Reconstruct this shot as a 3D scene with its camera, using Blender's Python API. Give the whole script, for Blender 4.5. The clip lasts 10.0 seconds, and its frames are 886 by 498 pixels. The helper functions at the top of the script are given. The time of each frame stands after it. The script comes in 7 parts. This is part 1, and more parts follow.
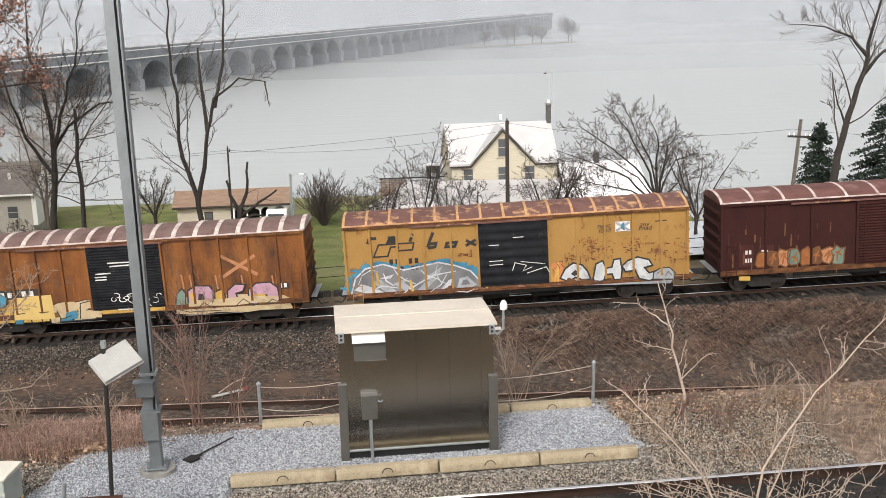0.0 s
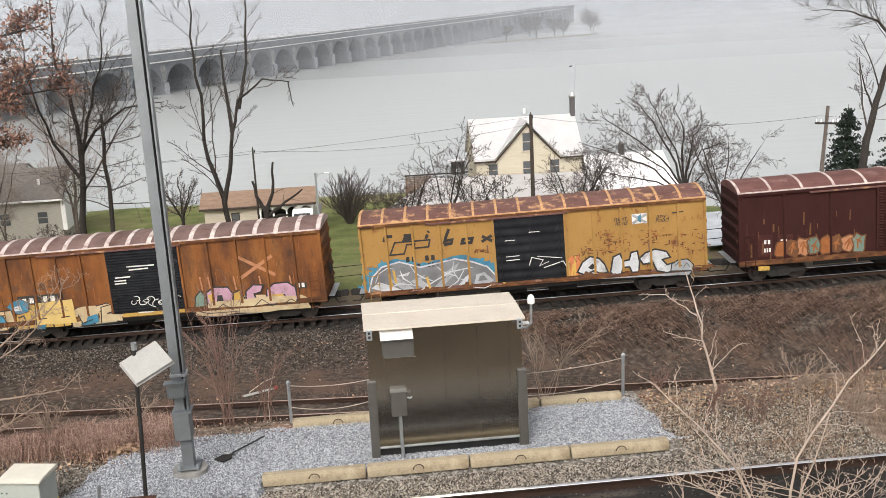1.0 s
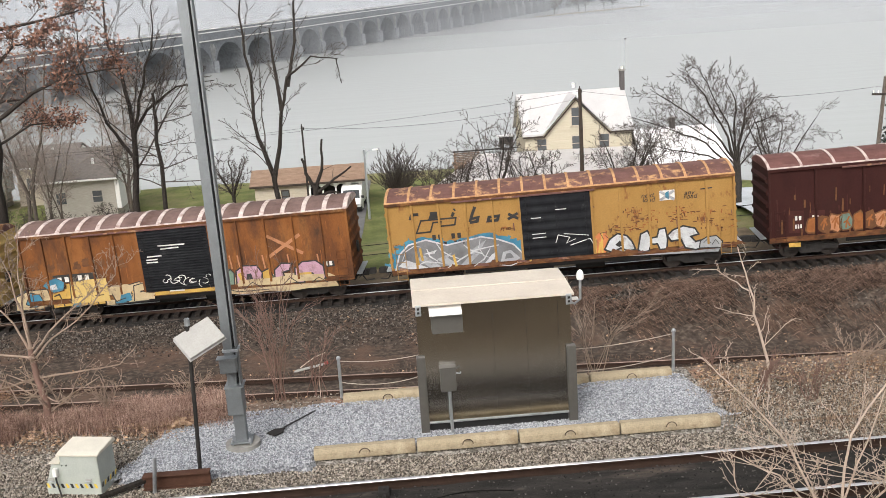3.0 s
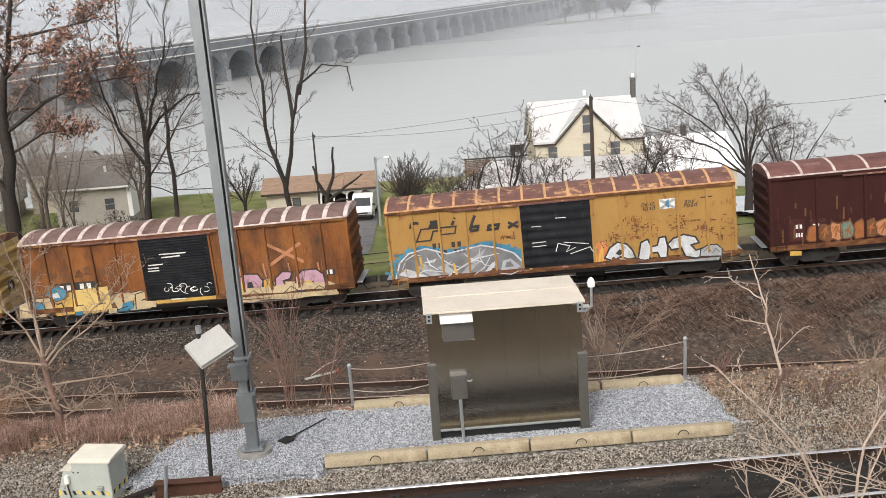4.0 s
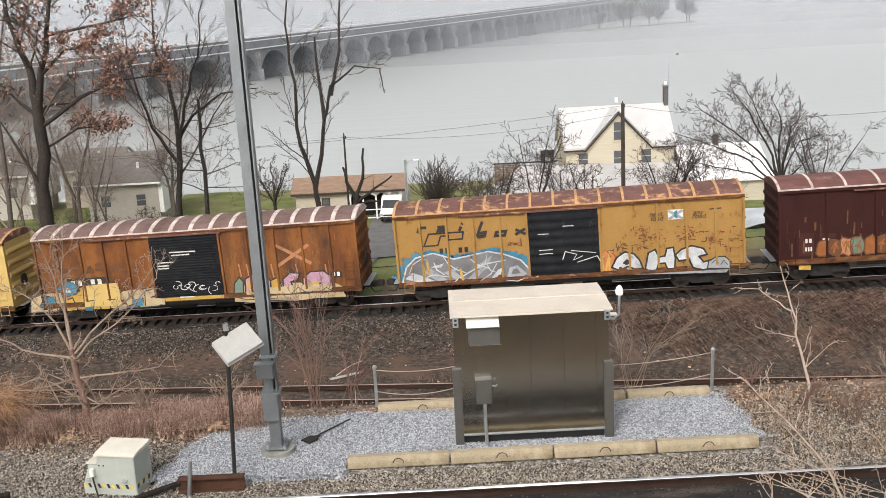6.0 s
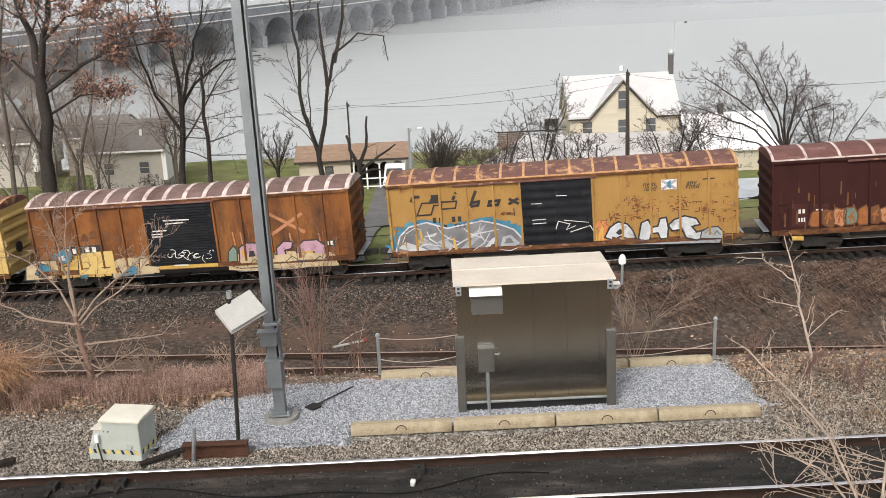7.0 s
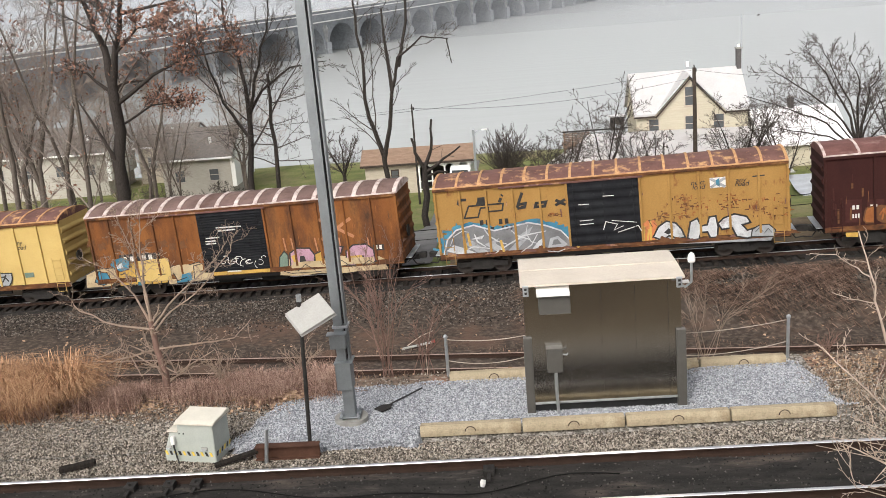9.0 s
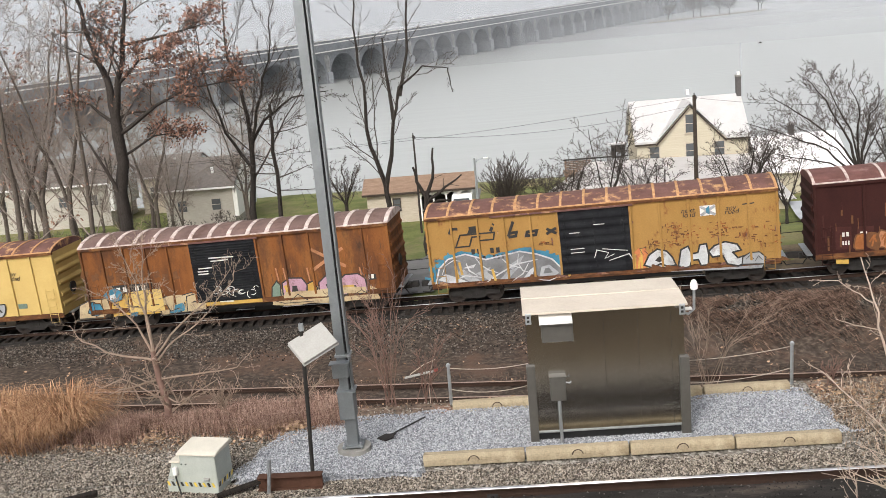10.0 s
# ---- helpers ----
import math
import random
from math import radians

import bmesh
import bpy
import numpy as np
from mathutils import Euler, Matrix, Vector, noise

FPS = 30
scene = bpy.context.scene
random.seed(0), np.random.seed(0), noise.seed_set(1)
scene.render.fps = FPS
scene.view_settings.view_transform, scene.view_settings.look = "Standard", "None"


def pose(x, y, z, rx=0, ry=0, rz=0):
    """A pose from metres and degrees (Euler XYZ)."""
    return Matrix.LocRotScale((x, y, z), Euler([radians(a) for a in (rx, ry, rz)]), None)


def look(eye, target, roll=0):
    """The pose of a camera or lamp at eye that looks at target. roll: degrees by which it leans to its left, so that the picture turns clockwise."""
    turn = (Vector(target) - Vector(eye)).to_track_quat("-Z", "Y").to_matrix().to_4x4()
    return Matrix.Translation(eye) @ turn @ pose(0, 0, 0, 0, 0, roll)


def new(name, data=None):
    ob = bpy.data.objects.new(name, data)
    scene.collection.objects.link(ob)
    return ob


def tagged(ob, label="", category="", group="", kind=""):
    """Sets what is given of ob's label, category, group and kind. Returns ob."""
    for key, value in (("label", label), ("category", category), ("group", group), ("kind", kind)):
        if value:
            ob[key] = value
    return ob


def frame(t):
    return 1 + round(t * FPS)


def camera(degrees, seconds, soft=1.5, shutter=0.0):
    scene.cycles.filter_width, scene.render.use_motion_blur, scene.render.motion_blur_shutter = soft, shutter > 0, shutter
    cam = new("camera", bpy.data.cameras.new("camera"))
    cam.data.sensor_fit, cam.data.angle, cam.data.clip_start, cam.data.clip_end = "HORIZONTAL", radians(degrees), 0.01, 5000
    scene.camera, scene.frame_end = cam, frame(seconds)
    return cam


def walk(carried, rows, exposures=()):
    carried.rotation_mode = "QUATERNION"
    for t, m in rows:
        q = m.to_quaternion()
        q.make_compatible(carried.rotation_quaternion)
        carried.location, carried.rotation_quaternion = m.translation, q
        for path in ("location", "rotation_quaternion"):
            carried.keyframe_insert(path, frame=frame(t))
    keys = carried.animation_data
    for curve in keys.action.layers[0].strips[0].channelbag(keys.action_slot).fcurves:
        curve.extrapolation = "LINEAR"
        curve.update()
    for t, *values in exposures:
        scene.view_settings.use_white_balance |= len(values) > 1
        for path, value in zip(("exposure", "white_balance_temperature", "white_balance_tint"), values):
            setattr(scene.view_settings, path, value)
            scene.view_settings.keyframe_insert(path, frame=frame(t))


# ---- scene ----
cam = camera(47.0, 10.0, soft=0.72)
# camera path: seconds, eye, target, roll
PATH = [
    (0, (0.006, 0.168, 7.643), (0.239, 2.103, 7.194), -1.3),
    (0.5, (0.0, 0.19, 7.63), (0.203, 2.131, 7.189), -2.2),
    (1, (0.016, 0.182, 7.632), (0.197, 2.122, 7.177), -2.9),
    (1.5, (0.019, 0.183, 7.635), (0.162, 2.119, 7.157), -3.1),
    (2, (0.028, 0.171, 7.637), (0.144, 2.105, 7.141), -3.3),
    (2.5, (0.022, 0.179, 7.631), (0.118, 2.114, 7.134), -3.6),
    (4, (0.022, 0.18, 7.627), (0.084, 2.121, 7.148), -4.0),
    (4.5, (0.018, 0.2, 7.626), (0.066, 2.144, 7.16), -3.8),
    (5, (0.015, 0.2, 7.623), (0.047, 2.147, 7.166), -3.4),
    (5.5, (0.01, 0.195, 7.627), (0.027, 2.142, 7.173), -3.1),
    (7, (0.012, 0.208, 7.617), (0.011, 2.137, 7.089), -2.8),
    (7.5, (0.003, 0.21, 7.609), (-0.023, 2.136, 7.071), -3.2),
    (8, (0.005, 0.197, 7.618), (-0.058, 2.121, 7.076), -3.7),
    (8.5, (0.011, 0.182, 7.616), (-0.093, 2.107, 7.083), -4.3),
    (9, (0.015, 0.17, 7.624), (-0.116, 2.098, 7.107), -4.7),
    (9.5, (0.0, 0.183, 7.62), (-0.123, 2.116, 7.121), -5.2),
    (10, (0.01, 0.16, 7.627), (-0.121, 2.102, 7.164), -5.0),
]
walk(cam, [(t, look(eye, target, roll)) for t, eye, target, roll in PATH])

# ---- world, sun, exposure ----
world = bpy.data.worlds.new("overcast")
scene.world = world
world.use_nodes = True
wn, wl = world.node_tree.nodes, world.node_tree.links
sky = wn.new("ShaderNodeTexSky")
sky.sky_type, sky.sun_disc = "NISHITA", False
sky.sun_elevation, sky.sun_rotation = radians(38), radians(200)
sky.air_density, sky.dust_density, sky.ozone_density = 1.0, 6.0, 1.0
hs = wn.new("ShaderNodeHueSaturation")
hs.inputs["Saturation"].default_value = 0.22
wl.new(sky.outputs[0], hs.inputs["Color"])
wl.new(hs.outputs[0], wn["Background"].inputs["Color"])
wn["Background"].inputs["Strength"].default_value = 0.15
sun = new("sun", bpy.data.lights.new("sun", "SUN"))
sun.data.energy, sun.data.angle, sun.data.color = 0.55, radians(25), (1.0, 0.96, 0.9)
sun.matrix_world = look((0, 0, 60), (22, 60, 0))
scene.view_settings.exposure = 0.6


# ---- materials ----
def material(name, stops, scale=6.0, rough=0.8, metal=0.0, bump=0.15, kind="noise", fine=40.0, stretch=(1, 1, 1), spot=None, spot_scale=1.5, spot_at=(0.5, 0.62), ior=None, island=0.0, obrand=0.0, grainy=0.35):
    """A procedural surface: a colour ramp over noise or cells, finer grain over it, a second colour in patches, and bump."""
    m = bpy.data.materials.new(name)
    m.use_nodes = True
    n, l = m.node_tree.nodes, m.node_tree.links
    b = n["Principled BSDF"]
    co = n.new("ShaderNodeTexCoord")
    mp = n.new("ShaderNodeMapping")
    mp.inputs["Scale"].default_value = stretch
    l.new(co.outputs["Object"], mp.inputs["Vector"])
    if kind == "cells":
        tex = n.new("ShaderNodeTexVoronoi")
        tex.inputs["Scale"].default_value = scale
        value = n.new("ShaderNodeSeparateColor")
        l.new(tex.outputs["Color"], value.inputs[0])
        value, height = value.outputs[0], tex.outputs["Distance"]
    else:
        tex = n.new("ShaderNodeTexNoise")
        tex.inputs["Scale"].default_value, tex.inputs["Detail"].default_value = scale, 8
        tex.inputs["Roughness"].default_value = 0.62
        value = height = tex.outputs["Fac"]
    l.new(mp.outputs[0], tex.inputs["Vector"])
    if island or obrand:
        src = n.new("ShaderNodeNewGeometry").outputs["Random Per Island"] if island else n.new("ShaderNodeObjectInfo").outputs["Random"]
        mixv = n.new("ShaderNodeMath")
        mixv.operation = "MULTIPLY_ADD"
        sub = n.new("ShaderNodeMath")
        sub.operation = "SUBTRACT"
        sub.inputs[1].default_value = 0.5
        l.new(src, sub.inputs[0])
        l.new(sub.outputs[0], mixv.inputs[0])
        mixv.inputs[1].default_value = island or obrand
        l.new(value, mixv.inputs[2])
        value = mixv.outputs[0]
    ramp = n.new("ShaderNodeValToRGB")
    e = ramp.color_ramp.elements
    while len(e) < len(stops):
        e.new(0.5)
    for el, (p, c) in zip(e, stops):
        el.position, el.color = p, (*c, 1)
    l.new(value, ramp.inputs[0])
    colour = ramp.outputs[0]
    grain = n.new("ShaderNodeTexNoise")
    grain.inputs["Scale"].default_value, grain.inputs["Detail"].default_value = fine, 5
    l.new(mp.outputs[0], grain.inputs["Vector"])
    if spot:
        sp = n.new("ShaderNodeTexNoise")
        sp.inputs["Scale"].default_value, sp.inputs["Detail"].default_value, sp.inputs["Roughness"].default_value = spot_scale, 9, 0.68
        l.new(mp.outputs[0], sp.inputs["Vector"])
        sr = n.new("ShaderNodeMapRange")
        sr.inputs["From Min"].default_value, sr.inputs["From Max"].default_value = spot_at
        l.new(sp.outputs["Fac"], sr.inputs["Value"])
        mx = n.new("ShaderNodeMix")
        mx.data_type = "RGBA"
        l.new(sr.outputs[0], mx.inputs["Factor"])
        l.new(colour, mx.inputs["A"])
        mx.inputs["B"].default_value = (*spot, 1)
        colour = mx.outputs["Result"]
    g = n.new("ShaderNodeMix")
    g.data_type, g.blend_type = "RGBA", "OVERLAY"
    g.inputs["Factor"].default_value = grainy
    l.new(colour, g.inputs["A"])
    l.new(grain.outputs["Fac"], g.inputs["B"])
    l.new(g.outputs["Result"], b.inputs["Base Color"])
    b.inputs["Roughness"].default_value, b.inputs["Metallic"].default_value = rough, metal
    b.inputs["Specular IOR Level"].default_value = 0.5 if rough < 0.7 else 0.15
    if ior:
        b.inputs["IOR"].default_value = ior
    bp = n.new("ShaderNodeBump")
    bp.inputs["Strength"].default_value, bp.inputs["Distance"].default_value = bump, 0.02 if kind != "cells" else 0.6 / scale
    if kind == "cells":
        inv = n.new("ShaderNodeMath")
        inv.operation = "SUBTRACT"
        inv.inputs[0].default_value = 1.0
        l.new(height, inv.inputs[1])
        l.new(inv.outputs[0], bp.inputs["Height"])
    else:
        l.new(grain.outputs["Fac"], bp.inputs["Height"])
    l.new(bp.outputs[0], b.inputs["Normal"])
    return m


def plain(name, c, rough=0.6, metal=0.0, var=0.25, scale=4.0, grainy=0.14, **k):
    d = tuple(v * (1 - var) for v in c)
    u = tuple(min(1, v * (1 + var * 0.6)) for v in c)
    return material(name, [(0.3, d), (0.7, u)], scale, rough, metal, grainy=grainy, **k)


M = {}
M["gravel"] = material("pale_gravel", [(0.0, (0.12, 0.125, 0.14)), (0.5, (0.27, 0.28, 0.305)), (1.0, (0.5, 0.51, 0.535))], 34, 0.85, bump=0.8, kind="cells", fine=9, spot=(0.2, 0.19, 0.18), spot_scale=0.9, spot_at=(0.55, 0.75))
M["gravel_stone"] = material("pale_stones", [(0.05, (0.13, 0.135, 0.15)), (0.5, (0.3, 0.31, 0.33)), (0.95, (0.5, 0.512, 0.535))], 12, 0.85, island=1.0)
M["ballast_stone"] = material("ballast_stones", [(0.1, (0.045, 0.037, 0.03)), (0.5, (0.185, 0.158, 0.128)), (0.95, (0.44, 0.39, 0.33))], 12, 0.9, island=1.0)
M["cinder_stone"] = material("cinder_stones", [(0.2, (0.016, 0.014, 0.012)), (0.6, (0.056, 0.047, 0.039)), (0.95, (0.2, 0.178, 0.155))], 12, 0.9, island=1.2)
M["oily_stone"] = material("oily_stones", [(0.2, (0.015, 0.014, 0.013)), (0.7, (0.045, 0.042, 0.039)), (1.0, (0.13, 0.12, 0.11))], 12, 0.9, island=0.9)
M["rail_side"] = plain("rusty_rail_side", (0.045, 0.027, 0.02), 0.75, 0.3, fine=60)
M["rail_top"] = plain("worn_rail_head", (0.72, 0.7, 0.7), 0.28, 1.0, 0.15)
M["rail_dull"] = plain("dull_rail_head", (0.36, 0.26, 0.21), 0.5, 0.6)
M["tie"] = material("weathered_tie", [(0.3, (0.012, 0.01, 0.009)), (0.7, (0.036, 0.029, 0.024))], 3, 0.95, stretch=(12, 1, 4), bump=0.4)
M["steel"] = material("brushed_steel_sheet", [(0.3, (0.47, 0.45, 0.41)), (0.7, (0.52, 0.5, 0.46))], 0.4, 0.17, 1.0, bump=0.0, stretch=(2, 2, 0.4), fine=3, grainy=0.06)
M["panel_grey"] = plain("grey_steel_cover", (0.1, 0.094, 0.085), 0.5, 0.3, 0.12)
M["galv"] = plain("galvanised_steel", (0.44, 0.46, 0.48), 0.45, 0.75, 0.2, 9)
M["mast"] = plain("mast_steel", (0.22, 0.235, 0.245), 0.5, 0.55, 0.15, 3)
M["roof_cream"] = material("cream_painted_roof", [(0.3, (0.52, 0.45, 0.37)), (0.7, (0.62, 0.545, 0.455))], 1.5, 0.5, bump=0.03)
M["white"] = plain("white_paint", (0.78, 0.77, 0.74), 0.5, 0.0, 0.08)
M["offwhite"] = plain("off_white_box", (0.36, 0.35, 0.325), 0.55, 0.0, 0.08)
M["lid_cream"] = plain("cream_enamel_lid", (0.62, 0.58, 0.49), 0.55, 0.0, 0.08)
M["boxgrey"] = plain("pale_grey_green_enamel", (0.42, 0.445, 0.4), 0.55, 0.0, 0.1)
M["concrete"] = material("cream_concrete", [(0.3, (0.3, 0.245, 0.165)), (0.7, (0.43, 0.36, 0.25))], 2.5, 0.9, bump=0.3, spot=(0.19, 0.14, 0.085), spot_scale=1.6, spot_at=(0.5, 0.72))
M["footing"] = plain("footing_concrete", (0.28, 0.27, 0.25), 0.9)
M["black"] = plain("black_plastic_and_shade", (0.02, 0.02, 0.02), 0.5)
M["darksteel_and_shade"] = plain("dark_dirty_steel_and_shade", (0.035, 0.032, 0.03), 0.7, 0.2)
M["ibeam"] = plain("rusty_beam", (0.09, 0.045, 0.03), 0.8, 0.2)
M["hazard_yellow"] = plain("hazard_yellow", (0.75, 0.55, 0.08), 0.5)
M["signal_red"] = plain("faded_signal_red", (0.4, 0.05, 0.04), 0.6)
M["rope"] = plain("pale_rope", (0.42, 0.36, 0.3), 0.8)
M["bark"] = material("dark_grey_bark", [(0.3, (0.02, 0.017, 0.015)), (0.7, (0.06, 0.05, 0.044))], 6, 0.95, stretch=(6, 6, 1), bump=0.6)
M["twig"] = plain("dark_twigs", (0.075, 0.062, 0.054), 0.9)
M["wood_bark"] = material("grey_brown_bark", [(0.3, (0.065, 0.054, 0.045)), (0.7, (0.165, 0.137, 0.115))], 6, 0.95, stretch=(6, 6, 1), bump=0.6)
M["wood_twig"] = plain("grey_brown_twigs", (0.26, 0.215, 0.185), 0.9)
M["paletwig"] = plain("pale_dry_stems", (0.5, 0.4, 0.325), 0.85)
M["saptwig"] = plain("brown_grey_stems", (0.3, 0.225, 0.175), 0.85)
M["redtwig"] = plain("reddish_stems", (0.2, 0.125, 0.1), 0.85)
M["oakleaf"] = material("dead_oak_leaves", [(0.2, (0.12, 0.062, 0.045)), (0.8, (0.33, 0.18, 0.13))], 4, 0.8, island=0.9)
M["needle"] = material("spruce_needles", [(0.2, (0.01, 0.016, 0.012)), (0.8, (0.038, 0.05, 0.036))], 6, 0.9, island=0.8)
M["drygrass"] = material("dry_grass", [(0.1, (0.12, 0.08, 0.055)), (0.5, (0.26, 0.18, 0.125)), (0.9, (0.48, 0.36, 0.26))], 2, 0.9, island=0.9)
M["tallgrass"] = material("tawny_tall_grass", [(0.1, (0.17, 0.085, 0.045)), (0.5, (0.4, 0.22, 0.12)), (0.9, (0.62, 0.4, 0.24))], 2, 0.9, island=0.9)
M["brush"] = material("dry_brush", [(0.1, (0.035, 0.022, 0.017)), (0.5, (0.1, 0.065, 0.048)), (0.9, (0.25, 0.17, 0.125))], 2, 0.9, island=1.0)
M["redbrush"] = material("reddish_dry_brush", [(0.1, (0.13, 0.072, 0.056)), (0.5, (0.32, 0.2, 0.155)), (0.9, (0.54, 0.38, 0.3))], 2, 0.9, island=0.9)
M["matgrass"] = material("matted_brown_grass", [(0.1, (0.035, 0.02, 0.015)), (0.5, (0.12, 0.074, 0.055)), (0.9, (0.33, 0.225, 0.17))], 2, 0.9, island=1.1)
M["leaflitter"] = material("leaf_litter", [(0.1, (0.2, 0.12, 0.07)), (0.9, (0.55, 0.38, 0.25))], 2, 0.9, island=1.0)


# ---- mesh helpers ----
def part(name, bm, mat, parent=None, label="", smooth=False):
    me = bpy.data.meshes.new(name)
    bm.to_mesh(me)
    bm.free()
    for m in mat if isinstance(mat, (list, tuple)) else [mat]:
        me.materials.append(m)
    if smooth:
        me.polygons.foreach_set("use_smooth", [True] * len(me.polygons))
    ob = new(name, me)
    ob.parent = parent
    return tagged(ob, label) if label else ob


def thing(name, m, label, category, group="", kind=""):
    ob = new(name)
    ob.matrix_world = m
    return tagged(ob, label, category, group, kind)


def box(bm, x0, x1, y0, y1, z0, z1, bevel=0.0, mi=0):
    r = bmesh.ops.create_cube(bm, size=1.0, matrix=Matrix.Translation(((x0 + x1) / 2, (y0 + y1) / 2, (z0 + z1) / 2)) @ Matrix.Diagonal((x1 - x0, y1 - y0, z1 - z0, 1)))
    vs = set(r["verts"])
    for f in {f for v in vs for f in v.link_faces}:
        f.material_index = mi
    if bevel:
        bmesh.ops.bevel(bm, geom=list({e for v in vs for e in v.link_edges}), offset=bevel, segments=2, profile=0.5, affect="EDGES")
    return bm


def boxes(*bs, bevel=0.0):
    bm = bmesh.new()
    for b in bs:
        box(bm, *b, bevel=bevel)
    return bm


def tube(bm, pts, radii, sides=8, cap=True):
    rings = []
    pts = [Vector(p) for p in pts]
    for i, p in enumerate(pts):
        d = (pts[min(i + 1, len(pts) - 1)] - pts[max(i - 1, 0)]).normalized()
        a = d.cross(Vector((0.31, 0.83, 0.47))).normalized()
        b = d.cross(a)
        r = radii[i] if isinstance(radii, (list, tuple)) else radii
        rings.append([bm.verts.new(p + (a * math.cos(2 * math.pi * k / sides) + b * math.sin(2 * math.pi * k / sides)) * r) for k in range(sides)])
    for r0, r1 in zip(rings, rings[1:]):
        for k in range(sides):
            bm.faces.new((r0[k], r0[(k + 1) % sides], r1[(k + 1) % sides], r1[k]))
    if cap:
        bm.faces.new(rings[0][::-1])
        bm.faces.new(rings[-1])
    return bm


def prism(bm, outline, a, b, axis="x", mi=0):
    """An outline of (u, v) pushed from a to b along an axis: x takes (y, z), y takes (x, z), z takes (x, y)."""
    def at(u, v, w):
        return {"x": (w, u, v), "y": (u, w, v), "z": (u, v, w)}[axis]
    r0 = [bm.verts.new(at(u, v, a)) for u, v in outline]
    r1 = [bm.verts.new(at(u, v, b)) for u, v in outline]
    fs = [bm.faces.new(r0), bm.faces.new(r1[::-1])]
    for i in range(len(outline)):
        j = (i + 1) % len(outline)
        fs.append(bm.faces.new((r0[i], r1[i], r1[j], r0[j])))
    for f in fs:
        f.material_index = mi
    bmesh.ops.recalc_face_normals(bm, faces=fs)
    return bm


def disc(bm, x, y, z, r, h, sides=24):
    bmesh.ops.create_cone(bm, cap_ends=True, segments=sides, radius1=r, radius2=r, depth=h, matrix=Matrix.Translation((x, y, z + h / 2)))
    return bm


def mesh_stuff(name, verts, faces, mat, label, category, kind="stuff"):
    me = bpy.data.meshes.new(name)
    me.from_pydata(verts, [], faces)
    me.materials.append(mat)
    me.update()
    return tagged(new(name, me), label, category, "", kind)


# ---- the lie of the land ----
def step(v, a, b):
    s = min(1.0, max(0.0, (v - a) / (b - a)))
    return s * s * (3 - 2 * s)


def track2_y(x):
    return 36.1 - 0.098 * x


def rail_z(x):
    return -5.47 + 0.0385 * (max(-60, min(60, x)) - 8.7)


def train_y(x):
    return 45.45 - 0.114 * (max(-60, min(60, x)) - 8.7)


def on_rails(x):
    return pose(x, train_y(x), rail_z(x), 0, -2.2, -6.5)




def land(x, y):
    x = max(-45, min(45, x))
    z = 5.9 * (1 - step(y, 2, 11.3))
    edge = 19.12 - 0.45 * step(-x, 4.5, 7.5)
    low = track2_y(x) - 0.7
    z -= 6.42 * min(1, max(0, (y - edge) / (low - 4.0 - edge)))
    if y > low + 2.6:
        foot = train_y(x) - 1.75
        z += (rail_z(x) - 0.27 + 6.42) * step(y, low + 2.6, foot)
        z += 0.7 * step(x, 1, 8) * step(y, low + 3, low + 5) * (1 - step(y, low + 5, foot))
    z -= (rail_z(x) + 12.2) * step(y, 50, 88)
    s = 116 - 24 * step(x, 25, 40)
    z -= 4.5 * step(y, s, s + 12)
    return z


# ---- ground, water, distance ----
M["dirt"] = material("brown_stony_dirt", [(0.25, (0.075, 0.052, 0.04)), (0.5, (0.2, 0.143, 0.108)), (0.75, (0.37, 0.29, 0.23))], 5, 0.95, bump=0.9, fine=55, spot=(0.36, 0.19, 0.13), spot_scale=0.5, spot_at=(0.55, 0.7))
M["ballast"] = material("grey_brown_ballast", [(0.0, (0.1, 0.09, 0.075)), (0.5, (0.21, 0.19, 0.165)), (1.0, (0.44, 0.41, 0.37))], 24, 0.95, bump=0.9, kind="cells", fine=7)
M["cinder"] = material("dark_cinder_bank", [(0.25, (0.022, 0.017, 0.014)), (0.5, (0.064, 0.049, 0.039)), (0.78, (0.18, 0.142, 0.115))], 4.5, 0.95, bump=1.0, fine=30, spot=(0.12, 0.076, 0.055), spot_scale=0.35, spot_at=(0.5, 0.65))
# oily bed of the near track; also paints the shade under the train
M["trackbed"] = material("oily_trackbed_and_car_shade", [(0.3, (0.014, 0.013, 0.012)), (0.6, (0.038, 0.034, 0.031)), (0.85, (0.115, 0.102, 0.09))], 2.2, 0.95, bump=0.6, fine=45, stretch=(0.5, 1.6, 1), spot=(0.105, 0.082, 0.068), spot_scale=1.1, spot_at=(0.55, 0.75))
M["lawn"] = material("winter_lawn", [(0.3, (0.085, 0.1, 0.035)), (0.55, (0.145, 0.16, 0.055)), (0.8, (0.22, 0.21, 0.09))], 0.5, 0.95, bump=0.4, fine=8, spot=(0.22, 0.18, 0.1), spot_scale=0.12, spot_at=(0.48, 0.68))
M["scrub"] = material("scrubby_ground", [(0.3, (0.1, 0.075, 0.05)), (0.7, (0.22, 0.17, 0.11))], 0.8, 0.95, bump=0.5, fine=9)
M["asphalt"] = plain("worn_asphalt", (0.16, 0.155, 0.15), 0.9, scale=1.0, fine=50)


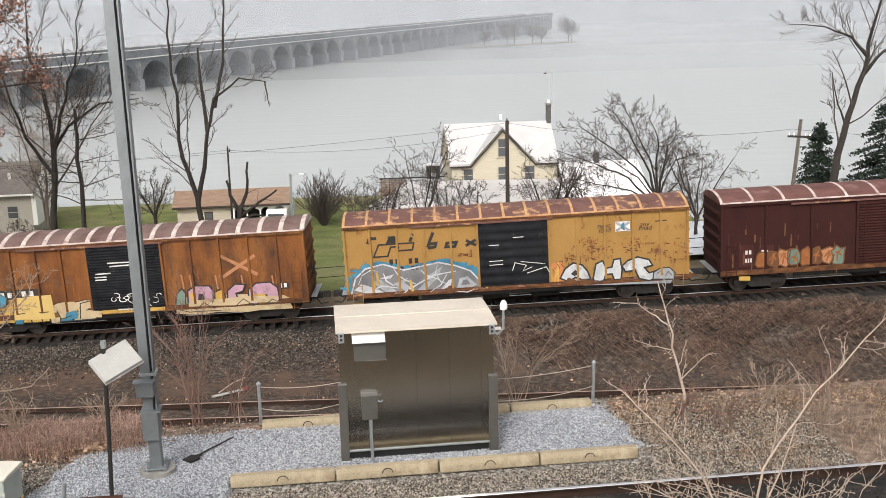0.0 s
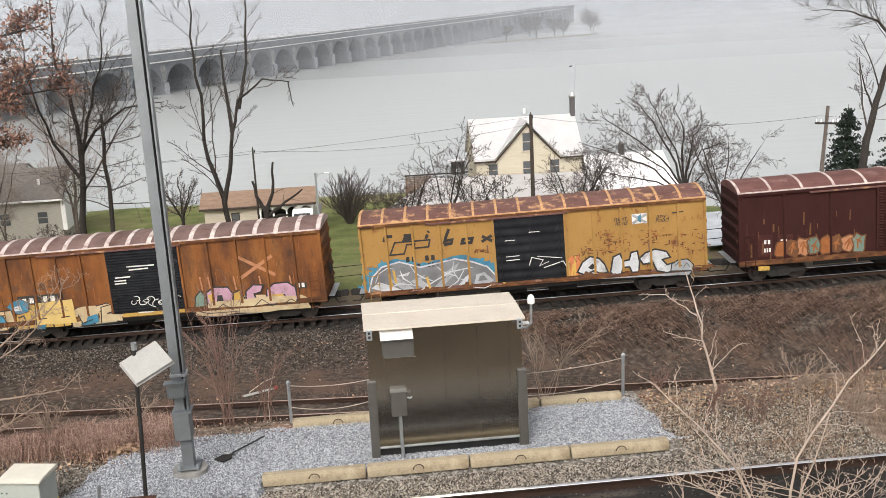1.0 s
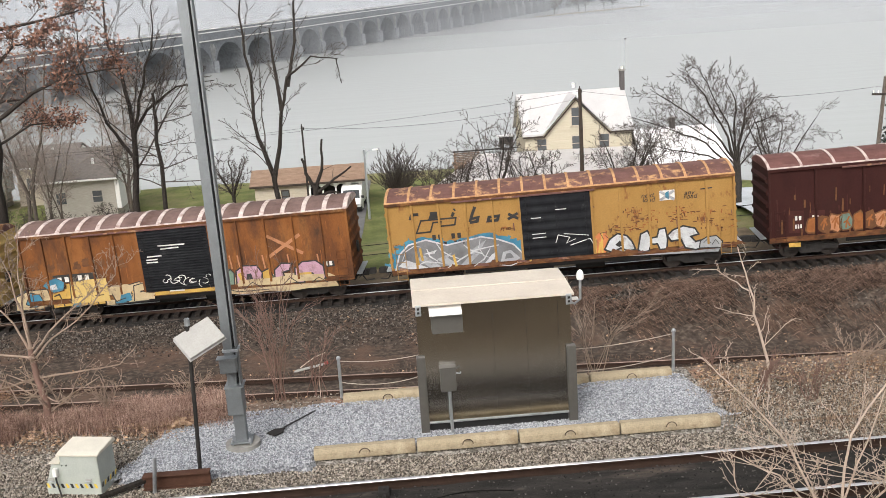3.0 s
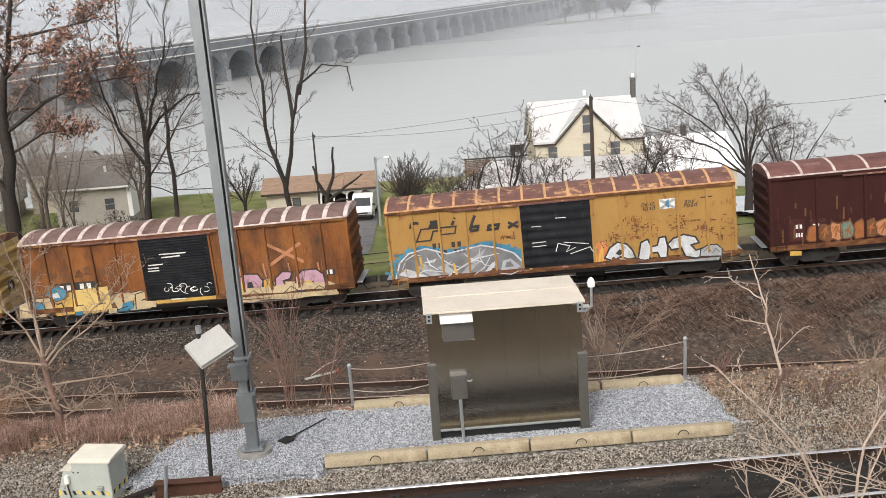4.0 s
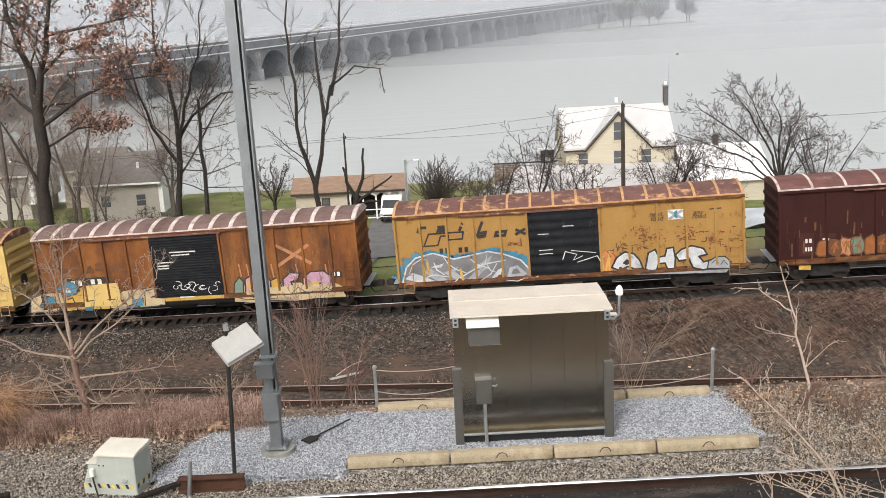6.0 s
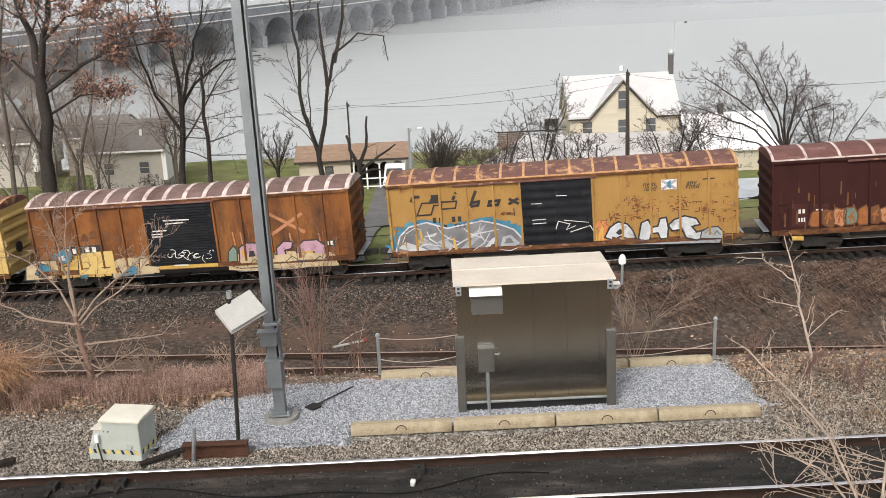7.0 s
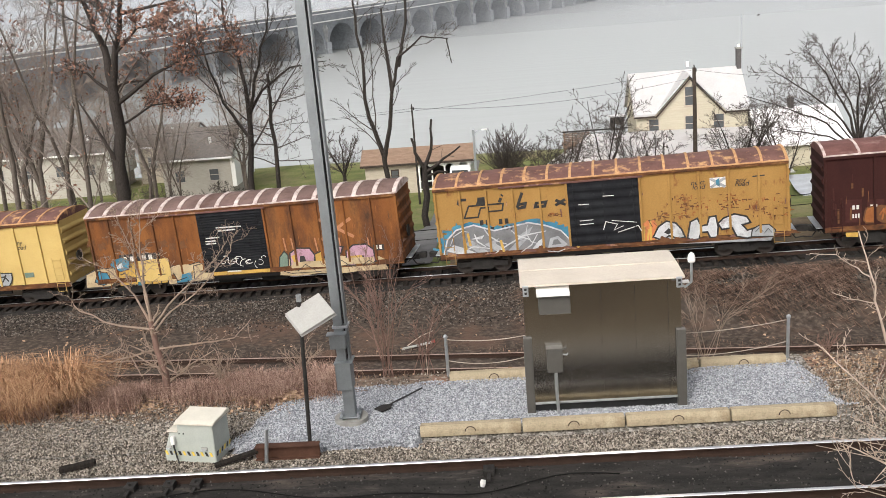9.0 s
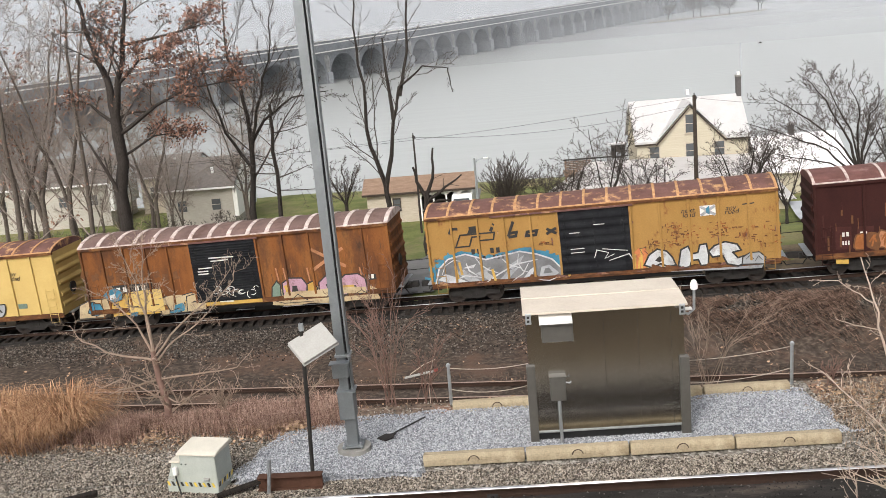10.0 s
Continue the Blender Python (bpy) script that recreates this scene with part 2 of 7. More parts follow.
def ground_kind(x, y):
    n = noise.noise((x * 0.35, y * 0.35, 1.7)) * 1.2
    if y < 11.6 + n * 0.3:
        return 5
    if y < 12.9:
        return 1
    if y < 15.35:
        return 3
    if y < 17.5 + n and x < 6 + n:
        return 1
    if y < 21:
        return 0 if n > -0.35 or x < 0 else 1
    if y < track2_y(x) - 3.5 + n:
        return 0
    # shade under the cars, put into the ground with the black bed colour
    if abs(y - train_y(x)) < 1.75 + n * 0.15:
        return 3
    if y < train_y(x) + 1.9:
        return 2
    if y < 50 + n * 2 or x < -18 and y < 82 + n * 5:
        return 5
    return 4


def axis(pairs):
    out = []
    for a, b, s in pairs:
        k = max(1, round((b - a) / s))
        out += [a + (b - a) * i / k for i in range(k)]
    return out + [pairs[-1][1]]


gx = axis([(-4800, -400, 550), (-400, -80, 40), (-80, -26, 4), (-26, 24, 0.5), (24, 80, 4), (80, 400, 40), (400, 4800, 550)])
gy = axis([(-600, -40, 140), (-40, 2, 6), (2, 11, 1), (11, 22, 0.28), (22, 48, 0.7), (48, 132, 3), (132, 400, 60), (400, 4800, 550)])
gv, gf, gm = [], [], []
for y in gy:
    for x in gx:
        rough = 0.035 * noise.noise((x * 1.3, y * 1.3, 0)) + 0.16 * noise.noise((x * 0.25, y * 0.25, 4)) * step(y, 21, 26) if y < 47 else 0.25 * noise.noise((x * 0.06, y * 0.06, 4))
        if 12.6 < y < 15.6:
            rough *= 0.3
        gv.append((x, y, land(x, y) + rough - (0.13 if 13.3 < y < 15.4 else 0.09 if y < 16.2 else 0.03)))
for j in range(len(gy) - 1):
    for i in range(len(gx) - 1):
        a = j * len(gx) + i
        gf.append((a, a + 1, a + 1 + len(gx), a + len(gx)))
        gm.append(ground_kind((gx[i] + gx[i + 1]) / 2, (gy[j] + gy[j + 1]) / 2))
me = bpy.data.meshes.new("ground")
me.from_pydata(gv, [], gf)
for k in ("dirt", "ballast", "cinder", "trackbed", "lawn", "scrub"):
    me.materials.append(M[k])
me.polygons.foreach_set("material_index", gm)
me.polygons.foreach_set("use_smooth", [True] * len(gf))
me.update()
tagged(new("ground", me), "stony railside ground falling towards a grassy river bank", "ground", "", "structure")

wm = bpy.data.materials.new("grey_river_water")
wm.use_nodes = True
n_, l_ = wm.node_tree.nodes, wm.node_tree.links
wb = n_["Principled BSDF"]
wb.inputs["Base Color"].default_value = (0.4, 0.41, 0.4, 1)
wb.inputs["Roughness"].default_value, wb.inputs["IOR"].default_value = 0.2, 1.33
wc = n_.new("ShaderNodeTexCoord")
wmap = n_.new("ShaderNodeMapping")
wmap.inputs["Scale"].default_value = (0.05, 0.25, 1)
wt = n_.new("ShaderNodeTexNoise")
wt.inputs["Scale"].default_value, wt.inputs["Detail"].default_value = 1.0, 6
wbp = n_.new("ShaderNodeBump")
wbp.inputs["Strength"].default_value, wbp.inputs["Distance"].default_value = 0.15, 0.4
l_.new(wc.outputs["Object"], wmap.inputs["Vector"])
l_.new(wmap.outputs[0], wt.inputs["Vector"])
l_.new(wt.outputs["Fac"], wbp.inputs["Height"])
l_.new(wbp.outputs[0], wb.inputs["Normal"])
M["water"] = wm
me = bpy.data.meshes.new("river_water")
me.from_pydata([(-4800, 92, -14), (4800, 92, -14), (4800, 4800, -14), (-4800, 4800, -14)], [], [(0, 1, 2, 3)])
me.materials.append(wm)
tagged(new("river_water", me), "broad calm grey river under an overcast sky", "river", "", "structure")


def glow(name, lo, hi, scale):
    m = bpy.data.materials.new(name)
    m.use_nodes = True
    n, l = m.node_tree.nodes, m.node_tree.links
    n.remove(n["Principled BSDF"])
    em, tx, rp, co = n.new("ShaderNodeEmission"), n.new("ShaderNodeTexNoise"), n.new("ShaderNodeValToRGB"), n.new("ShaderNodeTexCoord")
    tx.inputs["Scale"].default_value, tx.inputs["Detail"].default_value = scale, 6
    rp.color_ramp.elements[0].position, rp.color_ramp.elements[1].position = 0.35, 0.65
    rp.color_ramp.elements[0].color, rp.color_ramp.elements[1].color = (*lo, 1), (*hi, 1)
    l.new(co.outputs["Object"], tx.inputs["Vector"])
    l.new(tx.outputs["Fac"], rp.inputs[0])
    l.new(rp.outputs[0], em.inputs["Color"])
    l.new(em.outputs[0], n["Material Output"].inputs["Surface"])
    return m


# backdrop hills emit their own colour: the pale haze is painted into it
M["haze_glow_near"] = glow("hills_with_haze_glow", (0.35, 0.365, 0.385), (0.4, 0.415, 0.435), 0.012)
M["haze_glow_far"] = glow("ridge_with_haze_glow", (0.44, 0.465, 0.495), (0.48, 0.505, 0.535), 0.004)


def ridge(name, y, h, wob, seed, mat, label):
    vs, fs = [], []
    xs = axis([(-4200, 4200, 60)])
    for i, x in enumerate(xs):
        t = h * (0.75 + 0.5 * noise.noise((x * 0.0011, seed, 0)) + 0.16 * noise.noise((x * 0.012, seed, 2))) + wob * noise.noise((x * 0.05, seed, 5))
        yy = y + 0.00003 * x * x
        vs += [(x, yy - 60, -14.5), (x, yy, -14 + t * 0.25), (x, yy + 160, -14 + t)]
    for i in range(len(xs) - 1):
        for k in range(2):
            a = i * 3 + k
            fs.append((a, a + 3, a + 4, a + 1))
    return mesh_stuff(name, vs, fs, mat, label, "hills", "structure")


ridge("backdrop_shore", 1750, 75, 3, 3.0, M["haze_glow_near"], "wooded far shore backdrop with haze painted as glow")
ridge("backdrop_ridge", 2700, 240, 4, 9.0, M["haze_glow_far"], "pale ridge backdrop behind the far shore, haze painted as glow")


# translucent grey sheets added in place of haze over the river, one behind another
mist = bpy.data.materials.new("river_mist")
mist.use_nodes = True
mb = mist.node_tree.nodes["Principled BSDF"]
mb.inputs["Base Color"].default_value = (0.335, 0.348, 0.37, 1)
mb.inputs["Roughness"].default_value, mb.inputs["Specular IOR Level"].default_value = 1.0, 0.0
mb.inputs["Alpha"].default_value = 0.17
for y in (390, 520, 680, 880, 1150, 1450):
    ob = mesh_stuff("river_mist", [(-2.2 * y, y, -15), (2.2 * y, y - 0.1 * y, -15), (2.2 * y, y - 0.1 * y, 400), (-2.2 * y, y, 400)], [(0, 1, 2, 3)], mist, "translucent grey sheet added to fade the far river like haze", "mist")
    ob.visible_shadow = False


# ---- rails and ties ----
def rail_outline():
    half = [(0.075, 0.0), (0.075, 0.012), (0.018, 0.03), (0.01, 0.06), (0.01, 0.115), (0.036, 0.128), (0.037, 0.155), (0.028, 0.165)]
    return [(-u, v) for u, v in half] + [(u, v) for u, v in half[::-1]]


def rail(parent, pts, mats):
    """A flat-bottomed rail along points of its top; the running surface is worn bright."""
    bm = bmesh.new()
    for (x0, y0, z0), (x1, y1, z1) in zip(pts, pts[1:]):
        o = rail_outline()
        r0 = [bm.verts.new((x0, y0 + u, z0 - 0.165 + v)) for u, v in o]
        r1 = [bm.verts.new((x1, y1 + u, z1 - 0.165 + v)) for u, v in o]
        for i in range(len(o)):
            j = (i + 1) % len(o)
            f = bm.faces.new((r0[i], r1[i], r1[j], r0[j]))
            if min(o[i][1], o[j][1]) > 0.15:
                f.material_index = 1
        bm.faces.new(r0[::-1])
        bm.faces.new(r1)
    bmesh.ops.recalc_face_normals(bm, faces=bm.faces)
    return part("rail", bm, mats, parent)


def tie_mesh(mat):
    bm = boxes((-0.11, 0.11, -1.3, 1.3, -0.17, 0), bevel=0.012)
    me = bpy.data.meshes.new("tie")
    bm.to_mesh(me)
    bm.free()
    me.materials.append(mat)
    return me


TIE = tie_mesh(M["tie"])


def ties(parent, x0, x1, centre, top, gap=0.55):
    x, i = x0, 0
    while x < x1:
        ob = new("tie", TIE)
        ob.parent = parent
        i += 1
        ob.matrix_basis = pose(x, centre(x) + random.uniform(-0.05, 0.05), top(x) + random.uniform(-0.012, 0.01), 0, 0, random.uniform(-1.2, 1.2))
        x += gap * random.uniform(0.93, 1.07)


near_track = thing("railway_track_1", pose(0, 0, 0), "near railway track with bright worn rails on oily black ballast", "railway track", "railway tracks", "structure")
for y in (15.25, 13.78):
    rail(near_track, [(-60, y, 0.02), (60, y, 0.02)], [M["rail_side"], M["rail_top"]])
ties(near_track, -14, 14, lambda x: 14.5, lambda x: -0.15)
mid_track = thing("railway_track_2", pose(0, 0, 0), "rusty little-used railway track among dry weeds", "railway track", "railway tracks", "structure")
for d in (0.0, -1.47):
    rail(mid_track, [(x, track2_y(x) + d, -6.2) for x in (-60, -16, 13, 60)], [M["rail_side"], M["rail_dull"]])
ties(mid_track, -22, 22, lambda x: track2_y(x) - 0.73, lambda x: -6.5, 0.6)
train_track = thing("railway_track_3", pose(0, 0, 0), "railway track on a dark cinder bank under freight cars", "railway track", "railway tracks", "structure")
for d in (-0.72, 0.72):
    rail(train_track, [(x, train_y(x) + d, rail_z(x)) for x in (-60, -20, 20, 60)], [M["rail_side"], M["rail_top"]])
ties(train_track, -36, 36, train_y, lambda x: rail_z(x) - 0.15, 0.52)


# ---- stones: loose stuff ----
def stones(name, count, place, size, mat, label):
    v, f = [], []
    for _ in range(count):
        x, y, z = place()
        s = size * random.uniform(0.5, 1.5)
        k = len(v)
        a = random.uniform(0, 6.28)
        for q in range(4):
            t = a + q * 1.571 + random.uniform(-0.4, 0.4)
            r = s * random.uniform(0.6, 1.1)
            v.append((x + r * math.cos(t), y + r * math.sin(t), z - 0.3 * s + random.uniform(-0.3, 0.35) * s))
        v.append((x + random.uniform(-0.3, 0.3) * s, y + random.uniform(-0.3, 0.3) * s, z + s * random.uniform(0.35, 0.85)))
        f += [(k, k + 1, k + 4), (k + 1, k + 2, k + 4), (k + 2, k + 3, k + 4), (k + 3, k, k + 4)]
    return mesh_stuff(name, v, f, mat, label, "stones")


def pad_inside(x, y):
    n = 0.25 * noise.noise((x * 1.5, y * 1.5, 8))
    back = 18.55 - 0.9 * step(-x, 3.0, 5.4)
    left = -5.0 + 0.55 * (y - 16.0) * 0.3
    front = 16.55 if x > -1.75 else 15.95
    right = 5.3 if y > 16.6 else 5.5
    return left + n < x < right + n + 0.5 * (18.5 - y) * 0.3 and front < y + n * 0.5 and y < back + n


def pad_place():
    while True:
        x, y = random.uniform(-6, 6.5), random.uniform(15.5, 18.9)
        if pad_inside(x, y):
            return x, y, 0.045


bm = bmesh.new()
xs, ys = axis([(-6, 6.5, 0.16)]), axis([(15.4, 18.9, 0.16)])
pv = {}
for i, x in enumerate(xs[:-1]):
    for j, y in enumerate(ys[:-1]):
        if pad_inside(x + 0.08, y + 0.08):
            q = []
            for a, b in ((i, j), (i + 1, j), (i + 1, j + 1), (i, j + 1)):
                if (a, b) not in pv:
                    pv[a, b] = bm.verts.new((xs[a], ys[b], 0.035 + 0.02 * noise.noise((xs[a] * 2, ys[b] * 2, 0))))
                q.append(pv[a, b])
            bm.faces.new(q)
for v in bm.verts:
    if len(v.link_faces) < 4:
        v.co.z -= 0.12
ob = part("gravel_pad", bm, M["gravel"])
tagged(ob, "pale blue-grey crushed stone pad round the equipment shelter", "gravel", "", "structure")
stones("gravel_stones", 46000, pad_place, 0.018, M["gravel_stone"], "loose pale blue-grey crushed stones on the pad")


def near_place():
    while True:
        x, y = random.uniform(-13, 9), random.triangular(15.3, 19.2, 15.6)
        if not pad_inside(x, y) and not (-1.75 < x < 5.6 and 16.1 < y < 16.6):
            return x, y, -0.045 if y < 16.2 else 0.0


stones("ballast_stones", 52000, near_place, 0.022, M["ballast_stone"], "loose grey-brown ballast stones beside the near track")
stones("fouled_ballast", 5000, lambda: (random.uniform(-12, 9), random.uniform(12.9, 15.2), -0.118), 0.018, M["oily_stone"], "black oily ballast between the near rails")


def bank_place():
    x = random.uniform(-26, 24)
    y = train_y(x) - random.triangular(1.5, 7.2, 2.6)
    return x, y, land(x, y) + 0.01


stones("bank_stones", 22000, bank_place, 0.042, M["cinder_stone"], "dark cinders and stones on the bank below the cars")


# ---- freight cars ----
M["car_yellow"] = material("faded_yellow_paint", [(0.3, (0.275, 0.152, 0.044)), (0.7, (0.345, 0.2, 0.064))], 0.7, 0.78, bump=0.05, stretch=(1, 1, 0.5), spot=(0.16, 0.06, 0.025), spot_scale=2.2, spot_at=(0.58, 0.7))
M["sill"] = material("grimy_rusted_steel", [(0.3, (0.04, 0.022, 0.014)), (0.55, (0.12, 0.05, 0.022)), (0.8, (0.25, 0.13, 0.045))], 2.2, 0.85, bump=0.1, stretch=(1, 1, 2))
M["car_orange"] = material("rusty_orange_paint", [(0.25, (0.085, 0.034, 0.016)), (0.5, (0.185, 0.07, 0.022)), (0.75, (0.27, 0.118, 0.036))], 0.8, 0.8, bump=0.06, stretch=(1, 1, 0.35), spot=(0.05, 0.028, 0.02), spot_scale=1.1, spot_at=(0.46, 0.7))
M["car_bright"] = material("bright_yellow_paint", [(0.3, (0.47, 0.33, 0.115)), (0.7, (0.56, 0.405, 0.155))], 0.7, 0.74, bump=0.05, spot=(0.4, 0.2, 0.06), spot_scale=1.5, spot_at=(0.66, 0.75))
M["car_red"] = material("oxide_red_paint", [(0.3, (0.028, 0.009, 0.008)), (0.7, (0.046, 0.015, 0.012))], 0.8, 0.8, bump=0.05, stretch=(1, 1, 0.4), spot=(0.024, 0.01, 0.009), spot_scale=0.8, spot_at=(0.5, 0.7))
M["roof_rust"] = material("rusted_car_roof", [(0.3, (0.1, 0.05, 0.042)), (0.7, (0.17, 0.088, 0.075))], 1.2, 0.75, bump=0.15, spot=(0.5, 0.29, 0.14), spot_scale=1.5, spot_at=(0.54, 0.66))
M["roof_brown"] = material("brown_car_roof", [(0.3, (0.12, 0.078, 0.068)), (0.7, (0.2, 0.132, 0.115))], 1.0, 0.8, bump=0.12, spot=(0.09, 0.05, 0.04), spot_scale=0.9, spot_at=(0.5, 0.7))
M["roof_red"] = material("dusty_red_car_roof", [(0.3, (0.1, 0.046, 0.04)), (0.7, (0.17, 0.082, 0.072))], 1.1, 0.8, bump=0.12, spot=(0.26, 0.17, 0.15), spot_scale=1.2, spot_at=(0.55, 0.75))
M["seam_white"] = material("chalky_roof_seam", [(0.3, (0.42, 0.34, 0.31)), (0.7, (0.64, 0.55, 0.51))], 3, 0.8, spot=(0.22, 0.13, 0.11), spot_scale=2.5, spot_at=(0.5, 0.68))
M["seam_rust"] = material("rusty_yellow_seam", [(0.3, (0.34, 0.16, 0.08)), (0.7, (0.56, 0.35, 0.17))], 5, 0.8)
M["door_black"] = material("black_door_paint", [(0.3, (0.007, 0.007, 0.009)), (0.7, (0.018, 0.019, 0.021))], 1.5, 0.8, bump=0.05, spot=(0.045, 0.045, 0.045), spot_scale=2.5, spot_at=(0.6, 0.75))
M["under"] = plain("grimy_underframe", (0.012, 0.011, 0.01), 0.9)
M["wheel"] = plain("wheel_steel", (0.05, 0.04, 0.035), 0.6, 0.5)
M["ink"] = plain("black_lettering", (0.02, 0.018, 0.016), 0.6)
M["chalk"] = plain("white_lettering", (0.62, 0.6, 0.56), 0.6)
M["spray_grey"] = material("grey_spray_paint", [(0.3, (0.1, 0.1, 0.105)), (0.7, (0.19, 0.19, 0.195))], 1.2, 0.6)
M["spray_blue"] = material("blue_spray_paint", [(0.3, (0.015, 0.1, 0.17)), (0.7, (0.05, 0.22, 0.32))], 1.6, 0.6, spot=(0.1, 0.06, 0.04), spot_scale=2.4, spot_at=(0.54, 0.76))
M["spray_white"] = material("white_spray_paint", [(0.3, (0.36, 0.37, 0.38)), (0.7, (0.54, 0.55, 0.56))], 1.6, 0.6, spot=(0.1, 0.06, 0.04), spot_scale=2.4, spot_at=(0.54, 0.76))
M["spray_silver"] = material("silver_spray_paint", [(0.3, (0.22, 0.23, 0.24)), (0.7, (0.36, 0.37, 0.38))], 1.6, 0.6, spot=(0.1, 0.06, 0.04), spot_scale=2.4, spot_at=(0.54, 0.76))
M["spray_pink"] = material("pink_spray_paint", [(0.3, (0.34, 0.19, 0.25)), (0.7, (0.45, 0.27, 0.34))], 1.6, 0.6, spot=(0.1, 0.06, 0.04), spot_scale=2.4, spot_at=(0.54, 0.76))
M["spray_cream"] = material("cream_spray_paint", [(0.3, (0.36, 0.27, 0.15)), (0.7, (0.48, 0.38, 0.23))], 1.6, 0.6, spot=(0.1, 0.06, 0.04), spot_scale=2.4, spot_at=(0.54, 0.76))
M["spray_yellow"] = material("yellow_spray_paint", [(0.3, (0.4, 0.24, 0.045)), (0.7, (0.52, 0.33, 0.07))], 1.6, 0.6, spot=(0.1, 0.06, 0.04), spot_scale=2.4, spot_at=(0.54, 0.76))
M["spray_orange"] = material("orange_spray_paint", [(0.3, (0.4, 0.11, 0.04)), (0.7, (0.52, 0.18, 0.06))], 1.6, 0.6, spot=(0.1, 0.06, 0.04), spot_scale=2.4, spot_at=(0.54, 0.76))
M["spray_green"] = material("green_spray_paint", [(0.3, (0.08, 0.13, 0.1)), (0.7, (0.16, 0.22, 0.175))], 1.6, 0.6, spot=(0.1, 0.06, 0.04), spot_scale=2.4, spot_at=(0.54, 0.76))
M["faded_cross"] = material("faded_orange_mark", [(0.3, (0.34, 0.15, 0.075)), (0.7, (0.45, 0.22, 0.12))], 3, 0.7, spot=(0.16, 0.07, 0.03), spot_scale=3.0, spot_at=(0.5, 0.7))
M["rust_mark"] = material("orange_rust_mark", [(0.3, (0.2, 0.07, 0.025)), (0.7, (0.3, 0.12, 0.04))], 4, 0.85)
M["smudge"] = material("dark_smudge", [(0.3, (0.09, 0.045, 0.024)), (0.7, (0.16, 0.07, 0.03))], 3, 0.75)
M["patch_red"] = plain("red_repaint_patch", (0.055, 0.018, 0.015), 0.7)

CAR = 15.5
HALF = CAR / 2
SIDE, SILL, EAVE = -1.45, 1.0, 4.25


def decal(name, pts, mat, parent, lift=0.006, label=""):
    """A flat painted shape on the near side of a car: (u, v) along and above the rail."""
    bm = bmesh.new()
    vs = [bm.verts.new((u, SIDE - lift, v)) for u, v in pts]
    f = bm.faces.new(vs)
    bmesh.ops.recalc_face_normals(bm, faces=[f])
    if f.normal.y > 0:
        f.normal_flip()
    bmesh.ops.triangulate(bm, faces=[f])
    r = bmesh.ops.extrude_face_region(bm, geom=list(bm.faces))
    for v in r["geom"]:
        if isinstance(v, bmesh.types.BMVert):
            v.co.y -= 0.002
    return part(name, bm, mat, parent, label)


def strokes(name, lines, width, mat, parent, lift=0.01, label="", taper=False):
    """Painted strokes on a car side, one part for each line of (u, v)."""
    for n, line in enumerate(lines):
        bm = bmesh.new()
        k, closed = len(line), line[0] == line[-1]
        left, right = [], []
        for i, (u, v) in enumerate(line):
            a = line[i - 1] if i else (line[-2] if closed else None)
            c = line[i + 1] if i < k - 1 else (line[1] if closed else None)
            ns = []
            for p, q in ((a, (u, v)), ((u, v), c)):
                if p and q:
                    ns.append(Vector((-(q[1] - p[1]), q[0] - p[0])).normalized())
            m = sum(ns, Vector((0, 0)))
            m = m.normalized() if m.length > 1e-4 else ns[0]
            w = width / 2 / max(0.55, m.dot(ns[0]))
            if taper and not closed:
                w *= 0.35 + 0.9 * math.sin(math.pi * (0.12 + 0.76 * i / max(1, k - 1)))
            left.append(bm.verts.new((u + m.x * w, SIDE - lift - 0.0004 * n, v + m.y * w)))
            right.append(bm.verts.new((u - m.x * w, SIDE - lift - 0.0004 * n, v - m.y * w)))
        for i in range(k - 1):
            bm.faces.new((left[i], left[i + 1], right[i + 1], right[i]))
        r = bmesh.ops.extrude_face_region(bm, geom=list(bm.faces))
        for q in r["geom"]:
            if isinstance(q, bmesh.types.BMVert):
                q.co.y -= 0.002
        part(name, bm, mat, parent, label)


def curl(u, v, size, turn, k=7):
    """A swung stroke: an arc that starts at (u, v)."""
    a = random.uniform(0, 6.28)
    out = [(u, v)]
    for i in range(k):
        a += turn * random.uniform(0.5, 1.3)
        u, v = u + size / k * math.cos(a) * 1.5, v + size / k * math.sin(a)
        out.append((u, v))
    return out


def bubble(parent, pts, fill, line, lift, thick=0.06, hole=None):
    decal("graffiti_fill", pts, fill, parent, lift)
    strokes("graffiti_outline", [pts + pts[:1]], thick, line, parent, lift + 0.003)
    if hole:
        decal("graffiti_hole", hole, line, parent, lift + 0.004)


def bars(parent, u, v, count, w, h, mat, gap=0.35, name="character_bar"):
    for i in range(count):
        a = u + i * w * (1 + gap)
        part(name, boxes((a, a + w * 0.8, SIDE - 0.014, SIDE - 0.009, v, v + h)), mat, parent)


def lettering(parent, s, u, v, size, mat, slant=0.0):
    cu = bpy.data.curves.new("writing", "FONT")
    cu.body, cu.size, cu.shear, cu.extrude = s, size, slant, 0.002
    tmp = bpy.data.objects.new("writing", cu)
    scene.collection.objects.link(tmp)
    me = bpy.data.meshes.new_from_object(tmp.evaluated_get(bpy.context.evaluated_depsgraph_get()))
    bpy.data.objects.remove(tmp)
    me.materials.clear()
    me.materials.append(mat)
    ob = new("writing", me)
    ob.parent = parent
    ob.matrix_basis = pose(u, SIDE - 0.013, v, 90, 0, 0)
    return ob


def roof_arc(w, rise, k=9):
    return [(-w + 2 * w * i / k, EAVE + rise * (1 - ((2 * i / k) - 1) ** 2) ** 0.8 if 0 < i < k else EAVE) for i in range(k + 1)]


WHEELS = []


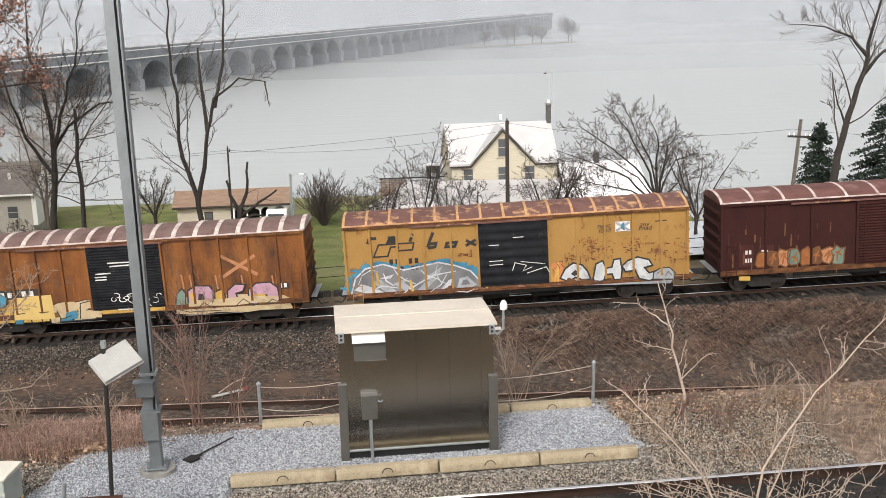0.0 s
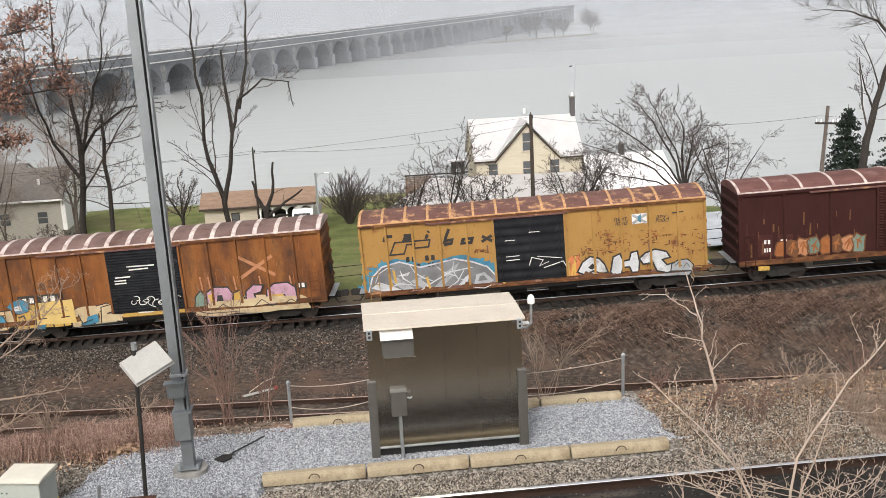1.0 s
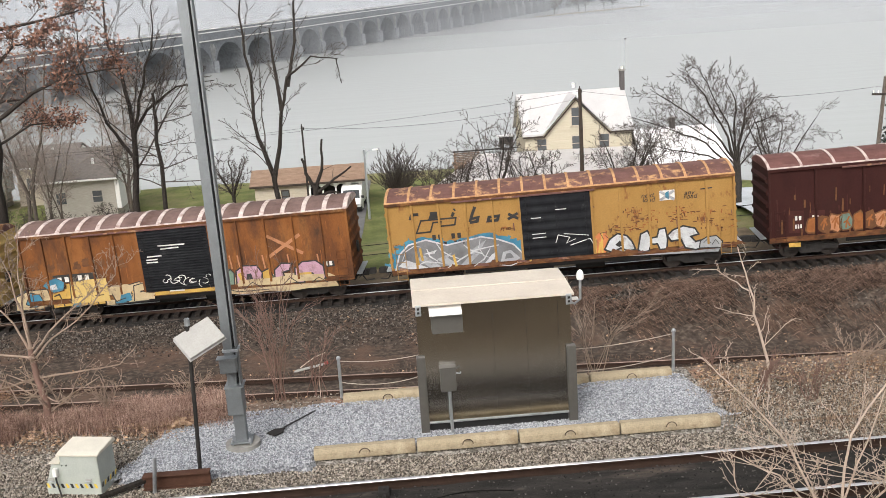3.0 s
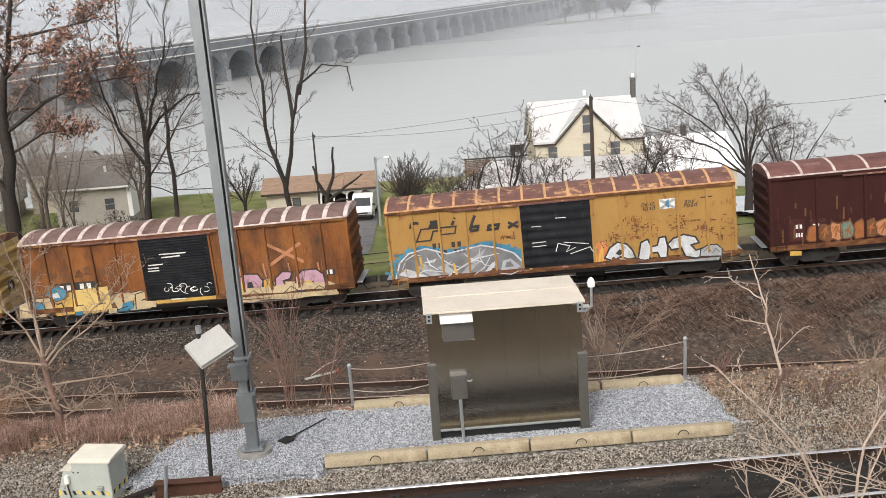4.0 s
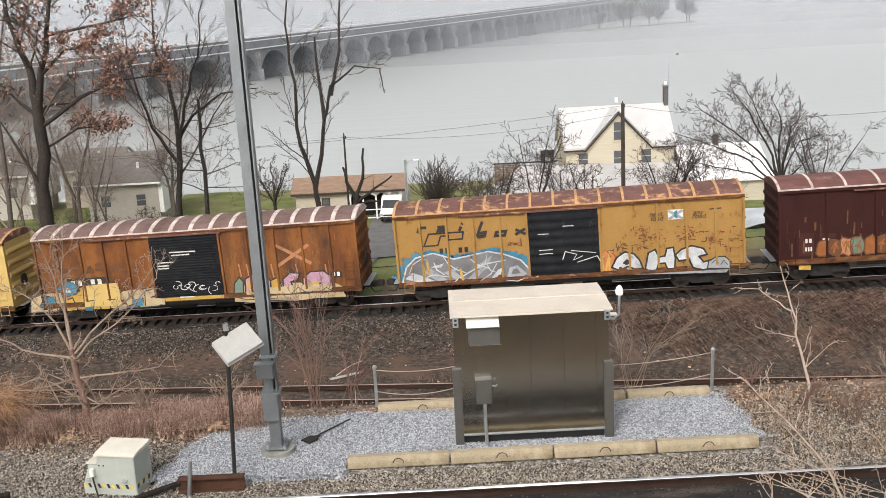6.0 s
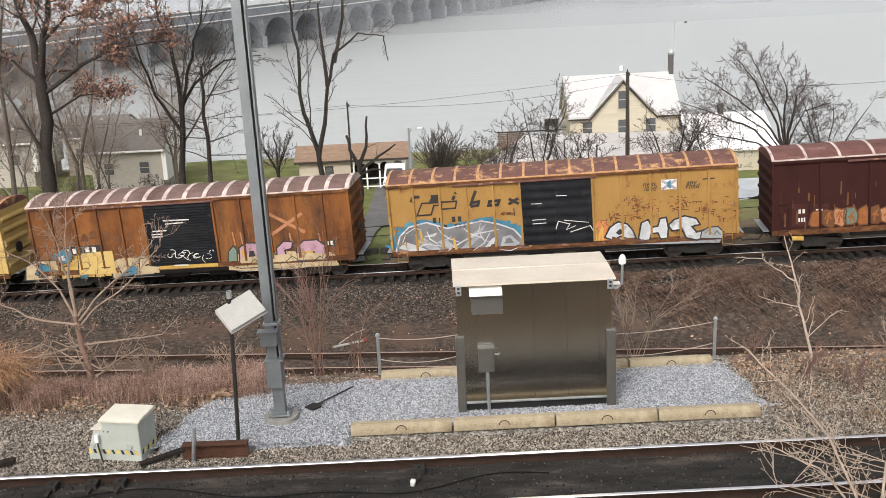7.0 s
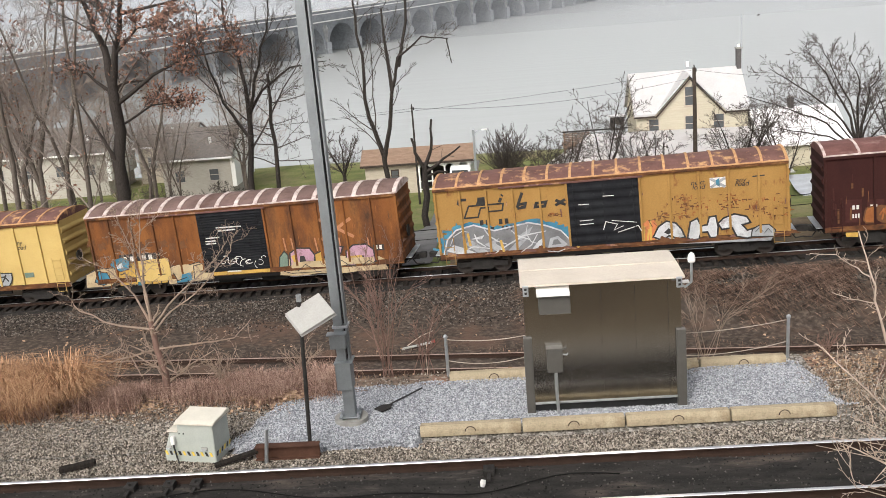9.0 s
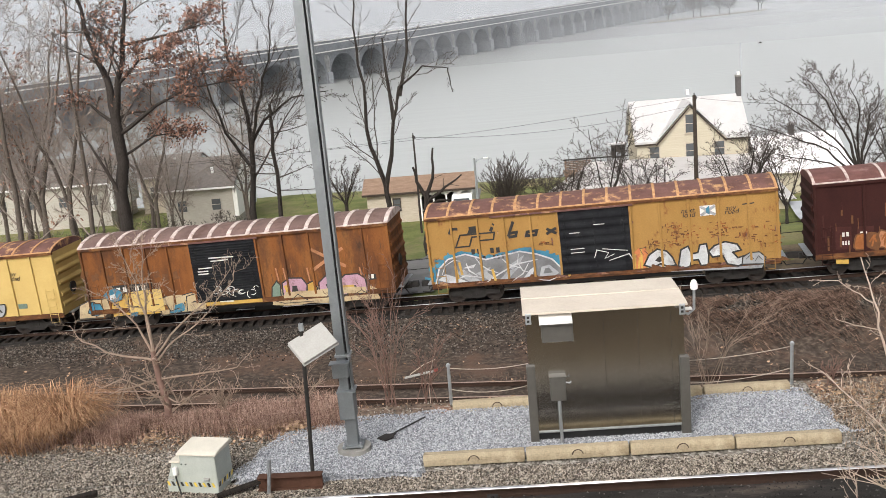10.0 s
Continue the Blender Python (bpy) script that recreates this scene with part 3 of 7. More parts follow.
def freight_car(name, label, x, body, roof, seam, door, door_u, posts, seam_gap, louvred=False, end_ribs=5, seam_w=0.055):
    car = thing(name, on_rails(x), label, "freight car", "freight cars of the train")
    bm = boxes((-HALF + 0.12, HALF - 0.12, SIDE + 0.02, -SIDE - 0.02, SILL, EAVE - 0.02))
    b = part("body", bm, body, car)
    # side sheets stop at the door opening
    part("side_sill", boxes((-HALF + 0.02, HALF - 0.02, SIDE - 0.03, SIDE + 0.1, SILL - 0.1, SILL + 0.14), bevel=0.01), M["sill"], car)
    part("eave_rail", boxes((-HALF, HALF, SIDE - 0.085, SIDE + 0.08, EAVE - 0.15, EAVE - 0.02), bevel=0.012), M["car_red"] if body == M["car_red"] else M["sill"], car)
    part("door_track", boxes((door_u[0] - 3.0, door_u[1] + 0.15, SIDE - 0.13, SIDE - 0.087, EAVE - 0.21, EAVE - 0.13), bevel=0.008), M["roof_rust"], car)
    d0, d1 = door_u
    u = -HALF + 0.04
    edges = [(-HALF, d0), (d1, HALF)]
    for a, c in edges:
        k = max(2, round((c - a) / posts))
        for i in range(k + 1):
            p = a + (c - a) * i / k
            p = min(max(p, -HALF + 0.06), HALF - 0.06)
            part("side_post", boxes((p - 0.05, p + 0.05, SIDE - 0.075, SIDE + 0.03, SILL + 0.14, EAVE - 0.151), bevel=0.012), body, car)
    # door: frame, pressed sheets, lock bars
    dr = part("door", boxes((d0, d1, SIDE - 0.06, SIDE + 0.02, SILL + 0.12, EAVE - 0.215), bevel=0.01), door, car)
    n = 22 if louvred else 7
    h = (EAVE - 0.3 - SILL - 0.2) / n
    halves = [(d0 + 0.08, d1 - 0.1, 0.1)] if louvred else [(d0 + 0.08, (d0 + d1) / 2 - 0.03, 0.1), ((d0 + d1) / 2 + 0.03, d1 - 0.08, 0.085)]
    for i in range(n):
        z = SILL + 0.2 + i * h
        for a, c, o in halves:
            part("door_rib", prism(bmesh.new(), [(SIDE - 0.058, z), (SIDE - o, z + h * 0.25), (SIDE - o, z + h * 0.5), (SIDE - 0.058, z + h * 0.8)], a, c), door, dr)
    for p in (d0 + 0.3, d1 - 0.3):
        part("lock_bar", tube(bmesh.new(), [(p, SIDE - 0.125, SILL + 0.15), (p, SIDE - 0.125, EAVE - 0.3)], 0.018, 6), door, dr)
    # roof with seam caps
    arc = roof_arc(1.5, 0.34)
    bm = bmesh.new()
    prism(bm, arc + [(1.5, EAVE - 0.03), (-1.5, EAVE - 0.03)], -HALF, HALF, "x")
    part("roof", bm, roof, car)
    k = round(CAR / seam_gap)
    for i in range(k + 1):
        p = -HALF + 0.07 + (CAR - 0.14) * i / k
        bm = bmesh.new()
        o = [(y * 1.006, z + 0.028) for y, z in arc]
        prism(bm, [(-1.512, EAVE - 0.02)] + o + [(1.512, EAVE - 0.02)], p - seam_w, p + seam_w, "x")
        part("roof_seam", bm, seam, car)
    bm = boxes((-HALF, HALF, -1.53, -1.47, EAVE - 0.02, EAVE + 0.04), bevel=0.008)
    part("roof_edge", bm, seam, car)
    # ends with pressed ribs, ladder, platform, brake gear
    for s in (-1, 1):
        bm = bmesh.new()
        prism(bm, [(-1.45, SILL)] + [(y * 0.966, z - 0.01) for y, z in arc] + [(1.45, SILL)], s * (HALF - 0.13), s * (HALF - 0.02), "x")
        for i in range(end_ribs):
            z = SILL + 0.35 + i * (2.75 / end_ribs)
            prism(bm, [(s * (HALF - 0.03), z), (s * (HALF + 0.06), z + 0.12), (s * (HALF + 0.06), z + 0.2), (s * (HALF - 0.03), z + 0.34)], -1.34, 1.34, "y")
        part("end", bm, body, car)
        bm = bmesh.new()
        q = s * (HALF - 0.5)
        for du in (-0.22, 0.22):
            tube(bm, [(q + du, SIDE - 0.08, SILL - 0.35), (q + du, SIDE - 0.08, SILL + 1.4)], 0.014, 5)
        for i in range(5):
            tube(bm, [(q - 0.22, SIDE - 0.08, SILL - 0.3 + i * 0.4), (q + 0.22, SIDE - 0.08, SILL - 0.3 + i * 0.4)], 0.014, 5)
        part("ladder", bm, body, car)
        bm = boxes((s * HALF - 0.45 if s > 0 else -HALF - 0.02, s * HALF + 0.02 if s > 0 else -HALF + 0.45, SIDE - 0.02, -SIDE + 0.02, SILL - 0.14, SILL - 0.101))
        part("end_sill", bm, M["under"], car)
        bm = boxes((min(s * (HALF + 0.02), s * (HALF + 0.28)), max(s * (HALF + 0.02), s * (HALF + 0.28)), -1.1, 1.1, SILL + 0.02, SILL + 0.06), bevel=0.006)
        part("end_platform", bm, M["galv"], car)
        bm = boxes((min(s * (HALF - 0.9), s * (HALF + 0.45)), max(s * (HALF - 0.9), s * (HALF + 0.45)), -0.16, 0.16, 0.68, 0.95), bevel=0.02)
        box(bm, min(s * (HALF + 0.45), s * (HALF + 0.78)), max(s * (HALF + 0.45), s * (HALF + 0.78)), -0.12, 0.17, 0.7, 0.97, bevel=0.04)
        tube(bm, [(s * (HALF + 0.1), -0.35, 0.85), (s * (HALF + 0.35), -0.38, 0.5), (s * (HALF + 0.72), -0.3, 0.52)], 0.03, 6)
        tube(bm, [(s * (HALF + 0.3), 0, 0.95), (s * (HALF + 0.35), -0.6, 0.95), (s * (HALF + 0.15), -1.35, 0.92)], 0.02, 6)
        part("coupler", bm, M["darksteel_and_shade"], car)
    bm = bmesh.new()
    tube(bm, [(HALF + 0.1, -0.4, 2.2), (HALF + 0.16, -0.4, 2.2)], 0.28, 14)
    part("brake_wheel", bm, M["darksteel_and_shade"], car)
    # underframe and trucks
    bm = boxes((-HALF + 0.3, HALF - 0.3, -0.35, 0.35, 0.72, 0.999), (-4.4, 4.4, SIDE + 0.02, SIDE + 0.12, 0.72, 0.899), (-1.6, -0.4, SIDE + 0.25, -0.5, 0.5, 0.9), (0.6, 1.9, SIDE + 0.3, -0.5, 0.45, 0.95))
    for i in range(8):
        box(bm, -5.0 + i * 1.42, -4.9 + i * 1.42, -1.35, 1.35, 0.78, 0.998)
    part("underframe", bm, M["under"], car)
    for c in (-5.85, 5.85):
        bm = bmesh.new()
        for y in (-1.02, 1.02):
            prism(bm, [(c - 1.15, 0.36), (c - 1.15, 0.6), (c - 0.55, 0.62), (c - 0.4, 0.82), (c + 0.4, 0.82), (c + 0.55, 0.62), (c + 1.15, 0.6), (c + 1.15, 0.36), (c + 0.6, 0.4), (c + 0.4, 0.24), (c - 0.4, 0.24), (c - 0.6, 0.4)], y - 0.07, y + 0.07, "y")
        box(bm, c - 0.2, c + 0.2, -1.1, 1.1, 0.42, 0.719, bevel=0.02)
        for k in (-0.14, 0.14):
            for y in (-1.0, 1.0):
                disc(bm, c + k, y, 0.3, 0.09, 0.25, 10)
        part("truck", bm, M["darksteel_and_shade"], car)
        for du in (-0.87, 0.87):
            bm = bmesh.new()
            for y in (-0.76, 0.76):
                tube(bm, [(0, y - 0.06, 0), (0, y + 0.06, 0)], 0.44, 20)
                tube(bm, [(0, y - 0.09, 0), (0, y - 0.06, 0)], 0.16, 10)
                for q in range(4):
                    t = q * math.pi / 2
                    box(bm, 0.28 * math.cos(t) - 0.05, 0.28 * math.cos(t) + 0.05, y - 0.075, y - 0.055, 0.28 * math.sin(t) - 0.05, 0.28 * math.sin(t) + 0.05)
            tube(bm, [(0, -1.0, 0), (0, 1.0, 0)], 0.08, 8)
            w = part("wheelset", bm, M["wheel"], car)
            w.matrix_basis = pose(c + du, 0, 0.44)
            WHEELS.append((w, c + du))
    return car


CARS = []


def U(px):
    return (px - 605) / 39.25 - HALF


def V(px, py):
    return EAVE - (py - (404 - 0.0605 * (px - 605))) / 40.5


def W(*pts):
    return [(U(a), V(a, b)) for a, b in pts]


yellow = freight_car("box_freight_car", "weathered yellow box freight car with black door and graffiti, rolling", 8.88, M["car_yellow"], M["roof_rust"], M["seam_rust"], M["door_black"], (-1.74, 1.46), 1.15, 1.05)
CARS.append((yellow, 8.88))
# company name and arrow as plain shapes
LOGO = M["ink"]
strokes("name_shape", [W((648, 435), (652, 424)), W((650, 429), (655, 425), (664, 425)), W((684, 424), (697, 423), (695, 431), (684, 432), (686, 428), (696, 427)), W((722, 431), (726, 423)), W((727, 419), (729, 417)), W((757, 430), (764, 414))], 0.13, LOGO, yellow)
strokes("name_shape", [W((753, 442), (758, 428)), W((755, 436), (768, 434), (766, 441), (753, 443)), W((787, 434), (804, 432), (801, 440), (785, 441), (787, 434)), W((821, 429), (838, 438)), W((838, 428), (820, 439))], 0.13, LOGO, yellow)
strokes("arrow_shape", [W((657, 460), (667, 437), (729, 433), (726, 446), (700, 448), (702, 440), (688, 441), (682, 458), (657, 460))], 0.07, LOGO, yellow)
bars(yellow, U(684), V(684, 474), 2, 0.2, 0.24, LOGO)
bars(yellow, U(718), V(718, 472), 2, 0.2, 0.24, LOGO)
bars(yellow, U(694), V(694, 486), 2, 0.17, 0.2, LOGO)
bars(yellow, U(722), V(722, 484), 3, 0.14, 0.2, LOGO)
lettering(yellow, "next", U(1052), V(1052, 408), 0.32, LOGO, 0.25)
lettering(yellow, "load", U(1054), V(1054, 416), 0.32, LOGO, 0.25)
lettering(yellow, "any", U(1126), V(1126, 405), 0.32, LOGO, 0.25)
lettering(yellow, "road", U(1124), V(1124, 412), 0.32, LOGO, 0.25)
decal("sign_patch", W((1084, 414), (1084, 396), (1110, 394), (1110, 412)), M["chalk"], yellow)
strokes("sign_cross", [W((1085, 397), (1109, 412)), W((1085, 413), (1109, 396))], 0.12, M["spray_silver"], yellow, 0.012)
decal("sign_mark", W((1094, 400), (1100, 396), (1100, 412), (1094, 408)), M["spray_blue"], yellow, 0.016)
strokes("small_mark", [W((1154, 395), (1174, 393)), W((1164, 388), (1164, 398))], 0.05, LOGO, yellow)


def rough_edge(pts, amount, seed, per=4):
    random.seed(seed)
    out = []
    for (u0, v0), (u1, v1) in zip(pts, pts[1:] + pts[:1]):
        for i in range(per):
            t = i / per
            out.append((u0 + (u1 - u0) * t + random.uniform(-amount, amount) * (i > 0), v0 + (v1 - v0) * t + random.uniform(-amount, amount) * (i > 0)))
    return out


def graffiti_letters(parent, u0, u1, v0, v1, count, fill, line, seed, hollow=None, thick=0.05):
    """Swelling letter-like shapes in a row, each filled and outlined; they spell nothing."""
    random.seed(seed)
    w = (u1 - u0) / count
    for i in range(count):
        c, m, r = u0 + (i + 0.5) * w, (v0 + v1) / 2, (v1 - v0) / 2
        k = random.choice((9, 11, 13))
        ring = []
        for q in range(k):
            t = 2 * math.pi * q / k
            s = random.uniform(0.72, 1.12)
            ring.append((c + w * 0.62 * s * math.copysign(abs(math.cos(t)) ** 0.6, math.cos(t)), m + r * s * math.copysign(abs(math.sin(t)) ** 0.6, math.sin(t)) * 0.97))
        ring = [(u, max(v0 - 0.03, min(v1 + 0.12, v))) for u, v in ring]
        f = fill[i % len(fill)]
        decal("graffiti_fill", ring, f, parent, 0.018 + 0.004 * i)
        strokes("graffiti_outline", [ring + ring[:1]], thick, line, parent, 0.022 + 0.004 * i)
        a = random.uniform(-0.15, 0.15) * w
        strokes("graffiti_stroke", [[(c - 0.3 * w, m + r * random.uniform(-0.4, 0.3)), (c + a, m + r * random.uniform(0.1, 0.6)), (c + 0.28 * w, m - r * random.uniform(0, 0.5))], [(c - 0.1 * w, m - r * 0.6), (c + a, m + r * 0.1), (c + 0.2 * w, m + r * 0.55)]], thick * 1.2, hollow or line, parent, 0.024 + 0.004 * i)


blob = W((612, 532), (622, 500), (640, 482), (672, 473), (708, 484), (735, 478), (770, 470), (800, 476), (826, 486), (842, 505), (850, 524), (760, 528), (690, 532))
decal("graffiti_halo", rough_edge([(u * 1.0 + (0.18 if u > -4.8 else -0.16) * (abs(u + 4.8) > 1), v + 0.16) for u, v in blob], 0.06, 3), M["spray_blue"], yellow, 0.008)
decal("graffiti_fill", blob, M["spray_grey"], yellow, 0.012)
strokes("graffiti_outline", [blob[:-2]], 0.07, M["spray_white"], yellow, 0.016)
WEDGES = (((618, 522), (632, 510), (654, 518), (676, 528), (640, 528)), ((652, 508), (666, 502), (694, 524), (676, 527)), ((688, 510), (716, 498), (708, 508), (726, 522), (712, 525)), ((664, 500), (690, 492), (684, 500)), ((730, 522), (744, 508), (768, 498), (752, 514), (742, 526)), ((746, 498), (778, 476), (770, 490), (754, 504)), ((770, 523), (786, 504), (796, 498), (788, 515)), ((800, 520), (806, 500), (820, 496), (836, 512), (822, 520)))
for i, wedge in enumerate(WEDGES):
    decal("graffiti_fill", W(*wedge), M["spray_silver" if i % 3 else "spray_white"], yellow, 0.018 + 0.0006 * i)
decal("graffiti_hole", W((808, 513), (812, 503), (819, 502), (825, 511)), M["spray_grey"], yellow, 0.026)
SWEEPS = (((626, 512), (634, 494), (650, 484), (662, 486)), ((690, 480), (698, 494), (712, 504), (728, 510)), ((738, 484), (748, 494), (770, 502)), ((768, 474), (764, 490), (772, 506), (790, 512)), ((640, 526), (668, 514), (700, 518)), ((706, 527), (732, 510), (760, 494), (800, 486)), ((798, 524), (818, 526), (842, 516)), ((752, 526), (772, 512), (784, 492)), ((672, 490), (676, 504), (690, 514)))
for i, sweep in enumerate(SWEEPS):
    strokes("graffiti_stroke", [W(*sweep)], 0.035 + 0.012 * (i % 3), M["spray_white"], yellow, 0.028 + 0.001 * i, taper=True)
random.seed(15)
for i in range(34):
    a, side = random.uniform(0, 1), i % 2
    x, y = (606 + 22 * a, 524 - 40 * a) if side else (824 + 26 * a, 478 + 40 * a)
    if i % 3 == 0:
        x, y = random.uniform(640, 830), random.uniform(472, 480)
    strokes("graffiti_spike", [W((x, y), (x + random.uniform(-9, 9) + (5 if not side else -5), y - random.uniform(0, 9)))], random.uniform(0.06, 0.14), M["spray_blue"], yellow, 0.0095 + 0.00005 * i)
strokes("graffiti_drip", [W((652, 495), (655, 520)), W((660, 488), (663, 512)), W((718, 502), (722, 524)), W((845, 505), (855, 518))], 0.11, M["spray_yellow"], yellow, 0.05)
decal("graffiti_haze", rough_edge(W((964, 516), (966, 482), (976, 470), (988, 466), (992, 480), (986, 512)), 0.08, 7), M["spray_orange"], yellow, 0.008)
bubble(yellow, W((984, 501), (994, 482), (1008, 472), (1024, 476), (1033, 488), (1038, 502), (1026, 505), (1012, 499), (998, 507)), M["spray_white"], M["ink"], 0.02, 0.075, W((1003, 493), (1011, 485), (1019, 491), (1010, 497)))
bubble(yellow, W((1042, 503), (1048, 474), (1060, 468), (1066, 482), (1076, 480), (1080, 466), (1091, 464), (1094, 484), (1092, 503), (1080, 504), (1076, 493), (1065, 494), (1061, 506), (1048, 508)), M["spray_white"], M["ink"], 0.03, 0.075)
bubble(yellow, W((1094, 478), (1104, 468), (1122, 461), (1142, 466), (1148, 477), (1134, 481), (1142, 491), (1158, 486), (1163, 498), (1142, 506), (1124, 502), (1117, 486), (1100, 489)), M["spray_white"], M["ink"], 0.04, 0.075)
bubble(yellow, W((1148, 503), (1150, 490), (1162, 482), (1178, 481), (1188, 491), (1186, 503)), M["spray_silver"], M["ink"], 0.05, 0.05)
decal("graffiti_shade", W((986, 508), (1000, 500), (1030, 505), (1090, 505), (1145, 507), (1184, 504), (1180, 511), (1060, 514), (990, 515)), M["spray_silver"], yellow, 0.018)
strokes("graffiti_tag", [W((1155, 494), (1162, 487), (1168, 494)), W((1170, 497), (1176, 488), (1182, 496)), W((984, 482), (978, 470), (990, 468)), W((986, 474), (992, 480))], 0.025, M["ink"], yellow, 0.06)
strokes("graffiti_drip", [W((968, 512), (970, 480)), W((974, 508), (978, 486)), W((980, 516), (981, 470))], 0.09, M["spray_yellow"], yellow, 0.012)
strokes("door_tag", [W((900, 485), (905, 470), (925, 475), (918, 486), (935, 478)), W((925, 490), (960, 478), (965, 488)), W((915, 468), (958, 472)), W((860, 438), (878, 437)), W((903, 423), (922, 422)), W((860, 468), (884, 466)), W((860, 475), (884, 473))], 0.035, M["chalk"], yellow, 0.11)
random.seed(21)
PATCHES = [(random.uniform(985, 1210), random.triangular(425, 470, 462), random.uniform(5, 13)) for _ in range(16)] + [(1060, 447, 9), (1160, 436, 8), (1190, 440, 9), (620, 482, 5), (812, 456, 5), (1000, 462, 10)]
for i in range(210):
    a, b, q = random.choice(PATCHES)
    a, b = a + random.gauss(0, q), b + random.gauss(0, q * 0.5)
    if 612 < a < 1214 and not 850 < a < 975:
        tall = random.random() < 0.45
        strokes("rust_scratch", [W((a, b), (a + random.uniform(-0.6, 0.6), b + random.uniform(2, 8)) if tall else (a + random.uniform(2, 8), b + random.uniform(-0.8, 0.4)))], random.uniform(0.02, 0.055), M["smudge"] if i % 3 else M["rust_mark"], yellow, 0.007)

for car_part in (yellow,):
    for i in range(26):
        u = -HALF + 0.3 + i * 0.6
        h = random.uniform(0.05, 0.3)
        decal("grime", rough_edge([(u, SILL + 0.02), (u + 0.1, SILL + h), (u + 0.4, SILL + h * 0.7), (u + 0.62, SILL + 0.02)], 0.03, 300 + i), M["smudge"] if i % 3 else M["roof_rust"], car_part, 0.0345 + 0.0002 * i)
        if i % 2:
            v = random.uniform(2.0, 4.0)
            strokes("rust_streak", [[(u, v), (u + 0.02, v - random.uniform(0.1, 0.6))]], random.uniform(0.02, 0.06), M["roof_rust"], car_part, 0.0068)

UO = lambda px: (px - 553) / 37.9 + HALF
VO = lambda px, py: EAVE - (py - (400 - 0.075 * (px - 553))) / 40.5


def WO(*pts):
    return [(UO(a), VO(a, b)) for a, b in pts]


orange = freight_car("box_freight_car", "rust-streaked orange box freight car with black louvred door and graffiti, rolling", -8.2, M["car_orange"], M["roof_brown"], M["seam_white"], M["door_black"], (UO(180), UO(308)), 1.2, 0.98, True, 5, 0.1)
CARS.append((orange, -8.2))
random.seed(71)
for i in range(80):
    a = random.choice((random.uniform(-30, 178), random.uniform(312, 545)))
    v0 = random.triangular(1.3, 4.0, 2.2)
    strokes("rust_streak", [[(UO(a), v0), (UO(a) + random.uniform(-0.02, 0.02), v0 - random.uniform(0.1, 0.6))]], random.uniform(0.015, 0.06), M["smudge"] if i % 3 else M["rust_mark"], orange, 0.0065, taper=True)
for a in (338, 352, 396, 404, 440, 492):
    strokes("pale_streak", [WO((a, 486), (a + 2, 512))], 0.1, M["faded_cross"], orange, 0.007, taper=True)
strokes("cross_mark", [WO((408, 450), (468, 484)), WO((466, 448), (408, 490))], 0.15, M["faded_cross"], orange)
decal("number_patch", WO((18, 535), (18, 519), (98, 513), (98, 529)), M["ink"], orange, 0.008)
bars(orange, UO(26), VO(26, 533), 2, 0.24, 0.24, M["chalk"], 0.4)
bars(orange, UO(63), VO(63, 529), 2, 0.24, 0.24, M["chalk"], 0.4)
decal("graffiti_fill", rough_edge(WO((10, 583), (12, 545), (30, 536), (102, 530), (104, 575)), 0.05, 4), M["spray_yellow"], orange, 0.012)
bars(orange, UO(34), VO(34, 545), 5, 0.2, 0.23, M["ink"], 0.5)
bubble(orange, WO((-60, 588), (-55, 560), (-30, 548), (4, 545), (8, 570), (-10, 584)), M["spray_cream"], M["ink"], 0.014, 0.05)
bubble(orange, WO((-40, 575), (-28, 552), (-12, 556), (-6, 572), (-24, 582)), M["spray_blue"], M["ink"], 0.02, 0.04)
bubble(orange, WO((44, 582), (50, 562), (62, 566), (58, 582)), M["spray_blue"], M["ink"], 0.02, 0.03)
bubble(orange, WO((106, 580), (108, 548), (122, 540), (128, 556), (124, 578)), M["spray_cream"], M["ink"], 0.02, 0.04)
bubble(orange, WO((122, 576), (126, 552), (142, 554), (144, 574)), M["spray_blue"], M["ink"], 0.024, 0.04)
bubble(orange, WO((146, 574), (148, 540), (172, 533), (178, 542), (160, 548), (176, 552), (188, 560), (184, 570)), M["spray_cream"], M["ink"], 0.028, 0.045)
bubble(orange, WO((154, 556), (156, 550), (168, 548), (168, 554)), M["spray_yellow"], M["ink"], 0.034, 0.03)
strokes("graffiti_outline", [WO((14, 560), (24, 556), (30, 580)), WO((70, 552), (74, 580)), WO((88, 548), (92, 578)), WO((96, 560), (112, 566))], 0.06, M["ink"], orange, 0.02)
for q in range(9):
    a = -40 + 23 * q + random.uniform(-5, 5)
    c = 498 + random.uniform(-7, 7)
    decal("smudge", rough_edge(WO((a, c + 6), (a + 3, c - 7), (a + 13, c - 9), (a + 15, c + 5)), 0.07, 30 + q), M["smudge"], orange, 0.007)
decal("graffiti_base", rough_edge(WO((322, 560), (326, 535), (345, 528), (420, 522), (500, 520), (520, 530), (522, 548), (420, 556)), 0.06, 6), M["spray_cream"], orange, 0.010)
bubble(orange, WO((322, 548), (326, 524), (336, 512), (342, 520), (340, 545)), M["spray_green"], M["ink"], 0.014, 0.06)
bubble(orange, WO((344, 545), (346, 516), (360, 506), (384, 506), (392, 520), (388, 540), (366, 548)), M["spray_pink"], M["ink"], 0.02, 0.07, WO((362, 534), (364, 522), (372, 521), (374, 532)))
bubble(orange, WO((390, 542), (392, 518), (404, 512), (410, 526), (408, 540)), M["spray_yellow"], M["ink"], 0.026, 0.06)
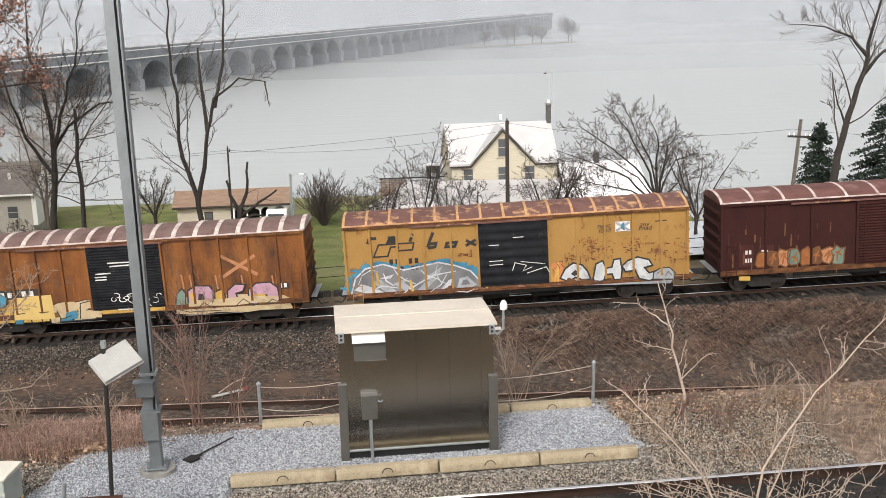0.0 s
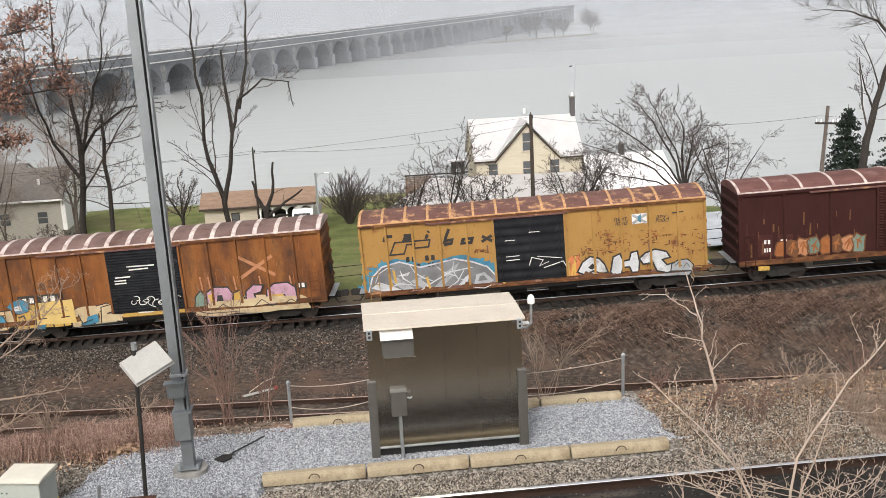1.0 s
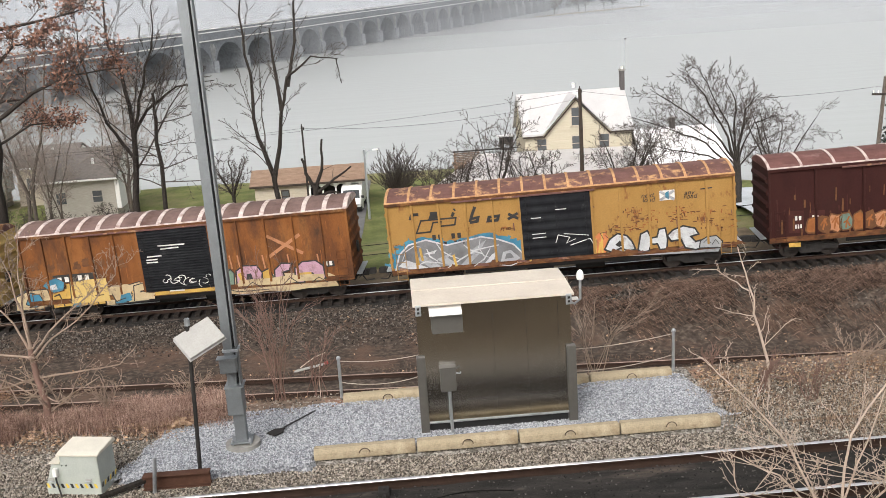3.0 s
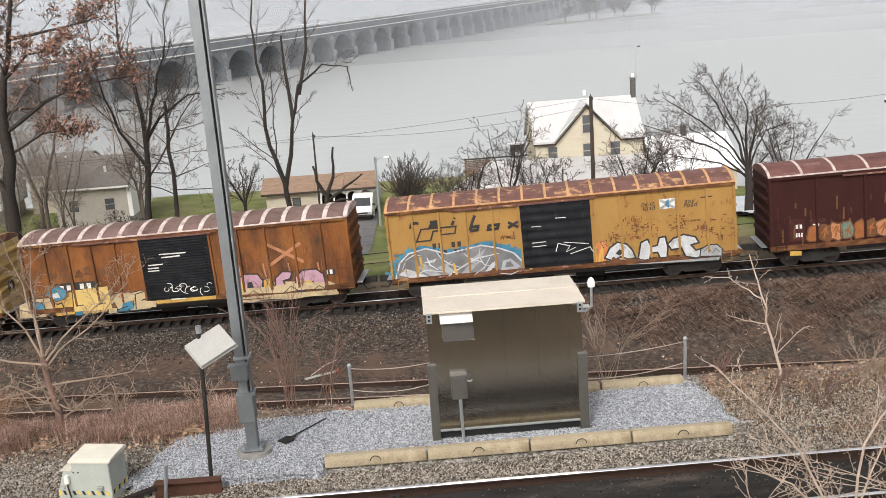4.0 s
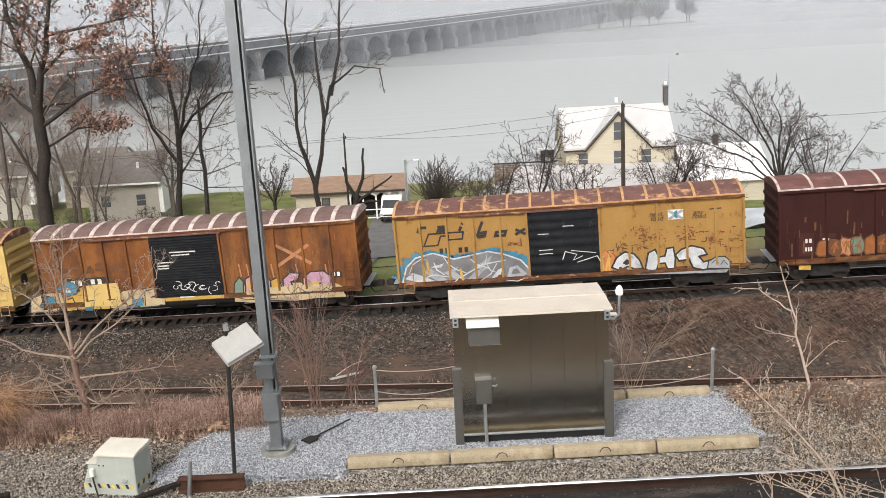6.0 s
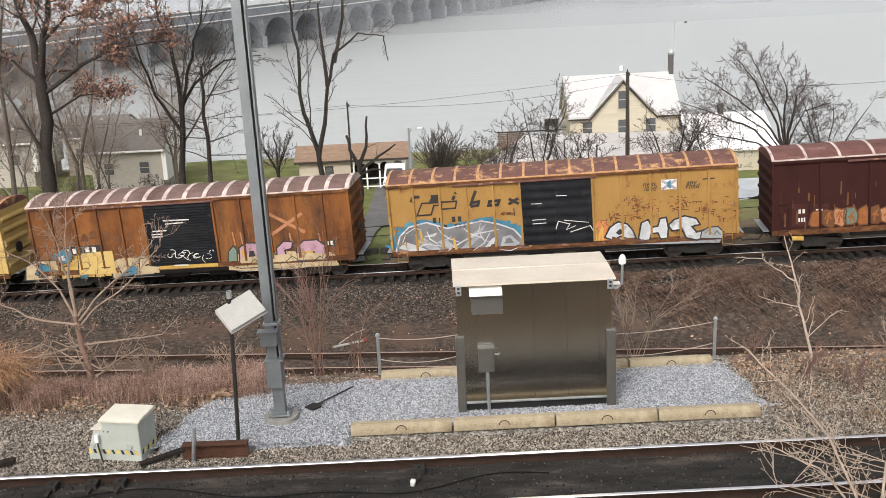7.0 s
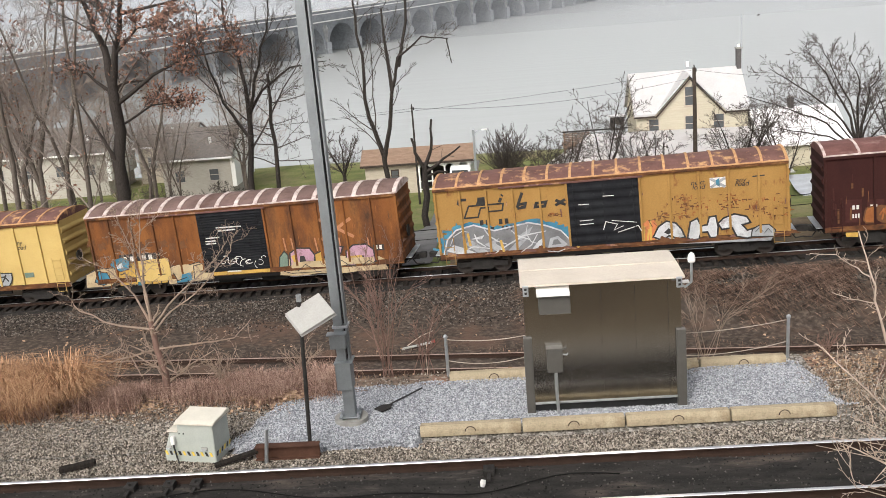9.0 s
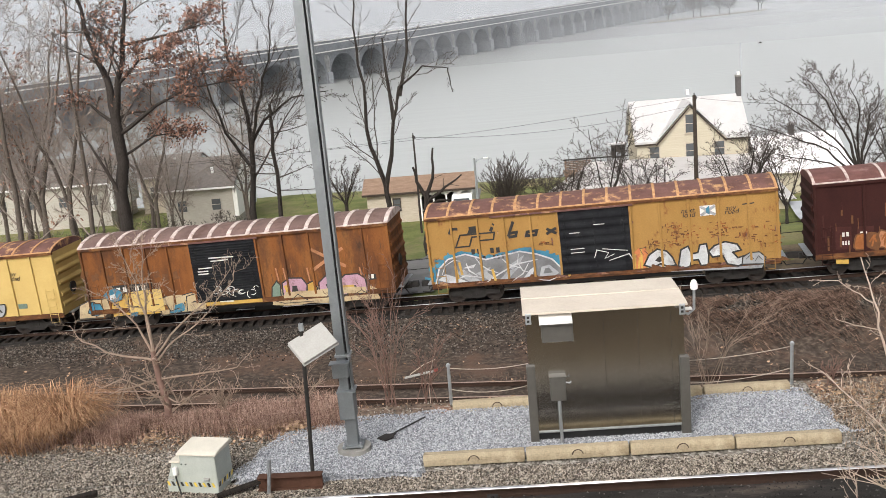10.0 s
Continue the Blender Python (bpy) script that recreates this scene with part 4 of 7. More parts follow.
bubble(orange, WO((412, 542), (414, 515), (428, 502), (446, 503), (440, 516), (428, 520), (432, 536), (446, 540)), M["spray_pink"], M["ink"], 0.03, 0.07)
bubble(orange, WO((448, 540), (450, 512), (464, 500), (488, 498), (500, 508), (502, 532), (486, 538), (480, 522), (466, 524), (464, 540)), M["spray_pink"], M["ink"], 0.036, 0.07)
decal("graffiti_shine", rough_edge(WO((346, 546), (348, 534), (420, 528), (498, 524), (500, 536)), 0.05, 9), M["spray_cream"], orange, 0.044)
strokes("graffiti_stroke", [WO((356, 552), (372, 538), (390, 550)), WO((424, 545), (440, 530), (458, 544)), WO((476, 540), (490, 530), (505, 540)), WO((330, 552), (345, 556), (400, 552))], 0.035, M["ink"], orange, 0.05)
strokes("graffiti_patch", [WO((352, 520), (356, 534)), WO((398, 518), (401, 536)), WO((455, 526), (478, 524))], 0.22, M["spray_yellow"], orange, 0.041)
decal("data_panel", WO((500, 512), (500, 500), (520, 499), (520, 510)), M["ink"], orange)
bars(orange, UO(503), VO(503, 509), 2, 0.16, 0.2, M["chalk"])


def WN(*pts):
    return [((a - 733) / 37.3 + HALF, EAVE - (b - (332 - 0.094 * (a - 733))) / 39.5) for a, b in pts]


random.seed(33)
for i in range(13):
    (u, v), = WN((404 + i * 6.2, 463 + random.uniform(-4, 4)))
    strokes("door_tag", [curl(u, v, random.uniform(0.28, 0.5), random.choice((-0.75, 0.75, 0.3)), 6)], random.uniform(0.025, 0.04), M["chalk"], orange, 0.112 + 0.0008 * i)
strokes("door_mark", [WN((402, 401), (449, 397)), WN((405, 407), (438, 403)), WN((380, 422), (406, 419)), WN((378, 428), (398, 426)), WN((378, 433), (398, 431)), WN((410, 486), (436, 484))], 0.06, M["chalk"], orange, 0.112)
part("sill_stripe", boxes((WN((382, 495))[0][0], WN((488, 490))[0][0], SIDE - 0.036, SIDE - 0.031, SILL - 0.06, SILL + 0.1)), M["spray_yellow"], orange)
bubble(orange, WN((186, 478), (196, 468), (212, 462), (226, 470), (222, 486), (204, 492)), M["spray_blue"], M["smudge"], 0.05, 0.03)
decal("graffiti_fill", WN((196, 486), (198, 478), (210, 474), (212, 484)), M["spray_white"], orange, 0.056)
decal("graffiti_fill", rough_edge(WN((236, 470), (300, 462), (302, 506), (232, 512)), 0.03, 91), M["car_bright"], orange, 0.05)
decal("graffiti_fill", rough_edge(WN((306, 492), (310, 478), (338, 474), (344, 486), (330, 500), (312, 508)), 0.03, 92), M["spray_cream"], orange, 0.05)
decal("graffiti_fill", rough_edge(WN((318, 510), (322, 494), (338, 490), (340, 504)), 0.03, 93), M["spray_blue"], orange, 0.052)
decal("graffiti_fill", rough_edge(WN((342, 506), (346, 476), (366, 470), (368, 482), (356, 488), (382, 490), (380, 502)), 0.03, 94), M["spray_cream"], orange, 0.052)
strokes("graffiti_outline", [WN((344, 506), (347, 477), (366, 471)), WN((356, 489), (366, 486)), WN((306, 492), (312, 507), (330, 500)), WN((238, 500), (252, 498)), WN((276, 496), (292, 494)), WN((232, 512), (236, 470))], 0.045, M["ink"], orange, 0.058)

UR = lambda px: (px - 1280) / 39.5 - HALF
VR = lambda px, py: EAVE - (py - (351 - 0.1 * (px - 1280))) / 40.0


def WR(*pts):
    return [(UR(a), VR(a, b)) for a, b in pts]


red = freight_car("box_freight_car", "dark oxide-red box freight car with painted-over patches and graffiti, rolling", 25.65, M["car_red"], M["roof_red"], M["seam_white"], M["car_red"], (-1.6, 1.6), 1.9, 1.35, True)
CARS.append((red, 25.65))
decal("number_patch", WR((1314, 465), (1314, 425), (1340, 424), (1340, 464)), M["patch_red"], red)
decal("number_patch", WR((1349, 463), (1349, 424), (1376, 422), (1376, 461)), M["patch_red"], red)
bars(red, UR(1325), VR(1325, 442), 2, 0.13, 0.18, M["chalk"], 0.3)
bars(red, UR(1354), VR(1354, 440), 2, 0.13, 0.18, M["chalk"], 0.3)
bars(red, UR(1325), VR(1325, 457), 3, 0.085, 0.18, M["chalk"], 0.3)
bars(red, UR(1354), VR(1354, 455), 3, 0.085, 0.18, M["chalk"], 0.3)
decal("yellow_patch", WR((1314, 491), (1314, 483), (1334, 482), (1334, 490)), M["spray_yellow"], red)
graffiti_letters(red, UR(1345), UR(1500), 1.16, 2.05, 8, [M["rust_mark"], M["smudge"], M["faded_cross"], M["spray_green"]], M["smudge"], 8, M["rust_mark"], 0.06)
random.seed(9)
for i in range(40):
    u, v = random.uniform(UR(1290), UR(1500)), random.triangular(1.3, 3.9, 2.0)
    strokes("rust_streak", [[(u, v), (u + random.uniform(-0.02, 0.02), v - random.uniform(0.2, 0.9))]], random.uniform(0.03, 0.12), M["smudge"] if i % 2 else M["patch_red"], red, 0.0065, taper=True)

bright = freight_car("box_freight_car", "bright yellow box freight car with rusted roof, rolling", -25.0, M["car_bright"], M["roof_rust"], M["seam_rust"], M["door_black"], (-1.7, 1.5), 1.15, 1.05)
CARS.append((bright, -25.0))
lettering(bright, "any", HALF - 2.6, 3.2, 0.32, LOGO, 0.25)
lettering(bright, "road", HALF - 2.6, 2.95, 0.32, LOGO, 0.25)
random.seed(5)
graffiti_letters(bright, HALF - 5.2, HALF - 3.1, 1.15, 1.9, 2, [M["spray_white"], M["spray_silver"]], M["ink"], 40, M["ink"], 0.06)
decal("data_panel", [(HALF - 2.4, 1.5), (HALF - 2.4, 1.75), (HALF - 1.9, 1.75), (HALF - 1.9, 1.5)], M["spray_green"], bright)
random.seed(1)


# ---- the equipment shelter and its pad ----
def shelter():
    s = thing("equipment_shelter", pose(1.53, 16.85, 0), "brushed steel equipment shelter with cream roof on the gravel pad", "equipment shelter")
    w = 1.34
    bm = prism(bmesh.new(), [(0.0, 0.24), (1.4, 0.24), (1.4, 2.412), (0.095, 2.412)], -w, w, "x")
    bmesh.ops.bevel(bm, geom=list(bm.edges), offset=0.012, segments=2, affect="EDGES")
    part("body", bm, M["steel"], s)
    for x in (-0.02, 0.56, 1.12):
        part("seam", prism(bmesh.new(), [(-0.003, 0.26), (0.01, 0.26), (0.1, 2.3), (0.087, 2.3)], x - 0.002, x + 0.002, "x"), M["darksteel_and_shade"], s)
    part("bottom_trim", boxes((-w + 0.03, w - 0.06, -0.03, 0.02, 0.215, 0.238)), M["galv"], s)
    for x0, x1 in ((-w - 0.05, -w + 0.1), (w - 0.1, w + 0.06)):
        part("corner_post", boxes((x0, x1, -0.035, 0.12, 0.02, 1.46), bevel=0.01), M["panel_grey"], s)
        part("foot", boxes((x0 - 0.01, x1 + 0.01, -0.05, 0.14, 0.0, 0.06), bevel=0.005), M["galv"], s)
    # black block added for the shade in the gap under the body
    part("skid", boxes((-w + 0.1, w - 0.1, 0.08, 1.34, 0.0, 0.236)), M["black"], s)
    bm = bmesh.new()
    prism(bm, [(-0.13, 2.415), (-0.13, 2.45), (0.7, 2.475), (1.53, 2.45), (1.53, 2.415), (0.7, 2.43)], -w - 0.05, w + 0.04, "x")
    part("roof", bm, M["roof_cream"], s, "cream painted pitched roof")
    part("ridge_cap", boxes((-w - 0.05, w + 0.04, 0.66, 0.74, 2.468, 2.485), bevel=0.01), M["roof_cream"], s)
    part("gable", prism(bmesh.new(), [(0.02, 2.412), (1.38, 2.412), (0.7, 2.425)], -w + 0.02, w - 0.02, "x"), M["steel"], s)
    for x in (-w + 0.04, w - 0.06):
        b = part("lifting_bracket", boxes((x - 0.05, x + 0.05, -0.17, -0.135, 2.26, 2.45), bevel=0.01), M["galv"], s)
        # bracket holes are flat plates, the shade inside painted as black
        for z in (2.3, 2.37):
            part("hole", boxes((x - 0.02, x + 0.02, -0.176, -0.171, z, z + 0.04)), M["black"], b)
    part("rain_hood", prism(bmesh.new(), [(0.1, 2.4), (-0.2, 2.3), (-0.2, 2.25), (0.1, 2.35)], -1.12, -0.56, "x"), M["white"], s, "white rain hood over the panel")
    hood = part("vent_box", boxes((-1.09, -0.55, -0.1, 0.1, 1.9, 2.23), bevel=0.012), M["panel_grey"], s)
    part("lower_panel", prism(bmesh.new(), [(0.004, 0.75), (0.05, 0.75), (0.1, 1.84), (0.052, 1.84)], -1.07, -0.52, "x"), M["steel"], s)
    m = part("meter_box", boxes((-1.0, -0.73, -0.15, 0.06, 0.84, 1.26), bevel=0.015), M["panel_grey"], s)
    part("meter_lid", boxes((-1.01, -0.72, -0.165, 0.06, 1.265, 1.29), bevel=0.006), M["panel_grey"], m)
    part("latch", tube(bmesh.new(), [(-0.72, -0.12, 1.17), (-0.66, -0.16, 1.17), (-0.64, -0.16, 1.2)], 0.012, 6), M["galv"], m)
    part("conduit", tube(bmesh.new(), [(-0.855, -0.1, 0.84), (-0.855, -0.1, 0.4), (-0.845, -0.1, 0.0)], 0.03, 10), M["galv"], s, "pale grey conduit pipe")
    a = part("antenna_arm", tube(bmesh.new(), [(w - 0.02, 0.3, 2.18), (w + 0.12, 0.3, 2.12), (w + 0.22, 0.3, 2.2), (w + 0.23, 0.3, 2.58)], 0.024, 8), M["galv"], s)
    bm = bmesh.new()
    tube(bm, [(w + 0.23, 0.3, 2.56), (w + 0.23, 0.3, 2.6), (w + 0.23, 0.3, 2.66), (w + 0.23, 0.3, 2.71), (w + 0.23, 0.3, 2.73)], [0.06, 0.068, 0.062, 0.04, 0.012], 14)
    part("antenna_dome", bm, M["white"], a, "white mushroom-shaped antenna dome")
    part("arm_bracket", boxes((w - 0.02, w + 0.18, 0.24, 0.36, 2.2, 2.23), bevel=0.004), M["white"], a)


def mast():
    m = thing("signal_mast", pose(-3.02, 16.98, 0, 0, -0.35, 0), "tall grey galvanised steel mast bolted to a round concrete footing", "mast")
    f = part("footing", disc(bmesh.new(), 0, 0, -0.05, 0.3, 0.17, 32), M["footing"], m)
    part("base_plate", boxes((-0.19, 0.19, -0.19, 0.19, 0.15, 0.18), bevel=0.008), M["mast"], m)
    for x in (-0.15, 0.15):
        for y in (-0.15, 0.15):
            b = part("anchor_bolt", tube(bmesh.new(), [(x, y, 0.05), (x, y, 0.24)], 0.014, 8), M["galv"], m)
            part("nut", tube(bmesh.new(), [(x, y, 0.18), (x, y, 0.215)], 0.03, 6), M["galv"], b)
    part("stub", boxes((-0.1, 0.1, -0.1, 0.1, 0.13, 0.74), bevel=0.012), M["mast"], m)
    part("collar_box", boxes((-0.16, 0.12, -0.2, 0.13, 0.7, 1.2), bevel=0.014), M["mast"], m)
    part("collar_lip", boxes((-0.17, 0.16, -0.22, 0.14, 1.2, 1.225), bevel=0.004), M["mast"], m)
    bm = bmesh.new()
    prism(bm, [(-0.115, -0.1), (0.045, -0.1), (0.045, 0.1), (-0.115, 0.1)], 1.19, 9.6, "z")
    part("pole", bm, M["mast"], m)
    part("edge_flange", boxes((0.085, 0.115, -0.11, 0.1, 1.19, 9.6), bevel=0.004), M["mast"], m)
    # narrow web, darker than the pole and the flange beside it
    part("web", boxes((0.046, 0.084, 0.0, 0.03, 1.19, 9.6)), M["darksteel_and_shade"], m)
    j = part("junction_box", boxes((-0.19, 0.1, -0.26, -0.105, 1.5, 1.75), bevel=0.015), M["mast"], m)
    part("junction_lid", boxes((-0.23, 0.12, -0.29, -0.1, 1.755, 1.78), bevel=0.004), M["mast"], j)
    part("clamp", boxes((-0.14, 0.14, -0.12, 0.12, 1.83, 1.88), bevel=0.006), M["galv"], m)


def panel_sign():
    s = thing("sign_panel_on_post", pose(-3.5, 15.98, 0), "blank pale panel tilted on a thin steel post beside the mast", "sign")
    part("post", tube(bmesh.new(), [(-0.11, 0.0, -0.05), (-0.06, 0.06, 1.3), (-0.02, 0.1, 2.74)], 0.035, 8), M["darksteel_and_shade"], s)
    part("post_cap", tube(bmesh.new(), [(-0.02, 0.1, 2.62), (-0.018, 0.1, 2.74)], 0.045, 8), M["galv"], s)
    p = part("panel", boxes((-0.33, 0.33, -0.06, 0.0, -0.27, 0.27), bevel=0.012), M["offwhite"], s)
    ax = Vector((0.54, 0.3, 0.234)).normalized()
    az = Vector((-0.32, 0.37, 0.242)).normalized()
    ay = az.cross(ax).normalized()
    p.matrix_basis = Matrix.Translation((0.175, -0.02, 2.41)) @ Matrix((ax, ay, ax.cross(ay))).transposed().to_4x4()
    part("panel_rim", boxes((-0.34, 0.34, 0.001, 0.02, -0.28, 0.28), bevel=0.006), M["offwhite"], p)
    part("bracket", boxes((-0.06, 0.06, 0.0, 0.07, 2.25, 2.4), bevel=0.006), M["galv"], s)


def switch_box():
    b = thing("switch_machine_box", pose(-5.62, 15.8, -0.05, 0, 0, -12), "pale grey-green metal equipment box with cream lid and hazard stripe", "equipment box")
    bm = prism(bmesh.new(), [(-0.5, 0.0), (0.46, 0.0), (0.46, 0.66), (-0.2, 0.66), (-0.2, 0.52), (-0.36, 0.52), (-0.5, 0.16)], 0.0, 0.56, "y")
    bmesh.ops.bevel(bm, geom=list(bm.edges), offset=0.01, segments=2, affect="EDGES")
    part("case", bm, M["boxgrey"], b)
    bm = prism(bmesh.new(), [(-0.04, 0.664), (0.6, 0.664), (0.6, 0.70), (0.56, 0.74), (0.06, 0.715), (-0.04, 0.69)], -0.235, 0.5, "x")
    bmesh.ops.bevel(bm, geom=list(bm.edges), offset=0.008, segments=2, affect="EDGES")
    part("lid", bm, M["lid_cream"], b, "cream lid with sloped edges")
    part("side_lid", boxes((-0.39, -0.205, -0.02, 0.58, 0.522, 0.55), bevel=0.008), M["lid_cream"], b)
    for i in range(11):
        x = -0.47 + i * 0.084
        part("hazard_stripe", prism(bmesh.new(), [(x, 0.12), (x + 0.042, 0.12), (x + 0.015, 0.19), (x - 0.027, 0.19)], -0.007, -0.002, "y"), M["black"] if i % 2 else M["hazard_yellow"], b)
    for i in range(6):
        y = 0.03 + i * 0.09
        part("hazard_stripe", prism(bmesh.new(), [(y, 0.12), (y + 0.045, 0.12), (y + 0.072, 0.19), (y + 0.027, 0.19)], 0.462, 0.467, "x"), M["hazard_yellow"] if i % 2 else M["black"], b)
    c = part("cable", tube(bmesh.new(), [(-0.28, -0.05, 0.36), (-0.275, -0.06, 0.28), (-0.24, -0.07, 0.12), (-0.2, -0.09, 0.0)], 0.014, 6), M["black"], b)
    part("plug", boxes((-0.32, -0.245, -0.08, -0.003, 0.33, 0.46), bevel=0.012), M["white"], c)
    for x in (-0.4, 0.27):
        h = part("hasp", boxes((x - 0.055, x + 0.055, -0.02, -0.003, 0.22, 0.28), bevel=0.005), M["offwhite"], b)
        part("handle", tube(bmesh.new(), [(x - 0.04, -0.022, 0.23), (x - 0.04, -0.045, 0.25), (x + 0.04, -0.045, 0.25), (x + 0.04, -0.022, 0.23)], 0.008, 5), M["galv"], h)
    for x in (-0.17, -0.09):
        part("bolt", tube(bmesh.new(), [(x, -0.015, 0.5), (x, -0.001, 0.5)], 0.012, 6), M["black"], b)
    b.scale = (1.0, 1.0, 1.06)
    part("foot_rail", boxes((-0.62, 0.5, 0.02, 0.1, -0.05, -0.002), (-0.62, 0.5, 0.46, 0.54, -0.05, -0.002)), M["darksteel_and_shade"], b)


def kerb(x, y, length, lab):
    k = thing("concrete_wheel_stop", pose(x, y, -0.02, 0, 0, random.uniform(-0.5, 0.5)), lab, "concrete kerb", "concrete wheel stops round the pad")
    h = length / 2 - 0.012
    bm = bmesh.new()
    prism(bm, [(-0.14, 0.0), (0.13, 0.0), (0.13, 0.08), (0.06, 0.19), (-0.09, 0.19), (-0.14, 0.11)], -h, h, "x")
    bmesh.ops.bevel(bm, geom=list(bm.edges), offset=0.014, segments=2, affect="EDGES")
    part("block", bm, M["concrete"], k)
    arc = [(0.09 * math.cos(math.pi * i / 8), -0.148 - 0.004 * (i % 2), 0.085 + 0.085 * math.sin(math.pi * i / 8)) for i in range(9)]
    part("lifting_eye", tube(bmesh.new(), arc, 0.008, 6), M["rail_side"], k)


def rope_post(x, y, tilt):
    p = thing("fence_post", pose(x, y, -0.08, 0, tilt, 0), "short galvanised fence post carrying slack pale ropes", "post", "rope fence posts")
    part("post", tube(bmesh.new(), [(0, 0, 0), (0, 0, 0.86)], 0.032, 10), M["galv"], p)
    part("cap", tube(bmesh.new(), [(0, 0, 0.86), (0, 0, 0.89), (0, 0, 0.92)], [0.045, 0.045, 0.02], 10), M["galv"], p)


def sagging(name, a, b, sag, r, mat, label, cat, parent=None, k=14):
    pts = []
    for i in range(k + 1):
        t = i / k
        p = Vector(a).lerp(Vector(b), t)
        p.z -= 4 * sag * t * (1 - t)
        pts.append(p)
    bm = tube(bmesh.new(), pts, r, 6)
    ob = part(name, bm, mat, parent, smooth=True)
    return tagged(ob, label, cat) if cat else ob


shelter()
mast()
panel_sign()
switch_box()
for i in range(4):
    kerb(-0.86 + i * 1.765, 16.36 - 0.0 * i, 1.76, "long cream concrete wheel stop edging the gravel pad")
for x, l in ((4.3, 1.62), (2.6, 1.74), (-0.45, 1.75)):
    kerb(x, 18.68, l, "cream concrete wheel stop along the back of the pad")
rope_post(-1.36, 18.98, 0)
rope_post(5.24, 18.98, 1.0)
for z, s in ((0.74, 0.06), (0.3, 0.1)):
    sagging("rope", (-1.36, 18.98, z), (0.2, 18.9, z + 0.02), s, 0.008, M["rope"], "slack pale rope strung between fence posts", "rope")
    sagging("rope", (2.9, 18.9, z - 0.12), (5.24, 18.98, z), s, 0.008, M["rope"], "slack pale rope strung between fence posts", "rope")
sh = thing("shovel", pose(-2.42, 17.42, 0.075, 0, 0, 48), "black long-handled shovel lying on the gravel", "shovel")
part("handle", tube(bmesh.new(), [(0.1, 0, 0.02), (0.9, 0, 0.045)], 0.016, 8), M["black"], sh)
bm = bmesh.new()
prism(bm, [(-0.22, -0.11), (-0.02, -0.12), (0.06, -0.04), (0.12, -0.02), (0.12, 0.02), (0.06, 0.04), (-0.02, 0.12), (-0.22, 0.11)], -0.005, 0.015, "z")
part("blade", bm, M["darksteel_and_shade"], sh)
ib = thing("steel_beam", pose(-3.95, 15.78, -0.02, 0, 0, -1), "rusty steel beam half sunk in the gravel edge", "steel beam")
part("web", boxes((-0.55, 0.55, -0.015, 0.015, 0.0, 0.2)), M["ibeam"], ib)
part("flange", boxes((-0.55, 0.55, -0.09, 0.09, 0.201, 0.22), bevel=0.004), M["ibeam"], ib)
part("flange", boxes((-0.55, 0.55, -0.09, 0.09, -0.02, -0.001), bevel=0.004), M["ibeam"], ib)
st = thing("steel_stake", pose(-4.3, 15.62, -0.05, 4, 8, 0), "pale galvanised stake leaning over the beam", "stake")
part("pipe", tube(bmesh.new(), [(0, 0, 0), (0, 0, 0.66)], 0.032, 10), M["galv"], st)
dk = thing("timber_plank", pose(-4.75, 15.72, 0.05, 0, -8, 22), "dark broken timber lying against the equipment box", "timber")
part("plank", boxes((-0.45, 0.5, -0.06, 0.06, -0.03, 0.03), bevel=0.01), M["tie"], dk)
dk = thing("timber_plank", pose(-7.6, 15.72, 0.02, 0, -4, 16), "dark broken timber lying on the ballast", "timber")
part("plank", boxes((-0.3, 0.3, -0.07, 0.07, -0.03, 0.05), bevel=0.01), M["tie"], dk)
cb = thing("track_cable", pose(0, 0, 0), "black cable snaking along the near track", "cable")
random.seed(3)
part("sheath", tube(bmesh.new(), [(x, 14.55 + 0.22 * math.sin(x * 0.9) + 0.1 * math.sin(x * 2.3), -0.085 + 0.01 * math.sin(x * 3)) for x in axis([(-7.5, 1.5, 0.25)])], 0.011, 6), M["under"], cb)
for x, y in ((-5.8, 15.05), (-5.35, 15.05), (-6.45, 15.05), (-0.55, 15.02)):
    c = thing("rail_clamp", pose(x, y, -0.13), "black greasy rail clamp beside the near rail", "rail clamp", "rail clamps")
    part("clamp", boxes((-0.09, 0.09, -0.1, 0.12, 0.0, 0.1), (-0.03, 0.03, -0.3, 0.0, 0.0, 0.06), bevel=0.01), M["darksteel_and_shade"], c)
    part("bolt", tube(bmesh.new(), [(0, -0.02, 0.1), (0, -0.02, 0.14)], 0.025, 6), M["darksteel_and_shade"], c)
c = thing("white_cup", pose(-0.65, 14.55, -0.1), "crushed white cup between the near rails", "litter")
part("cup", tube(bmesh.new(), [(0, 0, 0), (0.01, 0, 0.06), (0.02, 0.01, 0.1)], [0.035, 0.045, 0.04], 8), M["white"], c)


bb = thing("broken_board", pose(-3.75, 37.9, land(-3.75, 37.9) + 0.08, 0, -6, 12), "broken white board with a red end lying on the bank", "debris")
part("board", boxes((-0.75, 0.45, -0.06, 0.06, -0.03, 0.03), bevel=0.008), M["offwhite"], bb)
part("cross_piece", tube(bmesh.new(), [(-0.5, 0.1, 0.05), (0.1, 0.15, 0.3), (0.6, 0.1, 0.42)], 0.02, 6), M["paletwig"], bb)
part("red_end", boxes((0.455, 0.6, -0.06, 0.06, -0.03, 0.08), bevel=0.01), M["signal_red"], bb)


